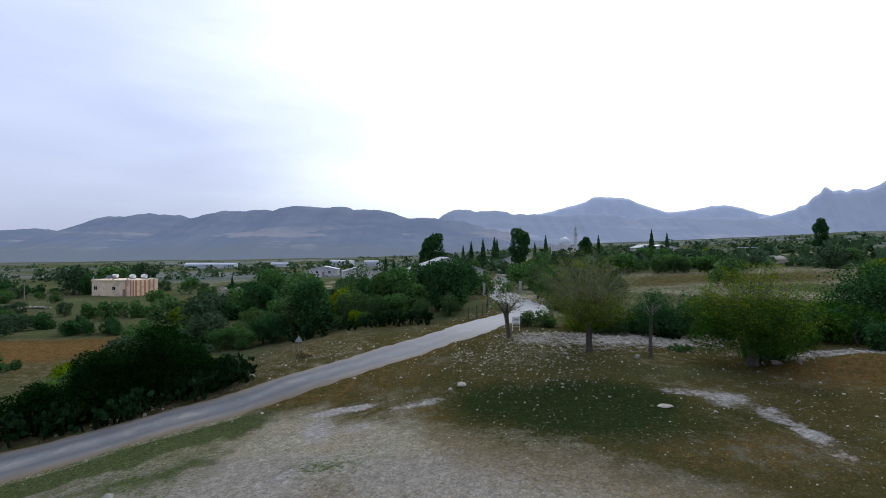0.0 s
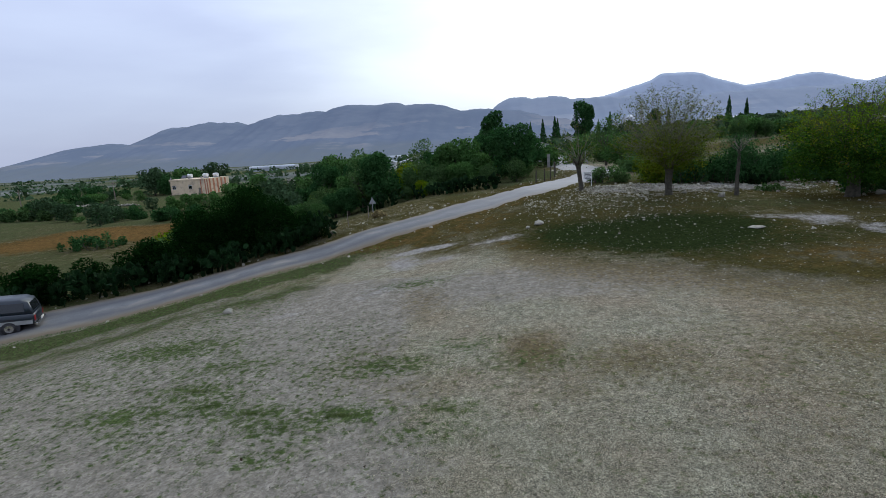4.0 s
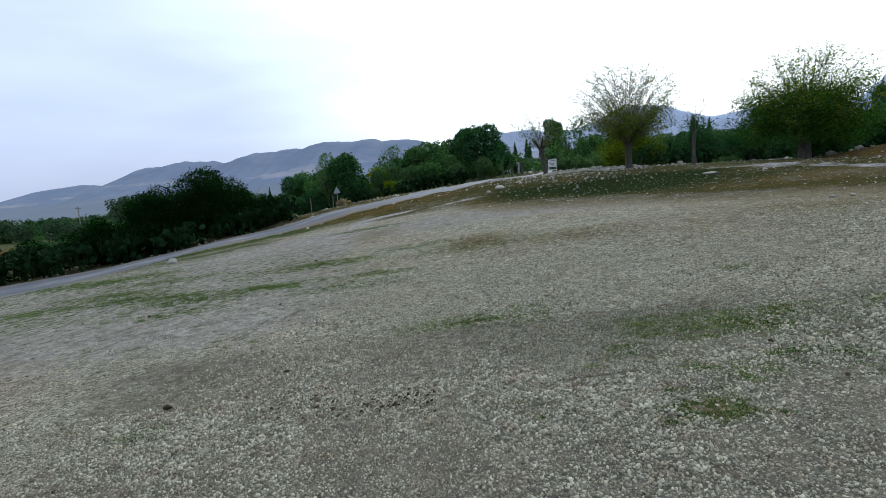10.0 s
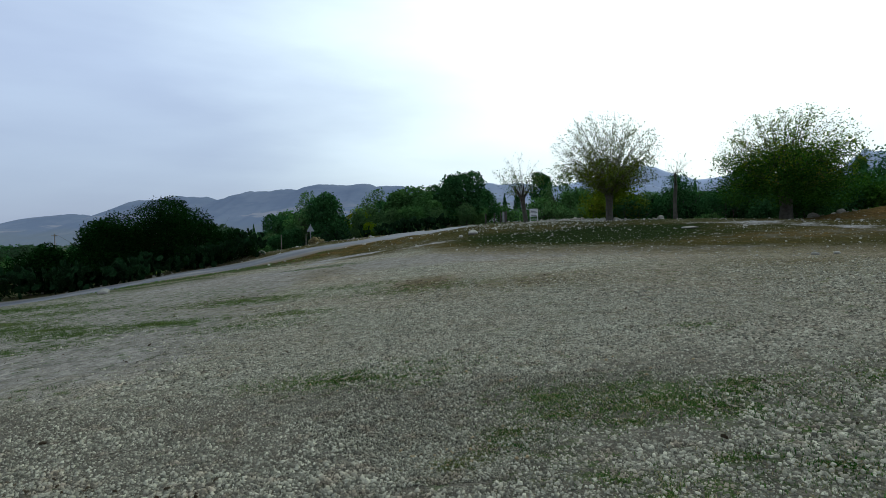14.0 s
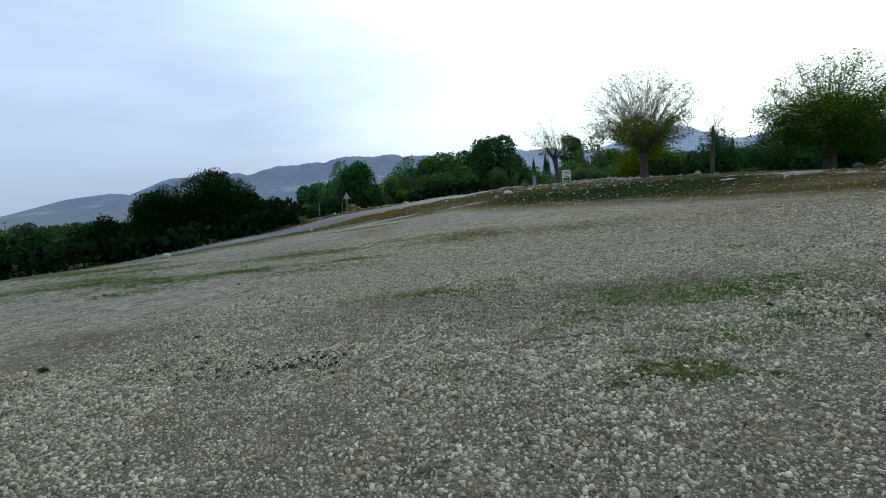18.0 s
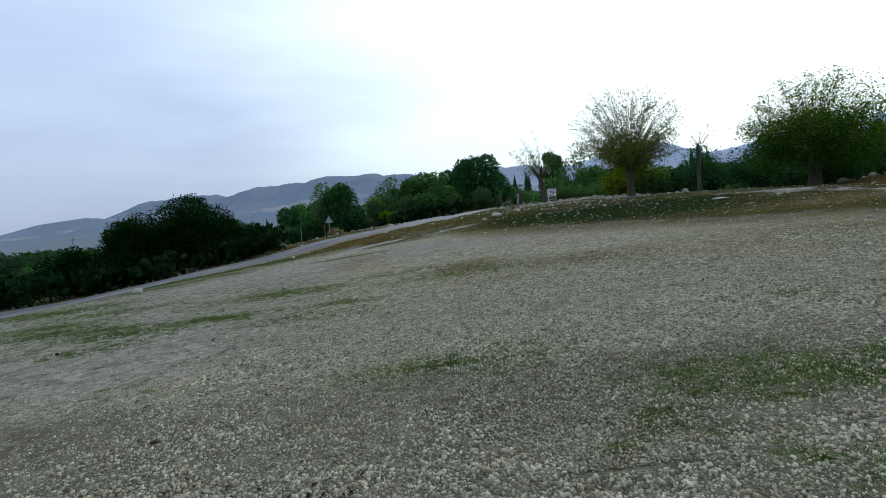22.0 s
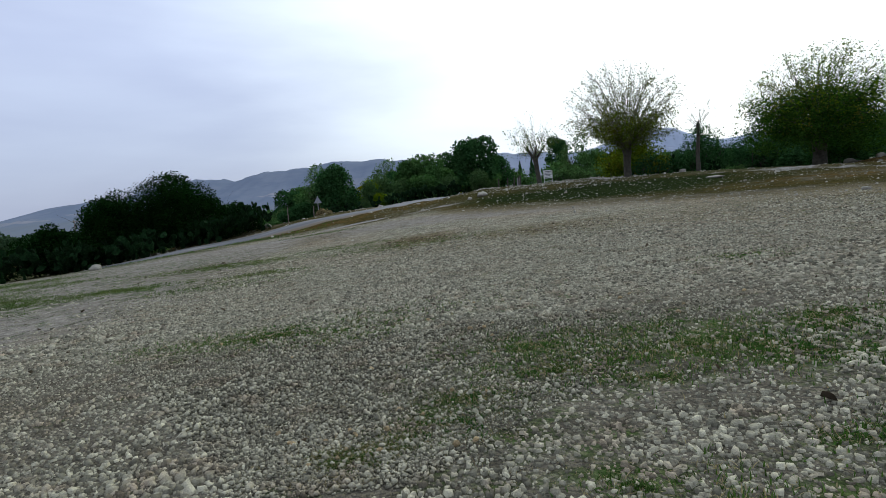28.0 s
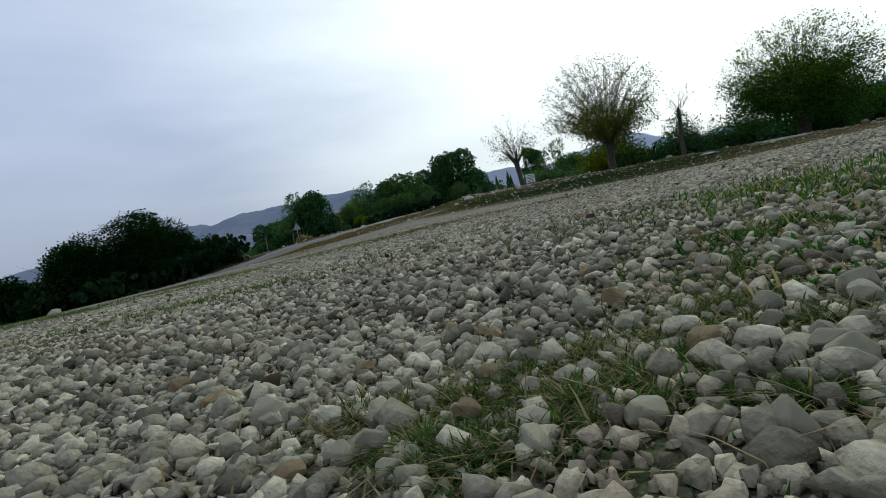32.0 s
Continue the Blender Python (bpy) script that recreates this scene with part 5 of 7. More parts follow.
# rough woodland between the road and the village
rng = np.random.default_rng(77)
count = 0
while count < 130:
    x, y = rng.uniform(-48, 95), rng.uniform(66, 155)
    if abs(x) > 0.85 * y or float(road_gap(x, y)[0][0]) < 5.5 or ((x - 54) / 34) ** 2 + ((y - 98) / 17) ** 2 < 1 or (abs(x / y - 0.643) < 0.06 and y < 150) or (0.34 < x / y < 0.72 and y < 112) or (-9 < x < 9 and 84 < y < 112) or (-60 < x < -36 and y > 100) or (x < -20 and rng.uniform() < 0.4) or math.hypot(x - 90, y - 140) < 14:
        continue
    put(far_kinds[rng.choice(4, p=[0.3, 0.32, 0.22, 0.16])], x, y, rng.uniform(0, 360), rng.uniform(0.6, 1.15), rng.uniform(0.75, 1.05))
    count += 1
for x, y, w, dd, tl, sd, mt in ((-103, 150, 16, 8, 6.5, 161, leaf_dark), (-92, 96, 26, 6, 3.0, 162, leaf_dark), (-110, 118, 24, 6, 3.4, 164, leaf_dark), (-39, 88, 14, 6, 3.4, 165, leaf_olive), (-47, 130, 20, 7, 4.2, 166, leaf_dark), (-36, 82, 10, 6, 3.2, 167, leaf_dark), (-82, 82, 20, 5, 2.6, 168, leaf_olive), (-130, 150, 30, 8, 4.0, 169, leaf_dark)):
    shrub(x, y, w, dd, tl, sd, mt, 3600, "dark belt of bushes in the low fields", 0.5)
# bushes and hedges in the low ground on the other side
count = 0
while count < 75:
    x, y = rng.uniform(-125, -20), rng.uniform(42, 165)
    if abs(x) > 1.0 * y or ((x + 50) / 19) ** 2 + ((y - 54) / 11) ** 2 < 1 or (-0.74 < x / y < -0.52 and 86 < y < 150) or (-56 < x < -38 and 88 < y < 122) or (rng.uniform() < 0.5 and abs(math.sin(x * 0.05 + y * 0.09)) > 0.45):
        continue
    put(far_kinds[rng.choice(4, p=[0.35, 0.3, 0.2, 0.15])], x, y, rng.uniform(0, 360), rng.uniform(0.3, 0.8), rng.uniform(0.6, 0.95))
    count += 1
for x, y, s_ in ((-108, 150, 1.6), (-101, 157, 1.7), (-94, 162, 1.6), (-112, 158, 1.4), (-72, 146, 1.0), (-70, 95, 0.5), (-57, 103, 0.85)):
    put(far_kinds[int(rng.choice(2))], x, y, rng.uniform(0, 360), s_, 0.95)

# far woods, hedges and orchards on the plain
WV, WF, nb = [], [], 0
for _ in range(900):
    r = 140 * (1100 / 140) ** rng.uniform()
    a = rng.uniform(-0.95, 0.95)
    x, y = r * math.sin(a), r * math.cos(a)
    if a < -0.05 and (r < 260 or rng.uniform() < 0.2):
        continue
    if a < -0.1 and rng.uniform() < 0.5:
        y = round(y / 60) * 60 + rng.normal(0, 3)
    w, h = rng.uniform(4, 9) * (1 + r / 700), rng.uniform(2.5, 6)
    k = 26
    d = rng.normal(size=(k, 3))
    d /= np.linalg.norm(d, axis=1)[:, None]
    d[:, 2] = np.abs(d[:, 2])
    V, F = leaf_quads(np.array([x, y, ground(x, y)]) + d * np.array([w / 2, w / 2, h]) * rng.uniform(0.6, 1, (k, 1)), h * 0.42, rng, aspect=0.9)
    WV.append(V)
    WF.append(F + nb)
    nb += len(V)
tagged(link_mesh("far_woods", np.concatenate(WV), np.concatenate(WF), leaf_wood_hazed), "dark woods and hedges scattered across the plain", "woods", kind="stuff")


# ---- stones on the mound, by the road and in heaps ----
lime = mk("limestone", (0.18, 0.170, 0.128), (0.305, 0.29, 0.228), rough=0.9, scale=3, fine=30, bump=0.5, island=0.35, c3=(0.17, 0.15, 0.12), spec=0.05)
rng = np.random.default_rng(90)


def strew(name, x, y, size, level, label, sink=0.05):
    P = np.stack([x, y, height(x, y) + size * sink], 1)
    V, F = scatter_stones(P, size, level, rng, 10, (0.5, 0.95))
    return tagged(link_mesh(name, V, F, lime), label, "stones", kind="stuff")


n = 1900
x, y = rng.uniform(-5, 23, n), rng.uniform(21.5, 41, n)
k = (rng.uniform(size=n) > 0.75 * blob(x, y, 6.0, 26.2, 5.2, 4.5, 0, 0.5)) & (y > lot_edge(x) + 0.5) & (road_gap(x, y)[0] > 2.6)
strew("scattered_stones", x[k], y[k], np.clip(0.046 * np.exp(rng.normal(0, 0.68, k.sum())), 0.018, 0.2), 0, "small pale stones strewn over the red mound")
n = 3200
x, y = rng.uniform(-5, 19, n), rng.uniform(13.5, 25, n)
k = rng.uniform(size=n) < 0.25 + 0.75 * smooth(0, 5, x)
strew("scattered_stones", x[k], y[k], np.clip(0.032 * np.exp(rng.normal(0, 0.5, k.sum())), 0.018, 0.12), 0, "small pale stones strewn along the gravel's edge")
n = 1100
x, y = 7.4 + 1.5 * rng.normal(0, 1, n), 40.0 + 1.8 * rng.normal(0, 1, n)
strew("rubble_heap", x, y, np.clip(0.105 * np.exp(rng.normal(0, 0.55, n)), 0.03, 0.35), 1, "pale stones and rubble between the trees")
n = 1500
x, y = rng.uniform(0.5, 12, n), 34.0 + 3.2 * rng.normal(0, 0.7, n)
k = (rng.uniform(size=n) < 0.3 + 0.7 * smooth(8.5, 4.5, x)) & (road_gap(x, y)[0] > 2.9)
strew("scattered_stones", x[k], y[k], np.clip(0.062 * np.exp(rng.normal(0, 0.55, k.sum())), 0.03, 0.22), 0, "pale stones strewn among the pollarded trees")
n = 420
x, y = 5.6 + 5.4 * rng.normal(0, 0.5, n), 28.4 + 3.2 * rng.normal(0, 0.5, n)
strew("scattered_stones", x, y, np.clip(0.046 * np.exp(rng.normal(0, 0.55, n)), 0.025, 0.18), 0, "white stones on the dark mossy mound")
n = 520
x, y = 9 + 3.4 * rng.normal(0, 0.6, n), 42.0 + 1.6 * rng.normal(0, 0.6, n)
strew("rubble_heap", x, y, np.clip(0.12 * np.exp(rng.normal(0, 0.55, n)), 0.05, 0.45), 1, "heap of pale limestone rubble behind the trees")
n = 2600
x = rng.uniform(7.5, 24, n)
y = 39.6 + 0.12 * (x - 10) + 2.3 * rng.normal(0, 1, n)
k = wav(x, y, 2.4, 1.3) + 0.7 * wav(x, y, 1.1, 2.0) > -0.05
x, y, n = x[k], y[k], k.sum()
strew("rubble_heap", x, y, np.clip(0.115 * np.exp(rng.normal(0, 0.6, n)), 0.05, 0.45), 1, "low line of pale limestone rubble")
n = 420
x, y = rng.uniform(20, 36, n), 33.5 + 1.0 * rng.normal(0, 1, n)
strew("rubble_heap", x, y, np.clip(0.12 * np.exp(rng.normal(0, 0.6, n)), 0.05, 0.5), 1, "low bank of earth and pale stones")
n = 900
t = rng.integers(60, len(road_line) - 150, n)
d = road_line[t + 1] - road_line[t]
d /= np.linalg.norm(d, axis=1)[:, None]
off = np.where(rng.uniform(size=n) < 0.75, rng.uniform(2.5, 5.0, n), -rng.uniform(2.5, 3.6, n))
x, y = road_line[t, 0] - d[:, 1] * off, road_line[t, 1] + d[:, 0] * off
strew("verge_stones", x, y, np.clip(0.09 * np.exp(rng.normal(0, 0.55, n)), 0.04, 0.4), 0, "pale stones along both verges of the road")


n = 520
t = rng.uniform(0, 1, n)
x, y = -102 + 21 * t + 0.25 * rng.normal(0, 1, n), 112 - 7 * t + 0.25 * rng.normal(0, 1, n)
strew("field_wall", x, y, np.clip(0.42 * np.exp(rng.normal(0, 0.3, n)), 0.2, 0.8), 1, "tumbled dry-stone wall between low fields", 0.35)
n = 300
x, y = rng.uniform(-16, -6, n), rng.uniform(33, 46, n)
k = (road_gap(x, y)[0] > 2.7) & (road_gap(x, y)[1] > 0)
strew("scattered_stones", x[k], y[k], np.clip(0.09 * np.exp(rng.normal(0, 0.5, k.sum())), 0.04, 0.4), 1, "pale stones on rough ground beyond the road")


def boulder(x, y, size, seed, label, flat=0.7, turn=0.0):
    r = np.random.default_rng(seed)
    V, F = lump(3, r, 9)
    V = V * np.array([size * 0.6, size * 0.45, size * 0.5 * flat])
    ob = link_mesh("rock", V, F, lime)
    ob.matrix_basis = pose(x, y, ground(x, y) + size * 0.5 * flat * 0.45, 0, 0, turn)
    return tagged(ob, label, "rock", group="rocks on the mound")


boulder(1.05, 28.4, 0.5, 1, "pale limestone rock on the mound's edge")
boulder(0.4, 28.1, 0.28, 2, "small pale limestone rock on the mound's edge")
boulder(10.6, 24.4, 0.72, 3, "flat pale limestone slab lying in soil", 0.2, 20)
boulder(-12.3, 18.9, 0.4, 4, "white rock on the grassy verge")
boulder(8.8, 13.5, 0.2, 5, "pale rock at the gravel's edge")
boulder(9.2, 13.4, 0.15, 6, "small pale rock at the gravel's edge")
boulder(20.9, 32.0, 0.7, 7, "grey rock at the foot of the broad tree")
boulder(22.3, 31.9, 0.55, 8, "grey rock at the foot of the broad tree")
boulder(12.6, 33.3, 0.6, 9, "pale rock beside the topped trunk")
boulder(-12.9, 34.6, 0.45, 10, "pale rock beside the prickly pears")

# ---- road signs, posts ----
steel = mk("galvanised_steel", (0.28, 0.29, 0.30), (0.36, 0.37, 0.38), rough=0.5, metal=0.7, scale=6, fine=60, bump=0.1)
grey_paint = mk("grey_paint", (0.20, 0.21, 0.215), (0.27, 0.28, 0.285), rough=0.6, scale=6, fine=60, bump=0.1, c3=(0.25, 0.22, 0.19))
white_paint = mk("white_paint", (0.62, 0.62, 0.60), (0.72, 0.72, 0.70), rough=0.55, scale=5, fine=60, bump=0.1, c3=(0.50, 0.47, 0.42))
ink = mk("sign_ink", (0.05, 0.05, 0.06), (0.09, 0.09, 0.10), rough=0.6, scale=9, fine=60, bump=0.0)
wood_grey = mk("weathered_wood", (0.13, 0.105, 0.08), (0.22, 0.19, 0.155), rough=0.9, scale=7, fine=50, bump=0.5)
wood_dark = mk("dark_wood", (0.05, 0.042, 0.034), (0.085, 0.072, 0.06), rough=0.9, scale=7, fine=50, bump=0.4, spec=0.05)
concrete = mk("concrete", (0.22, 0.215, 0.20), (0.30, 0.29, 0.275), rough=0.9, scale=2, fine=30, bump=0.4, c3=(0.18, 0.165, 0.145))


def triangle_sign(x, y):
    base = thing("road_sign", pose(x, y, ground(x, y), 0, 0, 28) @ Matrix.Scale(0.8, 4), "triangular road sign on a steel post, seen from behind", "road sign")
    part("post", cyl(bmesh.new(), (0, 0, -0.3), (0, 0, 2.05), 0.032, n=10), steel, base)
    bm = bmesh.new()
    c = [(0.0, 0.62), (-0.38, -0.03), (0.38, -0.03)]
    a = [bm.verts.new((px, -0.042, 1.4 + pz)) for px, pz in c]
    b = [bm.verts.new((px, -0.034, 1.4 + pz)) for px, pz in c]
    bm.faces.new(a)
    bm.faces.new(b[::-1])
    for k in range(3):
        bm.faces.new((a[k], b[k], b[(k + 1) % 3], a[(k + 1) % 3]))
    bmesh.ops.bevel(bm, geom=[e for e in bm.edges if abs(e.verts[0].co.y - e.verts[1].co.y) > 0.005], offset=0.05, segments=3, affect="EDGES")
    bmesh.ops.recalc_face_normals(bm, faces=bm.faces)
    part("plate", bm, grey_paint, base, "bare grey back of a triangular plate")
    part("bracket", boxed(-0.10, -0.034, 1.50, 0.10, 0.036, 1.54, bevel=0.004), steel, base)
    part("bracket", boxed(-0.06, -0.034, 1.80, 0.06, 0.036, 1.84, bevel=0.004), steel, base)


triangle_sign(-11.3, 40.2)


def notice_board(x, y):
    base = thing("notice_board", pose(x, y, ground(x, y), 0, 0, -8), "small white notice board on two legs beside the road", "sign")
    for sx in (-0.31, 0.31):
        part("leg", boxed(sx - 0.025, -0.02, -0.25, sx + 0.025, 0.02, 1.22, bevel=0.006), white_paint, base)
    part("panel", boxed(-0.35, -0.045, 0.58, 0.35, -0.022, 1.22, bevel=0.005), white_paint, base)
    part("crossbar", boxed(-0.28, -0.015, 0.34, 0.28, 0.015, 0.38, bevel=0.004), white_paint, base)
    for z, w in ((1.12, 0.26), (1.0, 0.21), (0.89, 0.27), (0.78, 0.18), (0.67, 0.24)):
        part("text_bar", boxed(-w, -0.049, z - 0.022, w, -0.0452, z + 0.022), ink, base)


notice_board(6.35, 44.6)


def fence_post(x, y, h, material, label, r=0.05):
    rr = np.random.default_rng(int(abs(x * 31 + y * 17)))
    bm = bmesh.new()
    cyl(bm, (0, 0, -0.3), (rr.normal(0, 0.05), rr.normal(0, 0.05), h), r, r * 0.85, 8)
    me = bpy.data.meshes.new("fence_post")
    bm.to_mesh(me)
    bm.free()
    me.materials.append(material)
    ob = new("fence_post", me)
    ob.matrix_basis = pose(x, y, ground(x, y))
    return tagged(ob, label, "post", group="fence posts")


for x, y, h in ((-12.6, 37.4, 1.1), (-14.6, 36.6, 1.0), (-11.8, 40.5, 1.0), (-16.5, 38.2, 1.0)):
    fence_post(x, y, h, wood_grey, "thin weathered wooden fence post in weeds", 0.035)
for x, y, h in ((3.6, 54.5, 1.3), (4.3, 55.6, 1.35), (4.9, 57.2, 1.3), (2.6, 53.0, 1.2), (5.2, 59.5, 1.3), (5.4, 62.0, 1.3)):
    fence_post(x, y, h, wood_dark, "rough wooden fence post by the bend", 0.07)


def pole(x, y, h):
    base = thing("utility_pole", pose(x, y, ground(x, y)), "slender grey wooden pole standing in the fields", "pole", group="utility poles")
    part("shaft", cyl(bmesh.new(), (0, 0, -0.5), (0, 0, h), 0.12, 0.08, 8), wood_grey, base)
    part("crossarm", boxed(-0.7, -0.05, h - 0.5, 0.7, 0.05, h - 0.36, bevel=0.01), wood_grey, base)


pole(-84, 103, 5.6)
pole(-112, 108, 5.2)


def gate_pillar(x, y, h):
    base = thing("gate_pillar", pose(x, y, ground(x, y)), "plain weathered concrete gate pillar by the road", "pillar", group="gate pillars")
    part("shaft", boxed(-0.2, -0.2, -0.3, 0.2, 0.2, h, bevel=0.02), concrete, base)
    part("cap", boxed(-0.26, -0.26, h, 0.26, 0.26, h + 0.08, bevel=0.02), concrete, base)


gate_pillar(6.4, 80, 1.9)
gate_pillar(12.2, 81, 1.9)

# ---- the estate car on the road ----
car_blue = mk("car_paint_dark", (0.006, 0.012, 0.018), (0.008, 0.015, 0.022), rough=0.35, scale=2, fine=90, bump=0.0, spec=0.6)
car_silver = mk("car_paint_silver", (0.32, 0.33, 0.32), (0.38, 0.385, 0.37), rough=0.4, metal=0.5, scale=2, fine=90, bump=0.0)
glass_dark = mk("tinted_glass", (0.01, 0.012, 0.014), (0.014, 0.016, 0.018), rough=0.08, scale=2, fine=30, bump=0.0, spec=0.6)
rubber = mk("tyre_rubber", (0.02, 0.02, 0.02), (0.035, 0.034, 0.033), rough=0.85, scale=9, fine=60, bump=0.3)
chrome = mk("chrome", (0.6, 0.6, 0.6), (0.7, 0.7, 0.7), rough=0.2, metal=1.0, scale=4, fine=40, bump=0.0)
lamp_glass = mk("lamp_glass", (0.6, 0.6, 0.58), (0.7, 0.7, 0.68), rough=0.15, scale=4, fine=40, bump=0.0, spec=0.6)
lamp_red = mk("lamp_red", (0.30, 0.02, 0.02), (0.36, 0.03, 0.03), rough=0.2, scale=4, fine=40, bump=0.0, spec=0.6)
black_plastic = mk("black_plastic", (0.02, 0.02, 0.022), (0.03, 0.03, 0.032), rough=0.6, scale=6, fine=60, bump=0.1)


def loft(sections, material, name, parent, label=""):
    """A closed skin over sections (x, [(y, z), ...]) with equal numbers of points."""
    bm = bmesh.new()
    rings = [[bm.verts.new((x, py, pz)) for py, pz in pts] for x, pts in sections]
    n = len(rings[0])
    for a, b in zip(rings[:-1], rings[1:]):
        for k in range(n):
            bm.faces.new((a[k], a[(k + 1) % n], b[(k + 1) % n], b[k]))
    bm.faces.new(rings[0][::-1])
    bm.faces.new(rings[-1])
    bmesh.ops.recalc_face_normals(bm, faces=bm.faces)
    return part(name, bm, material, parent, label, True)


def rounded(w, z0, z1, top=1.0, r=0.06):
    """A cross-section of half width w between two heights, narrowing to w*top above."""
    t = w * top
    return [(-w + r, z0), (w - r, z0), (w, z0 + r), (w * (0.5 + 0.5 * top), (z0 + z1) / 2), (t, z1 - r), (t - r, z1), (-t + r, z1), (-t, z1 - r), (-w * (0.5 + 0.5 * top), (z0 + z1) / 2), (-w, z0 + r)]


def car(x, y, turn):
    zc = ground(x, y) + 0.035
    base = thing("car", pose(x, y, zc, 0, -4.5, turn), "dark blue double-cab pickup with canopy and silver flanks on the road", "car")
    loft([(-2.46, rounded(0.74, 0.62, 0.98)), (-2.38, rounded(0.82, 0.5, 1.02)), (-1.0, rounded(0.84, 0.48, 1.03)), (0.9, rounded(0.84, 0.48, 1.02)), (1.2, rounded(0.83, 0.5, 1.0)), (2.2, rounded(0.80, 0.52, 0.92)), (2.4, rounded(0.74, 0.58, 0.86))], car_blue, "body", base)
    loft([(1.1, rounded(0.74, 0.98, 1.03, 0.96, 0.02)), (1.7, rounded(0.74, 0.95, 1.005, 0.95, 0.02)), (2.3, rounded(0.68, 0.9, 0.93, 0.93, 0.012))], car_blue, "hood", base)
    loft([(-0.62, rounded(0.78, 1.0, 1.66, 0.86)), (0.25, rounded(0.78, 1.0, 1.67, 0.85)), (0.62, rounded(0.78, 1.0, 1.55, 0.86)), (1.18, rounded(0.77, 0.98, 1.06, 0.96, 0.02))], car_blue, "cab", base)
    loft([(-2.40, rounded(0.78, 1.0, 1.10, 0.98, 0.02)), (-2.22, rounded(0.78, 1.0, 1.60, 0.88)), (-1.9, rounded(0.79, 1.0, 1.72, 0.86)), (-0.66, rounded(0.79, 1.0, 1.72, 0.86))], car_blue, "canopy", base)
    for s in (-1, 1):
        part("side_stripe", boxed(-2.36, s * 0.842 - 0.006, 0.52, 2.16, s * 0.842 + 0.006, 0.72, bevel=0.003), car_silver, base, "silver lower flank")

        def pane(x0, x1, z0, z1, tilt, name="side_window"):
            bm = boxed(x0, -0.006, z0, x1, 0.006, z1, bevel=0.004)
            bmesh.ops.transform(bm, matrix=pose(0, s * 0.785, 1.05, s * tilt) @ pose(0, 0, -1.05), verts=bm.verts)
            return part(name, bm, glass_dark, base)
        pane(-0.55, 0.02, 1.10, 1.54, 10)
        pane(0.08, 0.56, 1.10, 1.52, 10)
        pane(-2.05, -0.78, 1.14, 1.56, 9)
        part("mirror", boxed(0.72, s * 0.90 - 0.08, 1.05, 0.84, s * 0.90 + 0.08, 1.20, bevel=0.02), black_plastic, base)
        part("headlight", boxed(2.31, s * 0.56 - 0.15, 0.70, 2.415, s * 0.56 + 0.15, 0.85, bevel=0.015), lamp_glass, base, "clear glass headlight")
        part("tail_light", boxed(-2.47, s * 0.70 - 0.07, 0.66, -2.40, s * 0.70 + 0.07, 0.94, bevel=0.01), lamp_red, base, "red tail light")
        for hx in (-0.45, 0.15):
            part("door_handle", boxed(hx, s * 0.85 - 0.012, 0.92, hx + 0.14, s * 0.85 + 0.016, 0.95, bevel=0.004), chrome, base)
        for wx in (-1.42, 1.50):
            bm = bmesh.new()
            cyl(bm, (wx, s * 0.62, 0.36), (wx, s * 0.85, 0.36), 0.36, n=28)
            bmesh.ops.bevel(bm, geom=[e for e in bm.edges if len(e.link_faces) == 2 and abs(e.verts[0].co.y - e.verts[1].co.y) < 1e-4], offset=0.04, segments=2, affect="EDGES")
            wheel = part("wheel", bm, rubber, base, "black tyre", True)
            part("rim", cyl(bmesh.new(), (wx, s * 0.80, 0.36), (wx, s * 0.858, 0.36), 0.21, 0.18, 18), chrome, wheel, "bright steel rim")
            part("hub", cyl(bmesh.new(), (wx, s * 0.85, 0.36), (wx, s * 0.875, 0.36), 0.06, 0.05, 12), black_plastic, wheel)
            part("wheel_arch", cyl(bmesh.new(), (wx, s * 0.70, 0.40), (wx, s * 0.846, 0.40), 0.43, 0.43, 28), black_plastic, base)
    bm = boxed(-0.006, -0.62, 0.0, 0.006, 0.62, 0.64, bevel=0.004)
    bmesh.ops.transform(bm, matrix=pose(1.10, 0, 1.07, 0, -46, 0), verts=bm.verts)
    part("windscreen", bm, glass_dark, base)
    bm = boxed(-0.006, -0.58, 0.0, 0.006, 0.58, 0.42, bevel=0.004)
    bmesh.ops.transform(bm, matrix=pose(-2.385, 0, 1.14, 0, 20, 0), verts=bm.verts)
    part("rear_window", bm, glass_dark, base)
    part("front_bumper", boxed(2.34, -0.82, 0.42, 2.52, 0.82, 0.60, bevel=0.03), chrome, base)
    part("rear_bumper", boxed(-2.58, -0.80, 0.42, -2.44, 0.80, 0.58, bevel=0.03), chrome, base)
    part("grille", boxed(2.38, -0.38, 0.68, 2.425, 0.38, 0.86, bevel=0.01), black_plastic, base)
    part("plate", boxed(-2.60, -0.26, 0.60, -2.565, 0.26, 0.71, bevel=0.004), white_paint, base, "plain pale number plate")
    return base


car(-26.4, 20.8, 212.4)

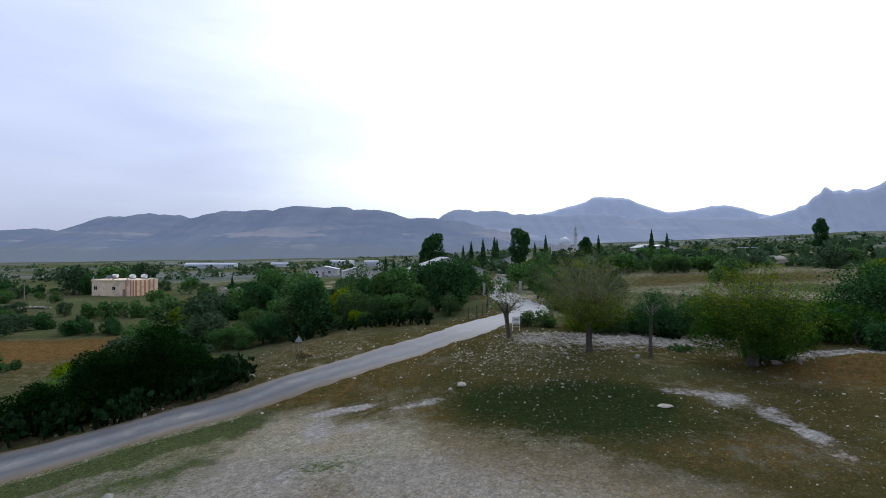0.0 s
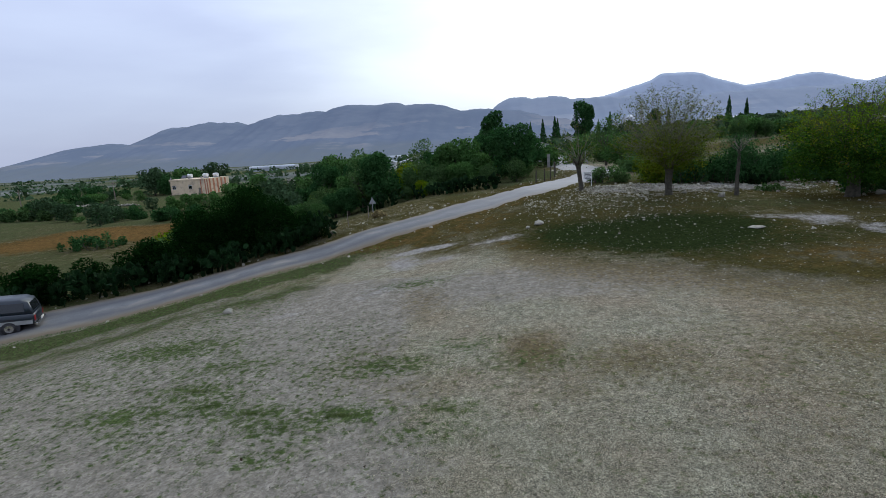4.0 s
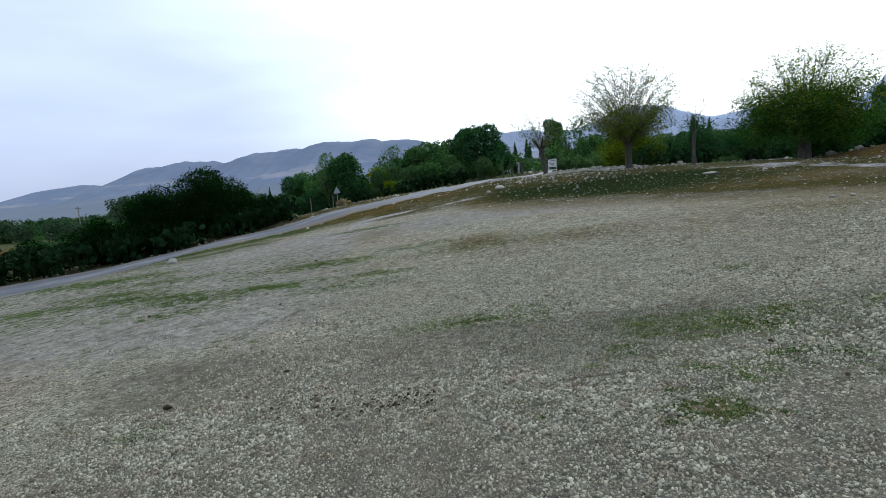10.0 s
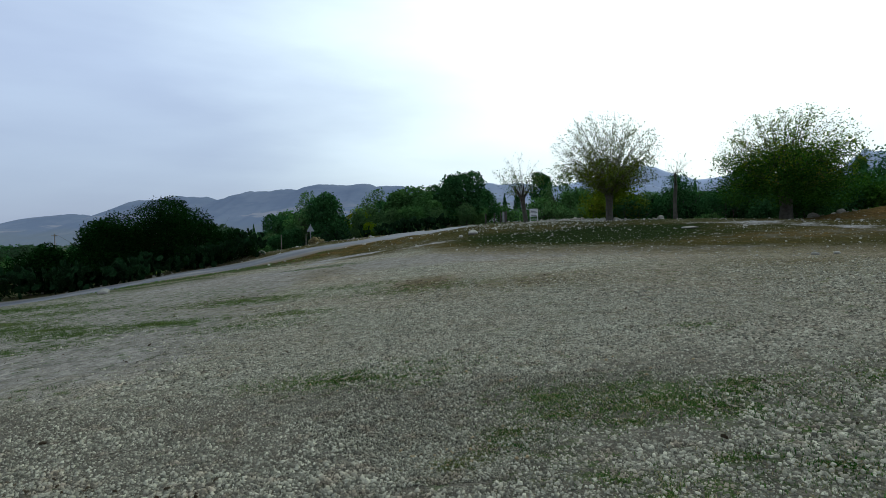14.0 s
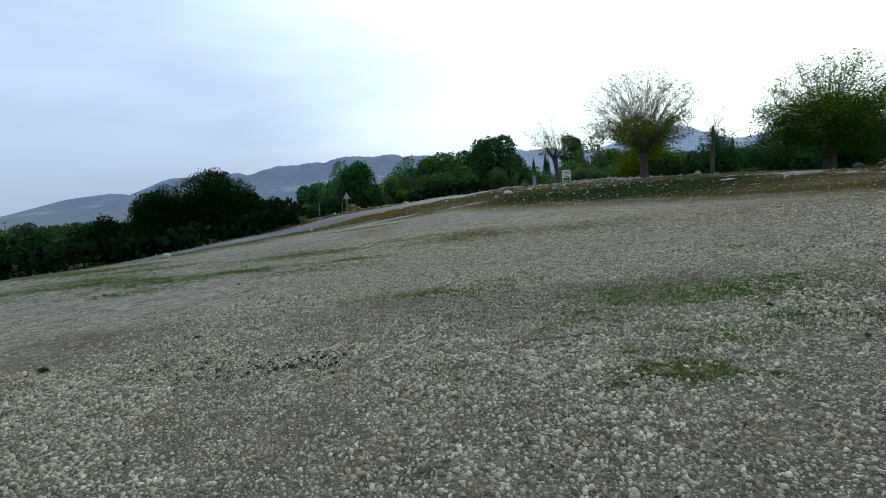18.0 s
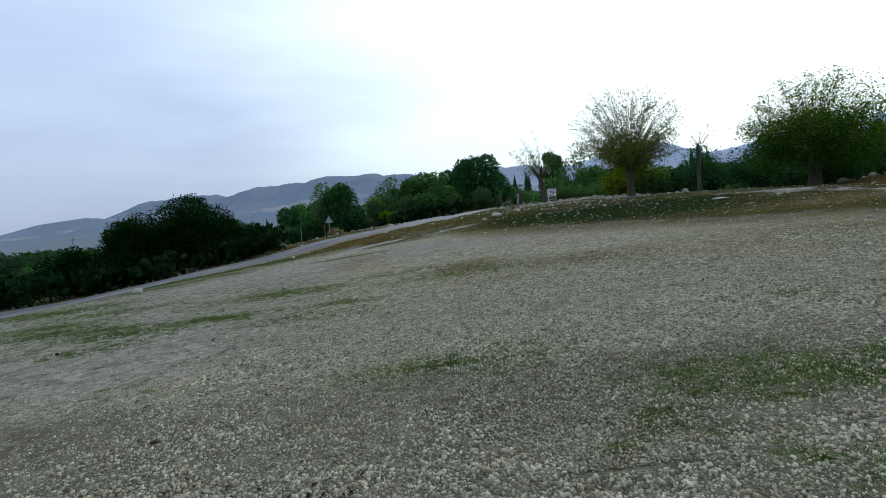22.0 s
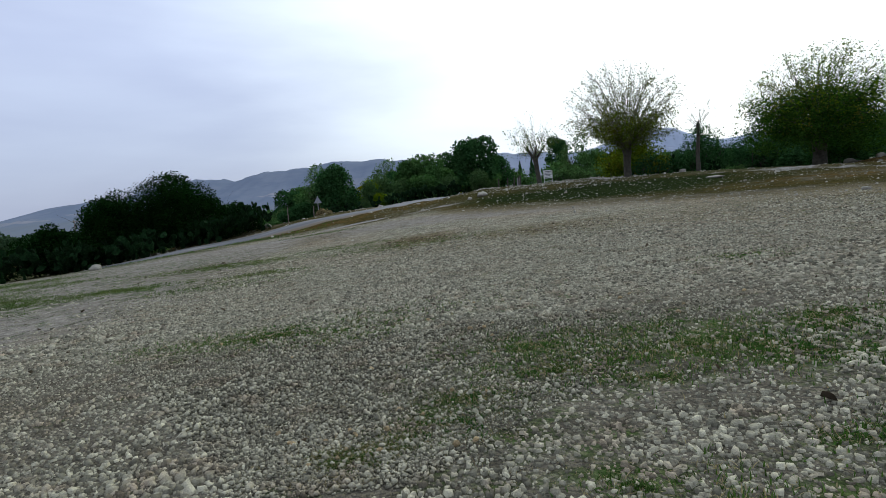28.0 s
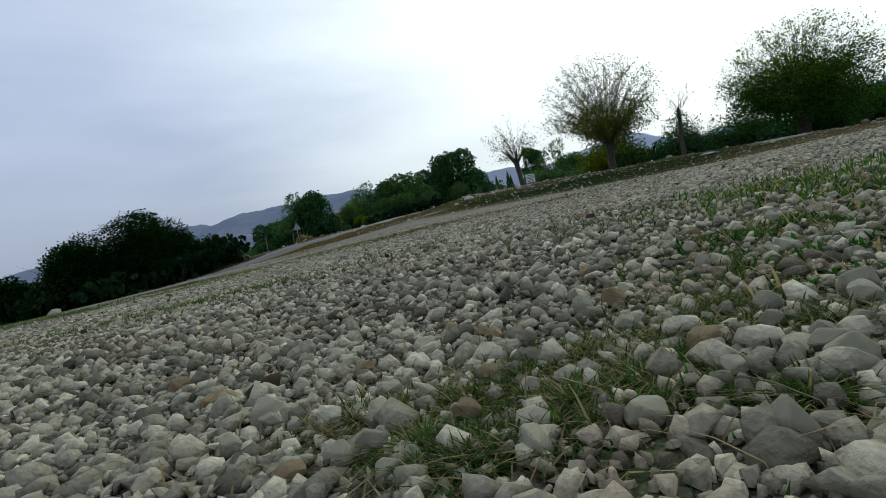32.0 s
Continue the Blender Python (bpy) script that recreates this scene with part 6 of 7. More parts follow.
# ---- buildings ----
stucco = mk("stucco_beige", (0.55, 0.44, 0.29), (0.62, 0.50, 0.34), rough=0.9, scale=0.8, fine=14, bump=0.3, c3=(0.38, 0.30, 0.22))
stucco_red = mk("stucco_red", (0.36, 0.13, 0.07), (0.42, 0.18, 0.10), rough=0.9, scale=0.8, fine=14, bump=0.3)
stucco_white = mk("stucco_white", (0.36, 0.36, 0.35), (0.45, 0.445, 0.43), rough=0.9, scale=0.6, fine=10, bump=0.3, c3=(0.30, 0.285, 0.26))
roof_grey = mk("roof_sheet", (0.24, 0.25, 0.26), (0.33, 0.335, 0.34), rough=0.7, scale=0.6, fine=8, bump=0.3, c3=(0.20, 0.16, 0.13))
film_white = mk("greenhouse_film", (0.30, 0.32, 0.34), (0.38, 0.40, 0.42), rough=0.5, scale=0.2, fine=4, bump=0.1)
stone_wall = mk("ruin_stone", (0.20, 0.18, 0.15), (0.32, 0.30, 0.26), rough=0.95, scale=2.5, fine=9, bump=0.8)


def window(parent, x, y, z, w, h, face="y"):
    """A window set proud of a wall that faces -y."""
    fr = part("window", boxed(x - w / 2 - 0.08, y - 0.05, z - 0.08, x + w / 2 + 0.08, y - 0.004, z + h + 0.08, bevel=0.01), white_paint, parent)
    part("pane", boxed(x - w / 2, y - 0.062, z, x - 0.03, y - 0.0505, z + h), glass_dark, fr)
    part("pane", boxed(x + 0.03, y - 0.062, z, x + w / 2, y - 0.0505, z + h), glass_dark, fr)
    return fr


def flat_house(x, y, turn):
    z = ground(x, y)
    base = thing("house", pose(x, y, z, 0, 0, turn), "beige flat-roofed house with red-striped corner and roof tanks", "house")
    part("wall", boxed(-7, -4, -1.5, 5, 4, 4.0, bevel=0.03), stucco, base)
    part("wing", boxed(5, -4.6, -1.5, 8, 3.6, 4.5, bevel=0.03), stucco, base)
    part("parapet", boxed(-7.15, -4.15, 4.0, 5.0, 4.15, 4.45, bevel=0.03), stucco, base)
    for k in (0, 2, 3):
        part("stripe", boxed(5.1 + k * 0.8, -4.63, 0.0, 5.45 + k * 0.8, -4.604, 4.4), stucco_red, base, "red painted stripe")
    for k in range(5):
        part("stripe", boxed(8.004, -4.3 + k * 1.5, 0.0, 8.03, -3.7 + k * 1.5, 4.4), stucco_red, base, "red painted stripe")
    for wx in (-5.6, 0.6):
        window(base, wx, -4.0, 1.6, 1.2, 1.0)
    part("door", boxed(3.6, -4.05, -1.0, 4.5, -4.004, 1.9, bevel=0.01), wood_grey, base)
    for tx, ty in ((-3.6, 0.5), (3.4, -0.5), (6.4, 0.4)):
        tank = part("water_tank", cyl(bmesh.new(), (tx - 0.7, ty, 5.3), (tx + 0.7, ty, 5.3), 0.5, n=18), white_paint, base, "white roof water tank")
        part("stand", boxed(tx - 0.6, ty - 0.45, 4.4, tx + 0.6, ty + 0.45, 4.82), steel, tank)
    bm = boxed(-1.0, -0.02, -0.6, 1.0, 0.02, 0.6)
    bmesh.ops.transform(bm, matrix=pose(-4.8, -0.6, 5.0, -45), verts=bm.verts)
    part("solar_panel", bm, glass_dark, base)
    for px in (-6.8, 0, 4.8):
        part("pillar", boxed(px, -3.9, 4.4, px + 0.25, -3.65, 5.1), concrete, base)
    return base


flat_house(-90, 145, -14)


def ruin(x, y):
    r = np.random.default_rng(6)
    base = thing("ruined_hut", pose(x, y, ground(x, y), 0, 0, 8), "roofless ruined stone hut with ragged wall tops", "ruin")
    for nm, (x0, y0, x1, y1) in (("front_wall", (-3.2, -2.2, 3.2, -1.7)), ("back_wall", (-3.2, 1.7, 3.2, 2.2)), ("side_wall", (-3.2, -1.695, -2.7, 1.695)), ("side_wall", (2.7, -1.695, 3.2, 1.695))):
        bm = bmesh.new()
        long_x = x1 - x0 > y1 - y0
        n = 12
        rows = []
        for k in range(n + 1):
            t = k / n
            h = 2.7 + r.uniform(-0.35, 0.35) + (0.5 if k in (0, n) else 0)
            a, b = ((x0 + t * (x1 - x0), y0), (x0 + t * (x1 - x0), y1)) if long_x else ((x0, y0 + t * (y1 - y0)), (x1, y0 + t * (y1 - y0)))
            rows.append([bm.verts.new((*a, -1.0)), bm.verts.new((*b, -1.0)), bm.verts.new((*b, h)), bm.verts.new((*a, h + r.uniform(-0.1, 0.1)))])
        for p, q in zip(rows[:-1], rows[1:]):
            for k in range(4):
                bm.faces.new((p[k], p[(k + 1) % 4], q[(k + 1) % 4], q[k]))
        bm.faces.new(rows[0])
        bm.faces.new(rows[-1][::-1])
        bmesh.ops.recalc_face_normals(bm, faces=bm.faces)
        part(nm, bm, stone_wall, base)


ruin(-46.5, 116)


def gable_house(x, y, turn, w, d, eave, ridge, wall_m, roof_m, label):
    base = thing("house", pose(x, y, ground(x, y), 0, 0, turn), label, "house", group="village houses")
    bm = bmesh.new()
    prof = [(-w / 2, -1.0), (w / 2, -1.0), (w / 2, eave), (0, ridge), (-w / 2, eave)]
    a, b = [[bm.verts.new((px, s * d / 2, pz)) for px, pz in prof] for s in (-1, 1)]
    bm.faces.new(a)
    bm.faces.new(b[::-1])
    for k in range(5):
        bm.faces.new((a[k], b[k], b[(k + 1) % 5], a[(k + 1) % 5]))
    bmesh.ops.recalc_face_normals(bm, faces=bm.faces)
    part("wall", bm, wall_m, base)
    sl = math.hypot(w / 2, ridge - eave)
    ang = math.degrees(math.atan2(ridge - eave, w / 2))
    for s in (-1, 1):
        bm = boxed(-0.05, -d / 2 - 0.35, 0.01, sl + 0.4, d / 2 + 0.35, 0.13)
        bmesh.ops.transform(bm, matrix=pose(0, 0, ridge, 0, 0, 0 if s > 0 else 180) @ pose(0, 0, 0, 0, ang, 0), verts=bm.verts)
        part("roof", bm, roof_m, base)
    window(base, -w * 0.22, -d / 2, eave * 0.4, 1.2, 1.2)
    window(base, w * 0.22, -d / 2, eave * 0.4, 1.2, 1.2)
    part("door", boxed(-0.5, -d / 2 - 0.05, -0.2, 0.5, -d / 2 - 0.004, 2.0), wood_grey, base)
    return base


gable_house(0.2, 101, 10, 13.5, 9, 3.3, 5.6, stucco_white, roof_grey, "low white house under a grey gabled roof")
gable_house(23, 165, -20, 10, 8, 3.5, 5.2, stucco_white, roof_grey, "white village house under a grey roof")
gable_house(-34, 205, 15, 12, 8, 3.4, 5.0, stucco_white, roof_grey, "white village house among trees")
gable_house(-60, 260, 5, 14, 9, 3.6, 5.0, stucco_white, film_white, "white village house with a pale roof")
gable_house(105, 250, 5, 16, 9, 3.6, 5.0, stucco_white, film_white, "long white shed behind the trees")
gable_house(92, 235, 12, 9, 8, 3.6, 5.0, stucco_white, roof_grey, "white village house behind the cypresses")


def greenhouse(x, y, turn, length, spans):
    base = thing("greenhouse", pose(x, y, ground(x, y), 0, 0, turn), "long white plastic greenhouse on the plain", "greenhouse", group="greenhouses")
    for k in range(spans):
        bm = bmesh.new()
        y0 = k * 7.0
        prof = [(0, -2)] + [(3.4 - 3.4 * math.cos(a * math.pi / 8), 3.0 + 1.7 * math.sin(a * math.pi / 8)) for a in range(9)] + [(6.8, -2)]
        a, b = [[bm.verts.new((s * length / 2, y0 + py, pz)) for py, pz in prof] for s in (-1, 1)]
        n = len(prof)
        bm.faces.new(a)
        bm.faces.new(b[::-1])
        for q in range(n):
            bm.faces.new((a[q], b[q], b[(q + 1) % n], a[(q + 1) % n]))
        bmesh.ops.recalc_face_normals(bm, faces=bm.faces)
        part("bay", bm, film_white, base)
    return base


greenhouse(-207, 455, 9, 42, 2)
greenhouse(-96, 480, -4, 20, 2)
greenhouse(-160, 500, 3, 16, 1)
greenhouse(-62, 440, -4, 12, 1)


def tunnel(x, y, turn):
    base = thing("tunnel_shed", pose(x, y, ground(x, y), 0, 0, turn) @ Matrix.Scale(0.6, 4), "pale round-roofed tunnel shed by the field", "shed")
    bm = bmesh.new()
    prof = [(-3.4, -1)] + [(-3.4 * math.cos(a * math.pi / 10), 1.6 + 1.9 * math.sin(a * math.pi / 10)) for a in range(11)] + [(3.4, -1)]
    a, b = [[bm.verts.new((px, s * 5, pz)) for px, pz in prof] for s in (-1, 1)]
    n = len(prof)
    bm.faces.new(a)
    bm.faces.new(b[::-1])
    for q in range(n):
        bm.faces.new((a[q], b[q], b[(q + 1) % n], a[(q + 1) % n]))
    bmesh.ops.recalc_face_normals(bm, faces=bm.faces)
    part("cover", bm, mk("canvas_cover", (0.26, 0.235, 0.18), (0.34, 0.31, 0.25), rough=0.8, scale=1.5, fine=30, bump=0.3), base, "faded canvas cover")
    part("door", boxed(-1.2, -5.05, -0.3, 1.2, -5.004, 2.3), stucco, base)
    for k in range(5):
        V, F = [], []
        tube(V, F, [(px * 1.012, -4.8 + 2.4 * k, pz * 1.012) for px, pz in prof], [0.04] * n, 5)
        link_mesh("hoop", V, F, steel, base)


tunnel(90, 140, -60)


def mosque(x, y):
    base = thing("mosque", pose(x, y, ground(x, y), 0, 0, 10), "white village mosque with a dome and slim minaret", "mosque")
    part("hall", boxed(-6, -6, -2, 6, 6, 6.5, bevel=0.1), stucco_white, base)
    part("drum", cyl(bmesh.new(), (0, 0, 6.5), (0, 0, 8.0), 3.6, n=24), stucco_white, base)
    bm = bmesh.new()
    bmesh.ops.create_uvsphere(bm, u_segments=24, v_segments=14, radius=3.5)
    bmesh.ops.delete(bm, geom=[v for v in bm.verts if v.co.z < -0.3], context="VERTS")
    bmesh.ops.translate(bm, vec=(0, 0, 8.0), verts=bm.verts)
    part("dome", bm, film_white, base, "pale rounded dome", True)
    mn = part("minaret", cyl(bmesh.new(), (5.5, -3, -2), (5.5, -3, 15.5), 0.95, 0.8, 14), stucco_white, base)
    part("balcony", cyl(bmesh.new(), (5.5, -3, 12.6), (5.5, -3, 13.3), 1.1, 1.4, 14), stucco_white, mn)
    part("spire", cyl(bmesh.new(), (5.5, -3, 15.5), (5.5, -3, 19.0), 0.85, 0.05, 14), roof_grey, mn)


mosque(71, 300)


def canopy_shed(x, y):
    base = thing("canopy_shed", pose(x, y, ground(x, y), 0, 0, 0), "flat white canopy roof on thin posts", "shed")
    part("roof", boxed(-4.2, -3, 3.2, 4.2, 3, 3.45, bevel=0.02), film_white, base)
    for px in (-4, 4):
        for py in (-2.8, 2.8):
            part("post", cyl(bmesh.new(), (px, py, -1), (px, py, 3.2), 0.08, n=8), steel, base)


canopy_shed(118, 196)


# ---- loose gravel on the lot ----
stone_mat = mk("gravel_stone", (0.175, 0.163, 0.112), (0.298, 0.280, 0.193), rough=0.9, scale=14.0, fine=240.0, bump=0.8, island=0.64, spec=0.06, c3=(0.205, 0.172, 0.115), dist=0.003, grain=0.28)
rng = np.random.default_rng(12)


def jitter_grid(x0, x1, y0, y1, step, rng, keep=1.0):
    xs, ys = np.meshgrid(np.arange(x0, x1, step), np.arange(y0, y1, step))
    x, y = xs.ravel() + rng.uniform(-0.6, 0.6, xs.size) * step, ys.ravel() + rng.uniform(-0.6, 0.6, xs.size) * step
    k = rng.uniform(size=x.size) < keep
    return x[k], y[k]


def sizes(n, mid, top):
    return np.clip(mid * np.exp(rng.normal(0, 0.48, n)), mid * 0.45, top)


def gravel(x, y, size, level, sink, label, kinds=12):
    size = 0.93 * size * (1 + 0.3 * wav(x, y, 2.3, 1.0) + 0.18 * wav(x, y, 0.7, 3.0))        # coarser and finer drifts
    P = np.stack([x, y, height(x, y) + size * sink], 1)
    V, F = scatter_stones(P, size, level, rng, kinds, (0.5, 0.95) if level else (0.42, 0.75))
    ob = link_mesh("gravel", V, F, stone_mat)
    return tagged(ob, label, "gravel", kind="stuff")


LX, LY = 0.58, 3.65        # where the flight ends


def wedge(x, y, lo, hi):
    d = y - LY
    return (d > lo) & (d <= hi) & (np.abs(x - LX - 0.03 * d) < 0.95 * d + 0.2)


def bare(x, y):
    """Share of ground left to stones where weeds grow."""
    return 1 - 0.78 * np.clip(weed_at(x, y) * (0.75 + 0.9 * wav(x, y, 0.35, 2.0)) - 0.2, 0, 1)


x, y = jitter_grid(-0.2, 1.4, LY + 0.06, LY + 0.5, 0.0086, rng)
k = wedge(x, y, 0.06, 0.5) & (rng.uniform(size=len(x)) < 1 - 0.45 * np.clip(1.3 * weed_at(x, y) * (0.8 + 0.6 * wav(x, y, 0.09, 2.0)) + 0.5 * blob(x, y, 0.72, 3.97, 0.14, 0.1, 20, 0.9), 0, 1))
gravel(x[k], y[k], sizes(k.sum(), 0.0092, 0.024), 2, 0.2, "fine angular limestone gravel at the landing place", 16)
x, y = jitter_grid(-1.6, 2.8, LY + 0.48, LY + 1.8, 0.0122, rng)
k = wedge(x, y, 0.5, 1.8) & (rng.uniform(size=len(x)) < bare(x, y))
gravel(x[k], y[k], sizes(k.sum(), 0.0132, 0.03), 1, 0.22, "loose angular grey limestone gravel before the landing place")
x, y = jitter_grid(-4.6, 5.8, LY + 1.75, LY + 5.4, 0.0228, rng)
k = wedge(x, y, 1.8, 5.4) & (rng.uniform(size=len(x)) < bare(x, y) * np.clip(1.0 - 0.5 * np.maximum(0, -x - 1.6 - 0.1 * (y - 5)), 0.05, 1))
gravel(x[k], y[k], sizes(k.sum(), 0.0165, 0.034), 0, 0.14, "loose grey limestone gravel of the lot")
x, y = jitter_grid(-4.6, 5.2, 0.5, 4.0, 0.0152, rng)
k = ~wedge(x, y, 0.02, 5.4) & (np.abs(x - 0.3) < 1.02 * (y + 1.2)) & (rng.uniform(size=len(x)) < bare(x, y) * smooth(0.5, 1.5, y) * np.clip(1.1 - 0.3 * np.maximum(0, np.abs(x - 0.3) - 0.8 * (y + 0.4)), 0.1, 1))
gravel(x[k], y[k], sizes(k.sum(), 0.0155, 0.034), 0, 0.1, "loose grey limestone gravel spread across the lot")
x, y = jitter_grid(-6, 7.5, 4.0, 5.6, 0.0195, rng)
k = ~wedge(x, y, 0.02, 5.4) & (np.abs(x - 0.3) < 0.95 * (y + 0.9)) & (rng.uniform(size=len(x)) < bare(x, y) * np.clip(1.05 - 0.5 * np.maximum(0, -x - 1.9), 0.08, 1))
gravel(x[k], y[k], sizes(k.sum(), 0.0165, 0.034), 0, 0.1, "loose grey limestone gravel across the middle of the lot")
x, y = jitter_grid(-8, 9, 5.6, 13.5, 0.036, rng)
k = ~(wedge(x, y, 0.02, 5.4)) & (np.abs(x - 0.3) < 0.95 * (y + 1.1)) & (rng.uniform(size=len(x)) < bare(x, y) * np.clip(1.0 - 0.5 * np.maximum(0, -x - 1.6 - 0.1 * (y - 5)), 0.05, 1) * np.clip((13.5 - y) / 6, 0, 1))
gravel(x[k], y[k], sizes(k.sum(), 0.024, 0.05), 0, 0.1, "loose grey limestone gravel at the far side of the lot")

n = 9000
d = 0.1 + 0.75 * rng.uniform(size=n) ** 0.8
x, y = LX + 0.05 + rng.uniform(-0.9, 1.0, n) * (d + 0.05), LY + d
gravel(x, y, sizes(n, 0.0052, 0.010), 0, 0.3, "grit and crumbs between the stones at the landing place")

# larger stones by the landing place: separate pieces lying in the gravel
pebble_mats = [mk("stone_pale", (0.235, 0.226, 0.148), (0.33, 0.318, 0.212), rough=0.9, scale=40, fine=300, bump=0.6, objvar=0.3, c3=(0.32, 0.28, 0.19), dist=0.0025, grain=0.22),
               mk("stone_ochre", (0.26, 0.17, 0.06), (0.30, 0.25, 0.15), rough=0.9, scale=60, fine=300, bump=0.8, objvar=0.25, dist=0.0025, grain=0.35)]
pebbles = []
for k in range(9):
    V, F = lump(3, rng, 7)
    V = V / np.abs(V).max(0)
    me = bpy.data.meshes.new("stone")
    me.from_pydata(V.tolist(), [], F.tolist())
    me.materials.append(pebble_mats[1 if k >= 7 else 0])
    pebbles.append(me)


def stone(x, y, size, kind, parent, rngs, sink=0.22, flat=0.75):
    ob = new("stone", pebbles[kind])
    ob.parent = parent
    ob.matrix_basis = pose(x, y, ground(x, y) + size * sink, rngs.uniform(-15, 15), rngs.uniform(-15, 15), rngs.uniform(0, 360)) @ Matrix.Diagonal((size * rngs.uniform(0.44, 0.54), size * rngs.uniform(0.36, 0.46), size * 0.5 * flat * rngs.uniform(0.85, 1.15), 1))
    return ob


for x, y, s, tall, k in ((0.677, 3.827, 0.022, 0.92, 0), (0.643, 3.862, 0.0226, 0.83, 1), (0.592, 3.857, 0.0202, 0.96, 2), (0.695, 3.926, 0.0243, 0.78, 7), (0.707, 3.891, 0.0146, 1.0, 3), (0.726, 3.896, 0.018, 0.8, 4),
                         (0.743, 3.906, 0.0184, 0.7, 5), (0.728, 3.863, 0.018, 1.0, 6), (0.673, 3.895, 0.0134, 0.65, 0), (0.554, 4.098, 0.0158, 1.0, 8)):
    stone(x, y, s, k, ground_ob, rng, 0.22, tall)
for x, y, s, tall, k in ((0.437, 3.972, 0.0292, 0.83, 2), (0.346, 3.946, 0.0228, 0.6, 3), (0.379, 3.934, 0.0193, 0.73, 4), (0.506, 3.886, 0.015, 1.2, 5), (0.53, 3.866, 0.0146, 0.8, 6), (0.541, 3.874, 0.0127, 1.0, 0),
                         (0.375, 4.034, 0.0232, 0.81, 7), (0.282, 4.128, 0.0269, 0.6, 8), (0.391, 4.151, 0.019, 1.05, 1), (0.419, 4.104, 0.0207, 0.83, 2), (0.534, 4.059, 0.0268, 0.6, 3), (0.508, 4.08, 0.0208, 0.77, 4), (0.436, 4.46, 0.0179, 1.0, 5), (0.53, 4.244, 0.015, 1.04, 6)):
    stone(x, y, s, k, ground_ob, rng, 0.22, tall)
for _ in range(70):
    d = 0.22 + 0.55 * rng.uniform()
    x, y = LX + 0.08 + rng.uniform(-0.75, 0.95) * (d + 0.04), LY + d
    stone(x, y, rng.uniform(0.012, 0.024) * (1.25 if x > LX + 0.08 else 0.9), int(rng.choice(9, p=[0.13] * 7 + [0.05, 0.04])), ground_ob, rng, 0.25, 0.8)
for _ in range(170):
    d = 0.25 + 2.2 * rng.uniform() ** 1.5
    x, y = LX + 0.1 + rng.uniform(-0.7, 0.95) * (d + 0.1), LY + d
    stone(x, y, rng.uniform(0.013, 0.021) * (1 + 0.35 * d), int(rng.choice(9)), ground_ob, rng)

# ---- weeds and straw in the gravel ----
blade_green = leafy("grass_blade", (0.030, 0.068, 0.016), (0.072, 0.104, 0.030), island=0.45)
weed_leaf = leafy("weed_leaf", (0.024, 0.068, 0.014), (0.060, 0.104, 0.026), island=0.45)
blade_straw = leafy("dry_straw", (0.17, 0.14, 0.068), (0.26, 0.22, 0.115), island=0.3)


def blades(name, px, py, tall, wide, material, label, lean=0.6):
    """Curved blades, three segments each, at the points."""
    n = len(px)
    a, le = rng.uniform(0, 6.283, n), rng.uniform(0.2, 1.0, n) * lean
    h = tall * rng.uniform(0.5, 1.25, n)
    w = wide * rng.uniform(0.7, 1.2, n)
    dx, dy = np.cos(a), np.sin(a)
    z0 = height(px, py) - 0.004
    rows = []
    for t, tw in ((0, 1.0), (0.4, 0.9), (0.75, 0.6), (1.0, 0.05)):
        o = h * le * t * t
        for sgn in (-1, 1):
            rows.append(np.stack([px + dx * o - dy * w * tw * sgn * 0.5, py + dy * o + dx * w * tw * sgn * 0.5, z0 + h * (t - 0.35 * le * t * t)], 1))
    V = np.stack(rows, 1).reshape(-1, 3)
    b = np.arange(n)[:, None] * 8
    F = np.concatenate([b + np.array([[2 * k, 2 * k + 1, 2 * k + 3, 2 * k + 2]]) for k in range(3)])
    return tagged(link_mesh(name, V, F, material), label, "grass", kind="stuff")


gxs, gys, sxs, sys_, fxs, fys = [], [], [], [], [], []
for cx, cy, rx, ry, amount in WEEDS:
    close = math.hypot(cx - LX, cy - LY) < 1.0
    n = int(amount * (2600 * math.pi * rx * ry * (7.0 if close else 1.4)) * (1 if cy < 8 else 0.6)) + 30
    r, a = np.sqrt(rng.uniform(0, 1, n)) * (1 + 0.35 * rng.normal(0, 0.5, n)), rng.uniform(0, 6.283, n)
    x, y = cx + rx * 1.3 * r * np.cos(a), cy + ry * 1.6 * r * np.sin(a)
    keep = wav(x, y, 0.22 + 0.35 * ry, cx) + 0.7 * wav(x, y, 0.09 + 0.12 * ry, cy) > -0.05
    x, y = x[keep], y[keep]
    n = len(x)
    dry = rng.uniform(size=n) < 0.35
    if cy < 7:
        gxs.append(x[~dry]); gys.append(y[~dry]); sxs.append(x[dry]); sys_.append(y[dry])
    else:
        fxs.append(x); fys.append(y)
gxs, gys, sxs, sys_, fxs, fys = [np.concatenate(v) for v in (gxs, gys, sxs, sys_, fxs, fys)]
near_g, near_s = np.hypot(gxs - LX, gys - LY) < 1.0, np.hypot(sxs - LX, sys_ - LY) < 1.0
blades("grass", gxs[near_g], gys[near_g], 0.012, 0.0014, blade_green, "short green grass between the stones", 1.3)
blades("dry_grass", sxs[near_s], sys_[near_s], 0.017, 0.0013, blade_straw, "dry straw-coloured grass between the stones", 1.6)
blades("grass", gxs[~near_g], gys[~near_g], 0.028, 0.004, weed_leaf, "green weeds growing through the gravel")
blades("dry_grass", sxs[~near_s], sys_[~near_s], 0.025, 0.0035, blade_straw, "dry weeds growing through the gravel", 1.5)
weed_grey = leafy("weed_grey", (0.052, 0.080, 0.024), (0.096, 0.116, 0.042), island=0.4)
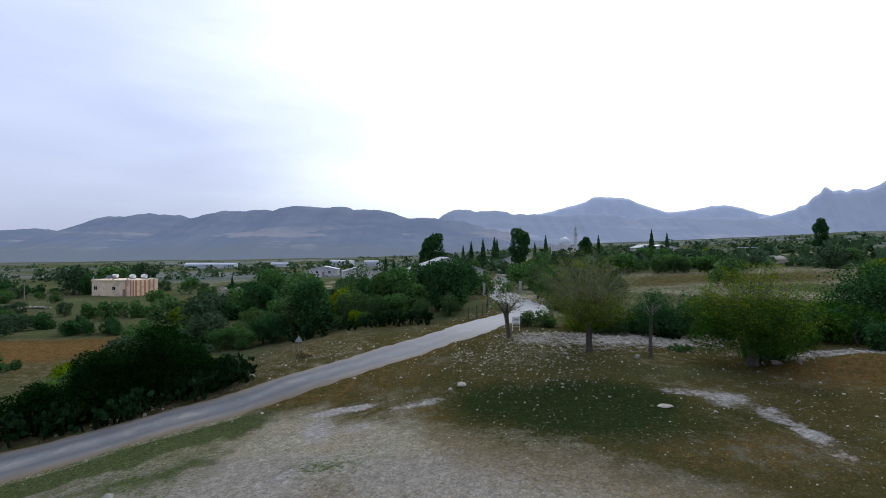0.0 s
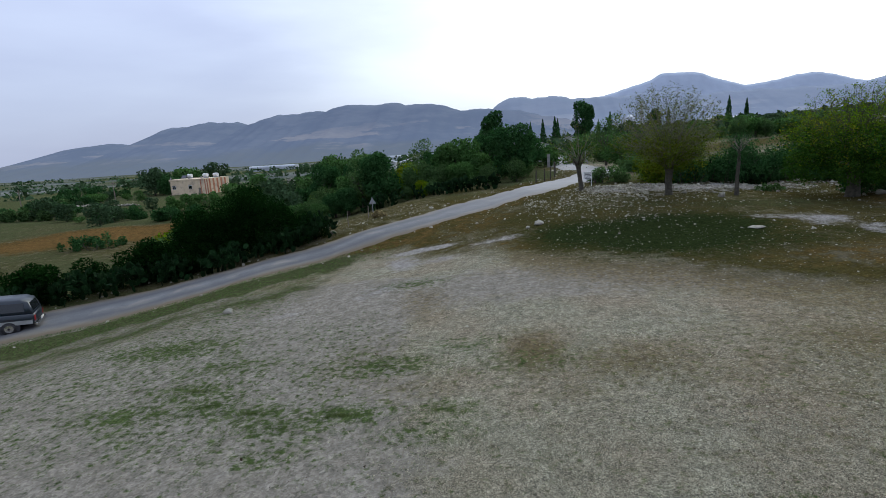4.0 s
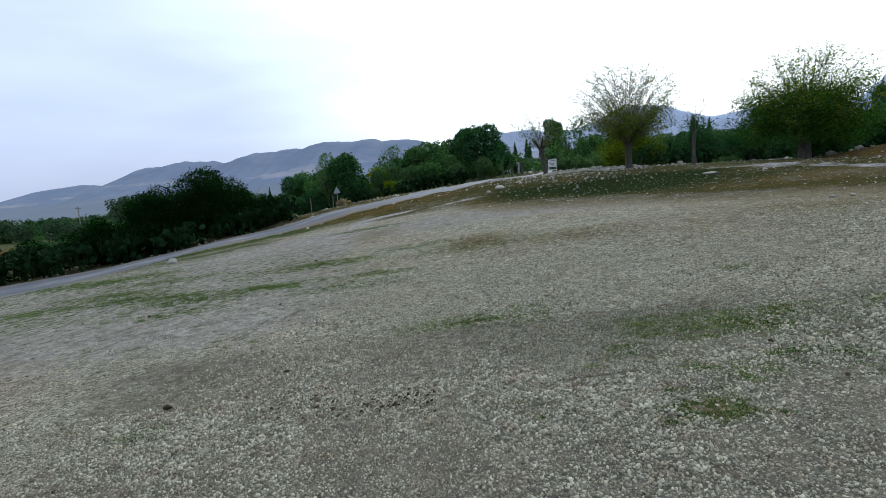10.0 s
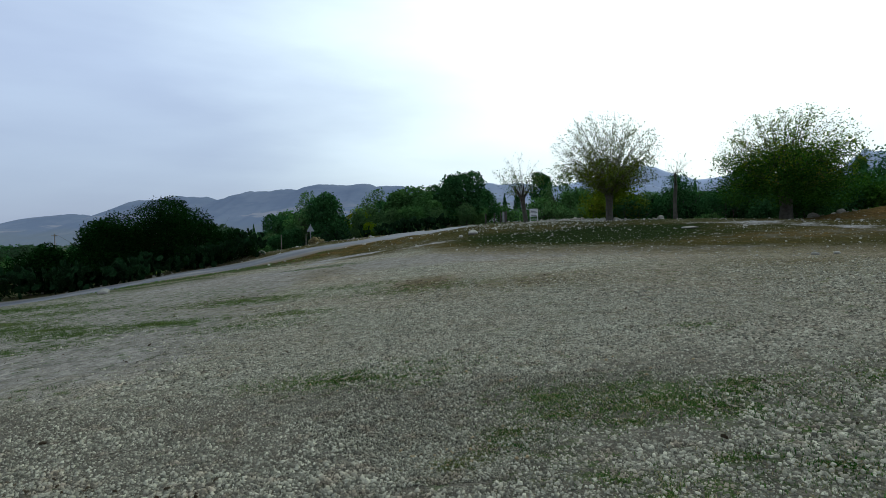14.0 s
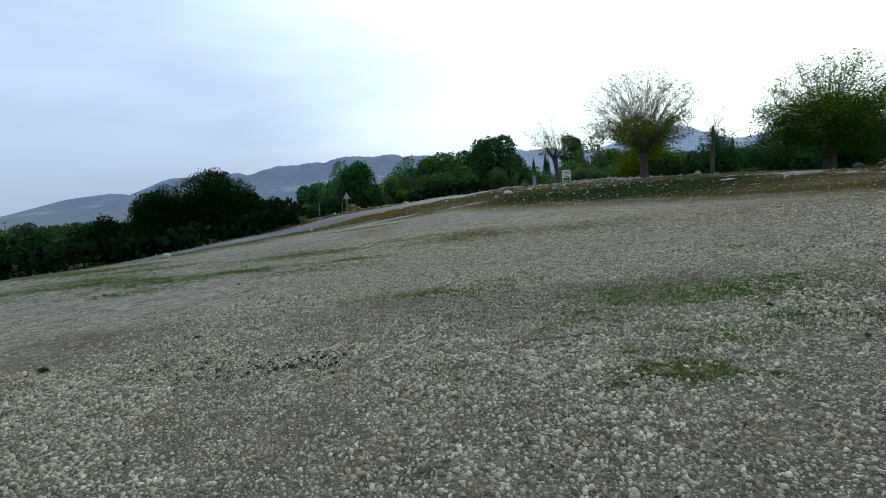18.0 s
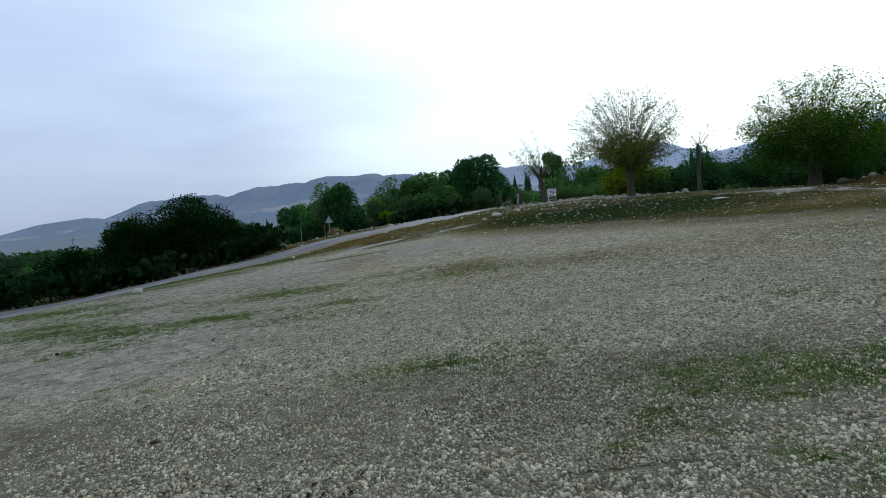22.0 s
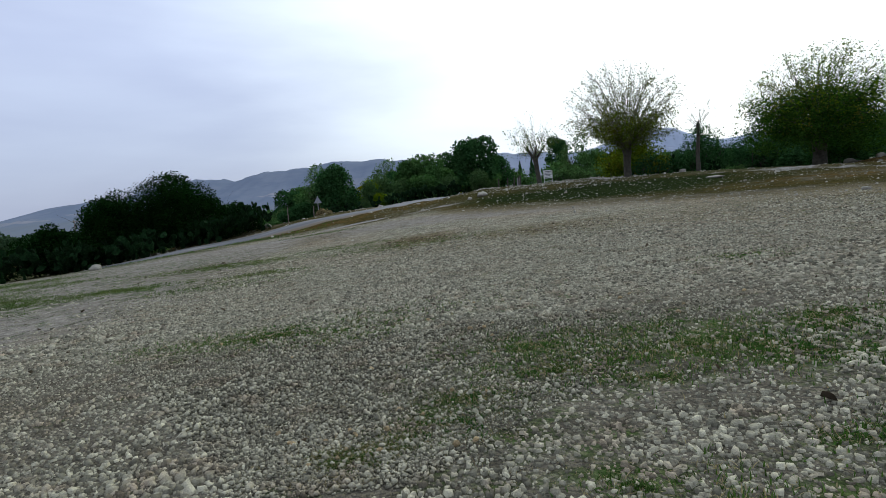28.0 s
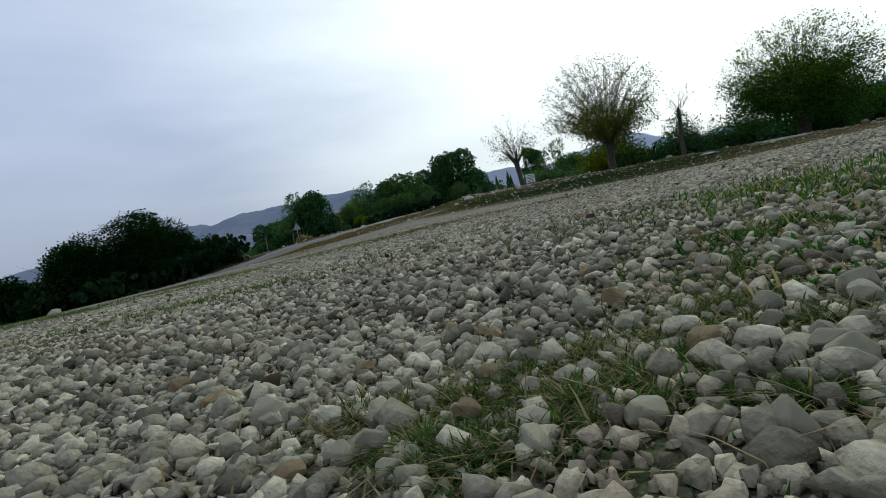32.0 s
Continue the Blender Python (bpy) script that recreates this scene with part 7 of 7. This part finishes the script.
blades("grass", fxs, fys, 0.032, 0.007, weed_grey, "green weeds on the trodden earth")
tx, ty, dx_, dy_ = [], [], [], []
for cx, cy, rx, ry, n, dry in ((0.50, 3.94, 0.04, 0.03, 900, 0.5), (0.545, 3.885, 0.035, 0.02, 800, 0.25), (0.565, 3.86, 0.035, 0.02, 700, 0.25), (0.60, 3.95, 0.04, 0.03, 900, 0.35), (0.565, 3.93, 0.035, 0.03, 800, 0.45), (0.62, 3.90, 0.05, 0.03, 1100, 0.2), (0.66, 3.885, 0.03, 0.02, 200, 0.3), (0.70, 3.85, 0.03, 0.02, 400, 0.2), (0.64, 3.96, 0.05, 0.03, 700, 0.5), (0.68, 3.92, 0.06, 0.03, 900, 0.3), (0.76, 3.93, 0.06, 0.04, 700, 0.3), (0.74, 4.0, 0.07, 0.05, 1100, 0.35), (0.80, 4.1, 0.10, 0.07, 1500, 0.35), (0.95, 4.3, 0.18, 0.12, 2000, 0.4), (0.70, 3.96, 0.05, 0.03, 600, 0.4), (0.60, 3.87, 0.04, 0.02, 500, 0.15), (0.58, 3.98, 0.04, 0.03, 200, 0.8), (0.31, 3.90, 0.02, 0.015, 120, 0.7)):
    n = int(1.05 * n)
    a, r = rng.uniform(0, 6.283, n), np.abs(rng.normal(0, 0.6, n))
    x, y = cx + rx * r * np.cos(a), cy + ry * r * np.sin(a)
    d = rng.uniform(size=n) < dry + 0.12
    tx.append(x[~d]); ty.append(y[~d]); dx_.append(x[d]); dy_.append(y[d])
blades("grass", np.concatenate(tx), np.concatenate(ty), 0.0165, 0.0014, blade_green, "matted green grass tufts among stones", 1.9)
blades("dry_grass", np.concatenate(dx_), np.concatenate(dy_), 0.0170, 0.0012, blade_straw, "matted straw-coloured grass among stones", 2.4)
# stronger tufts of weed
tx, ty = [], []
for cx, cy, rx, ry, n in ((1.10, 3.01, 0.25, 0.13, 6400), (1.2, 2.9, 0.18, 0.09, 3600), (0.86, 2.86, 0.10, 0.05, 500), (1.5, 2.85, 0.12, 0.05, 350), (0.08, 3.1, 0.12, 0.04, 260), (0.06, 2.93, 0.04, 0.03, 160), (1.9, 4.65, 0.5, 0.24, 4800), (1.3, 4.5, 0.28, 0.16, 1700), (2.3, 4.45, 0.35, 0.18, 2000), (1.85, 4.98, 0.3, 0.12, 700), (1.39, 4.61, 0.2, 0.12, 600), (1.66, 4.32, 0.2, 0.1, 500), (0.92, 4.06, 0.18, 0.12, 600), (2.66, 4.9, 0.35, 0.14, 900), (3.54, 4.82, 0.45, 0.2, 1500), (2.42, 3.67, 0.22, 0.12, 700), (1.41, 3.65, 0.16, 0.08, 400), (2.05, 3.81, 0.2, 0.1, 500), (-0.4, 5.7, 0.8, 0.24, 5200), (0.2, 5.4, 0.35, 0.12, 900), (1.25, 4.85, 0.35, 0.2, 1500), (2.6, 4.7, 0.4, 0.2, 1500), (1.0, 4.3, 0.2, 0.12, 900), (3.15, 6.75, 0.3, 0.14, 500), (-3.1, 3.5, 0.25, 0.12, 500), (1.0, 3.3, 0.2, 0.06, 300), (1.6, 3.5, 0.2, 0.1, 350)):
    n = int(2.0 * n)
    a, r = rng.uniform(0, 6.283, n), np.abs(rng.normal(0, 0.62, n))
    x, y = cx + rx * r * np.cos(a), cy + ry * r * np.sin(a)
    k = wav(x, y, 0.16, cx) + 0.8 * wav(x, y, 0.07, cy) > 0.0
    tx.append(x[k]); ty.append(y[k])
tx, ty = np.concatenate(tx), np.concatenate(ty)
blades("weeds", tx, ty, 0.017, 0.0048, weed_leaf, "low green weeds in patches on the gravel", 1.4)
k = rng.uniform(size=len(tx)) < 0.3
blades("dry_grass", tx[k] + rng.normal(0, 0.03, k.sum()), ty[k] + rng.normal(0, 0.03, k.sum()), 0.024, 0.0026, blade_straw, "dry straw among the weeds on the gravel", 2.0)
tx, ty = [], []
for cx, cy, rx, ry, n in ((-4.75, 9.9, 0.6, 0.2, 1100), (-6.1, 9.5, 0.7, 0.2, 700), (-4.3, 12.4, 0.9, 0.3, 700), (-2.4, 9.95, 0.6, 0.2, 500), (-9.2, 11.6, 1.2, 0.35, 900), (-8.4, 10.7, 1.0, 0.3, 700), (-12.0, 14.8, 1.8, 0.5, 900), (-7.0, 10.2, 1.0, 0.25, 700)):
    a, r = rng.uniform(0, 6.283, n), np.abs(rng.normal(0, 0.62, n))
    x, y = cx + rx * r * np.cos(a), cy + ry * r * np.sin(a)
    k = wav(x, y, 0.5, cx) + 0.6 * wav(x, y, 0.2, cy) > -0.2
    tx.append(x[k]); ty.append(y[k])
blades("weeds", np.concatenate(tx), np.concatenate(ty), 0.04, 0.010, weed_grey, "low green weeds in patches on trodden earth", 1.3)
# dry stalks lying about, and dark scraps of leaf and dung
n = 650
d = 0.1 + 1.3 * rng.uniform(size=n) ** 1.4
x, y = LX + rng.uniform(-0.55, 0.8, n) * (d + 0.1), LY + d
blades("straw", x, y, 0.028, 0.0015, blade_straw, "dry stalks lying on the gravel", 3.0)
litter_mat = leafy("leaf_litter", (0.040, 0.031, 0.020), (0.075, 0.058, 0.036), island=0.4)
n = 460
x, y = rng.uniform(-6, 7, n), rng.uniform(1.5, 13, n)
for cx, cy, rx, ry, m in ((-0.55, 3.6, 0.75, 0.22, 260), (0.1, 3.1, 0.28, 0.13, 110), (-1.8, 3.7, 0.6, 0.3, 90), (0.9, 3.9, 0.4, 0.2, 90), (-3.9, 17.5, 0.8, 1.6, 130), (-0.3, 12.6, 0.8, 0.9, 200), (2.0, 11.3, 1.2, 0.5, 160), (-4.6, 12.6, 0.8, 1.0, 120)):
    x, y = np.concatenate([x, cx + rx * rng.normal(0, 0.6, m)]), np.concatenate([y, cy + ry * rng.normal(0, 0.6, m)])
k = np.hypot(x - LX, y - LY) > 1.3
x, y = x[k], y[k]
S = 0.018 * np.exp(rng.normal(0, 0.45, k.sum()))
V, F = scatter_stones(np.stack([x, y, height(x, y) + 0.018], 1), S, 0, rng, 6, (0.3, 0.6))
tagged(link_mesh("leaf_litter", V, F, litter_mat), "dark scraps of dead leaf and dung on the gravel", "litter", kind="stuff")
for x, y, s in ((-3.2, 4.0, 0.09), (0.406, 4.047, 0.032), (-2.3, 4.6, 0.05), (-6.3, 8.4, 0.08)):
    V, F = lump(3, rng, 3)
    ob = link_mesh("dung", V * np.array([s * 0.6, s * 0.4, s * 0.3]), F, litter_mat)
    ob.matrix_basis = pose(x, y, ground(x, y) + s * 0.2, 0, 0, rng.uniform(0, 360))
    tagged(ob, "small dark clod lying on the gravel", "clod")
n = 26000
t = rng.integers(80, len(road_line) - 120, n)
off = -2.5 - 3.2 * rng.uniform(0, 1, n) ** 1.4
d = road_line[np.minimum(t + 1, len(road_line) - 1)] - road_line[t]
d /= np.linalg.norm(d, axis=1)[:, None]
along = rng.uniform(-0.4, 0.4, n)
x, y = road_line[t, 0] - d[:, 1] * off + d[:, 0] * along, road_line[t, 1] + d[:, 0] * off + d[:, 1] * along
k = (x < -7) & (y > 8) & (wav(x, y, 2.1, 0.5) + 0.7 * wav(x, y, 0.8, 1.5) > -0.35)
blades("grass", x[k], y[k], 0.07, 0.022, blade_green, "grass along the edge of the road")
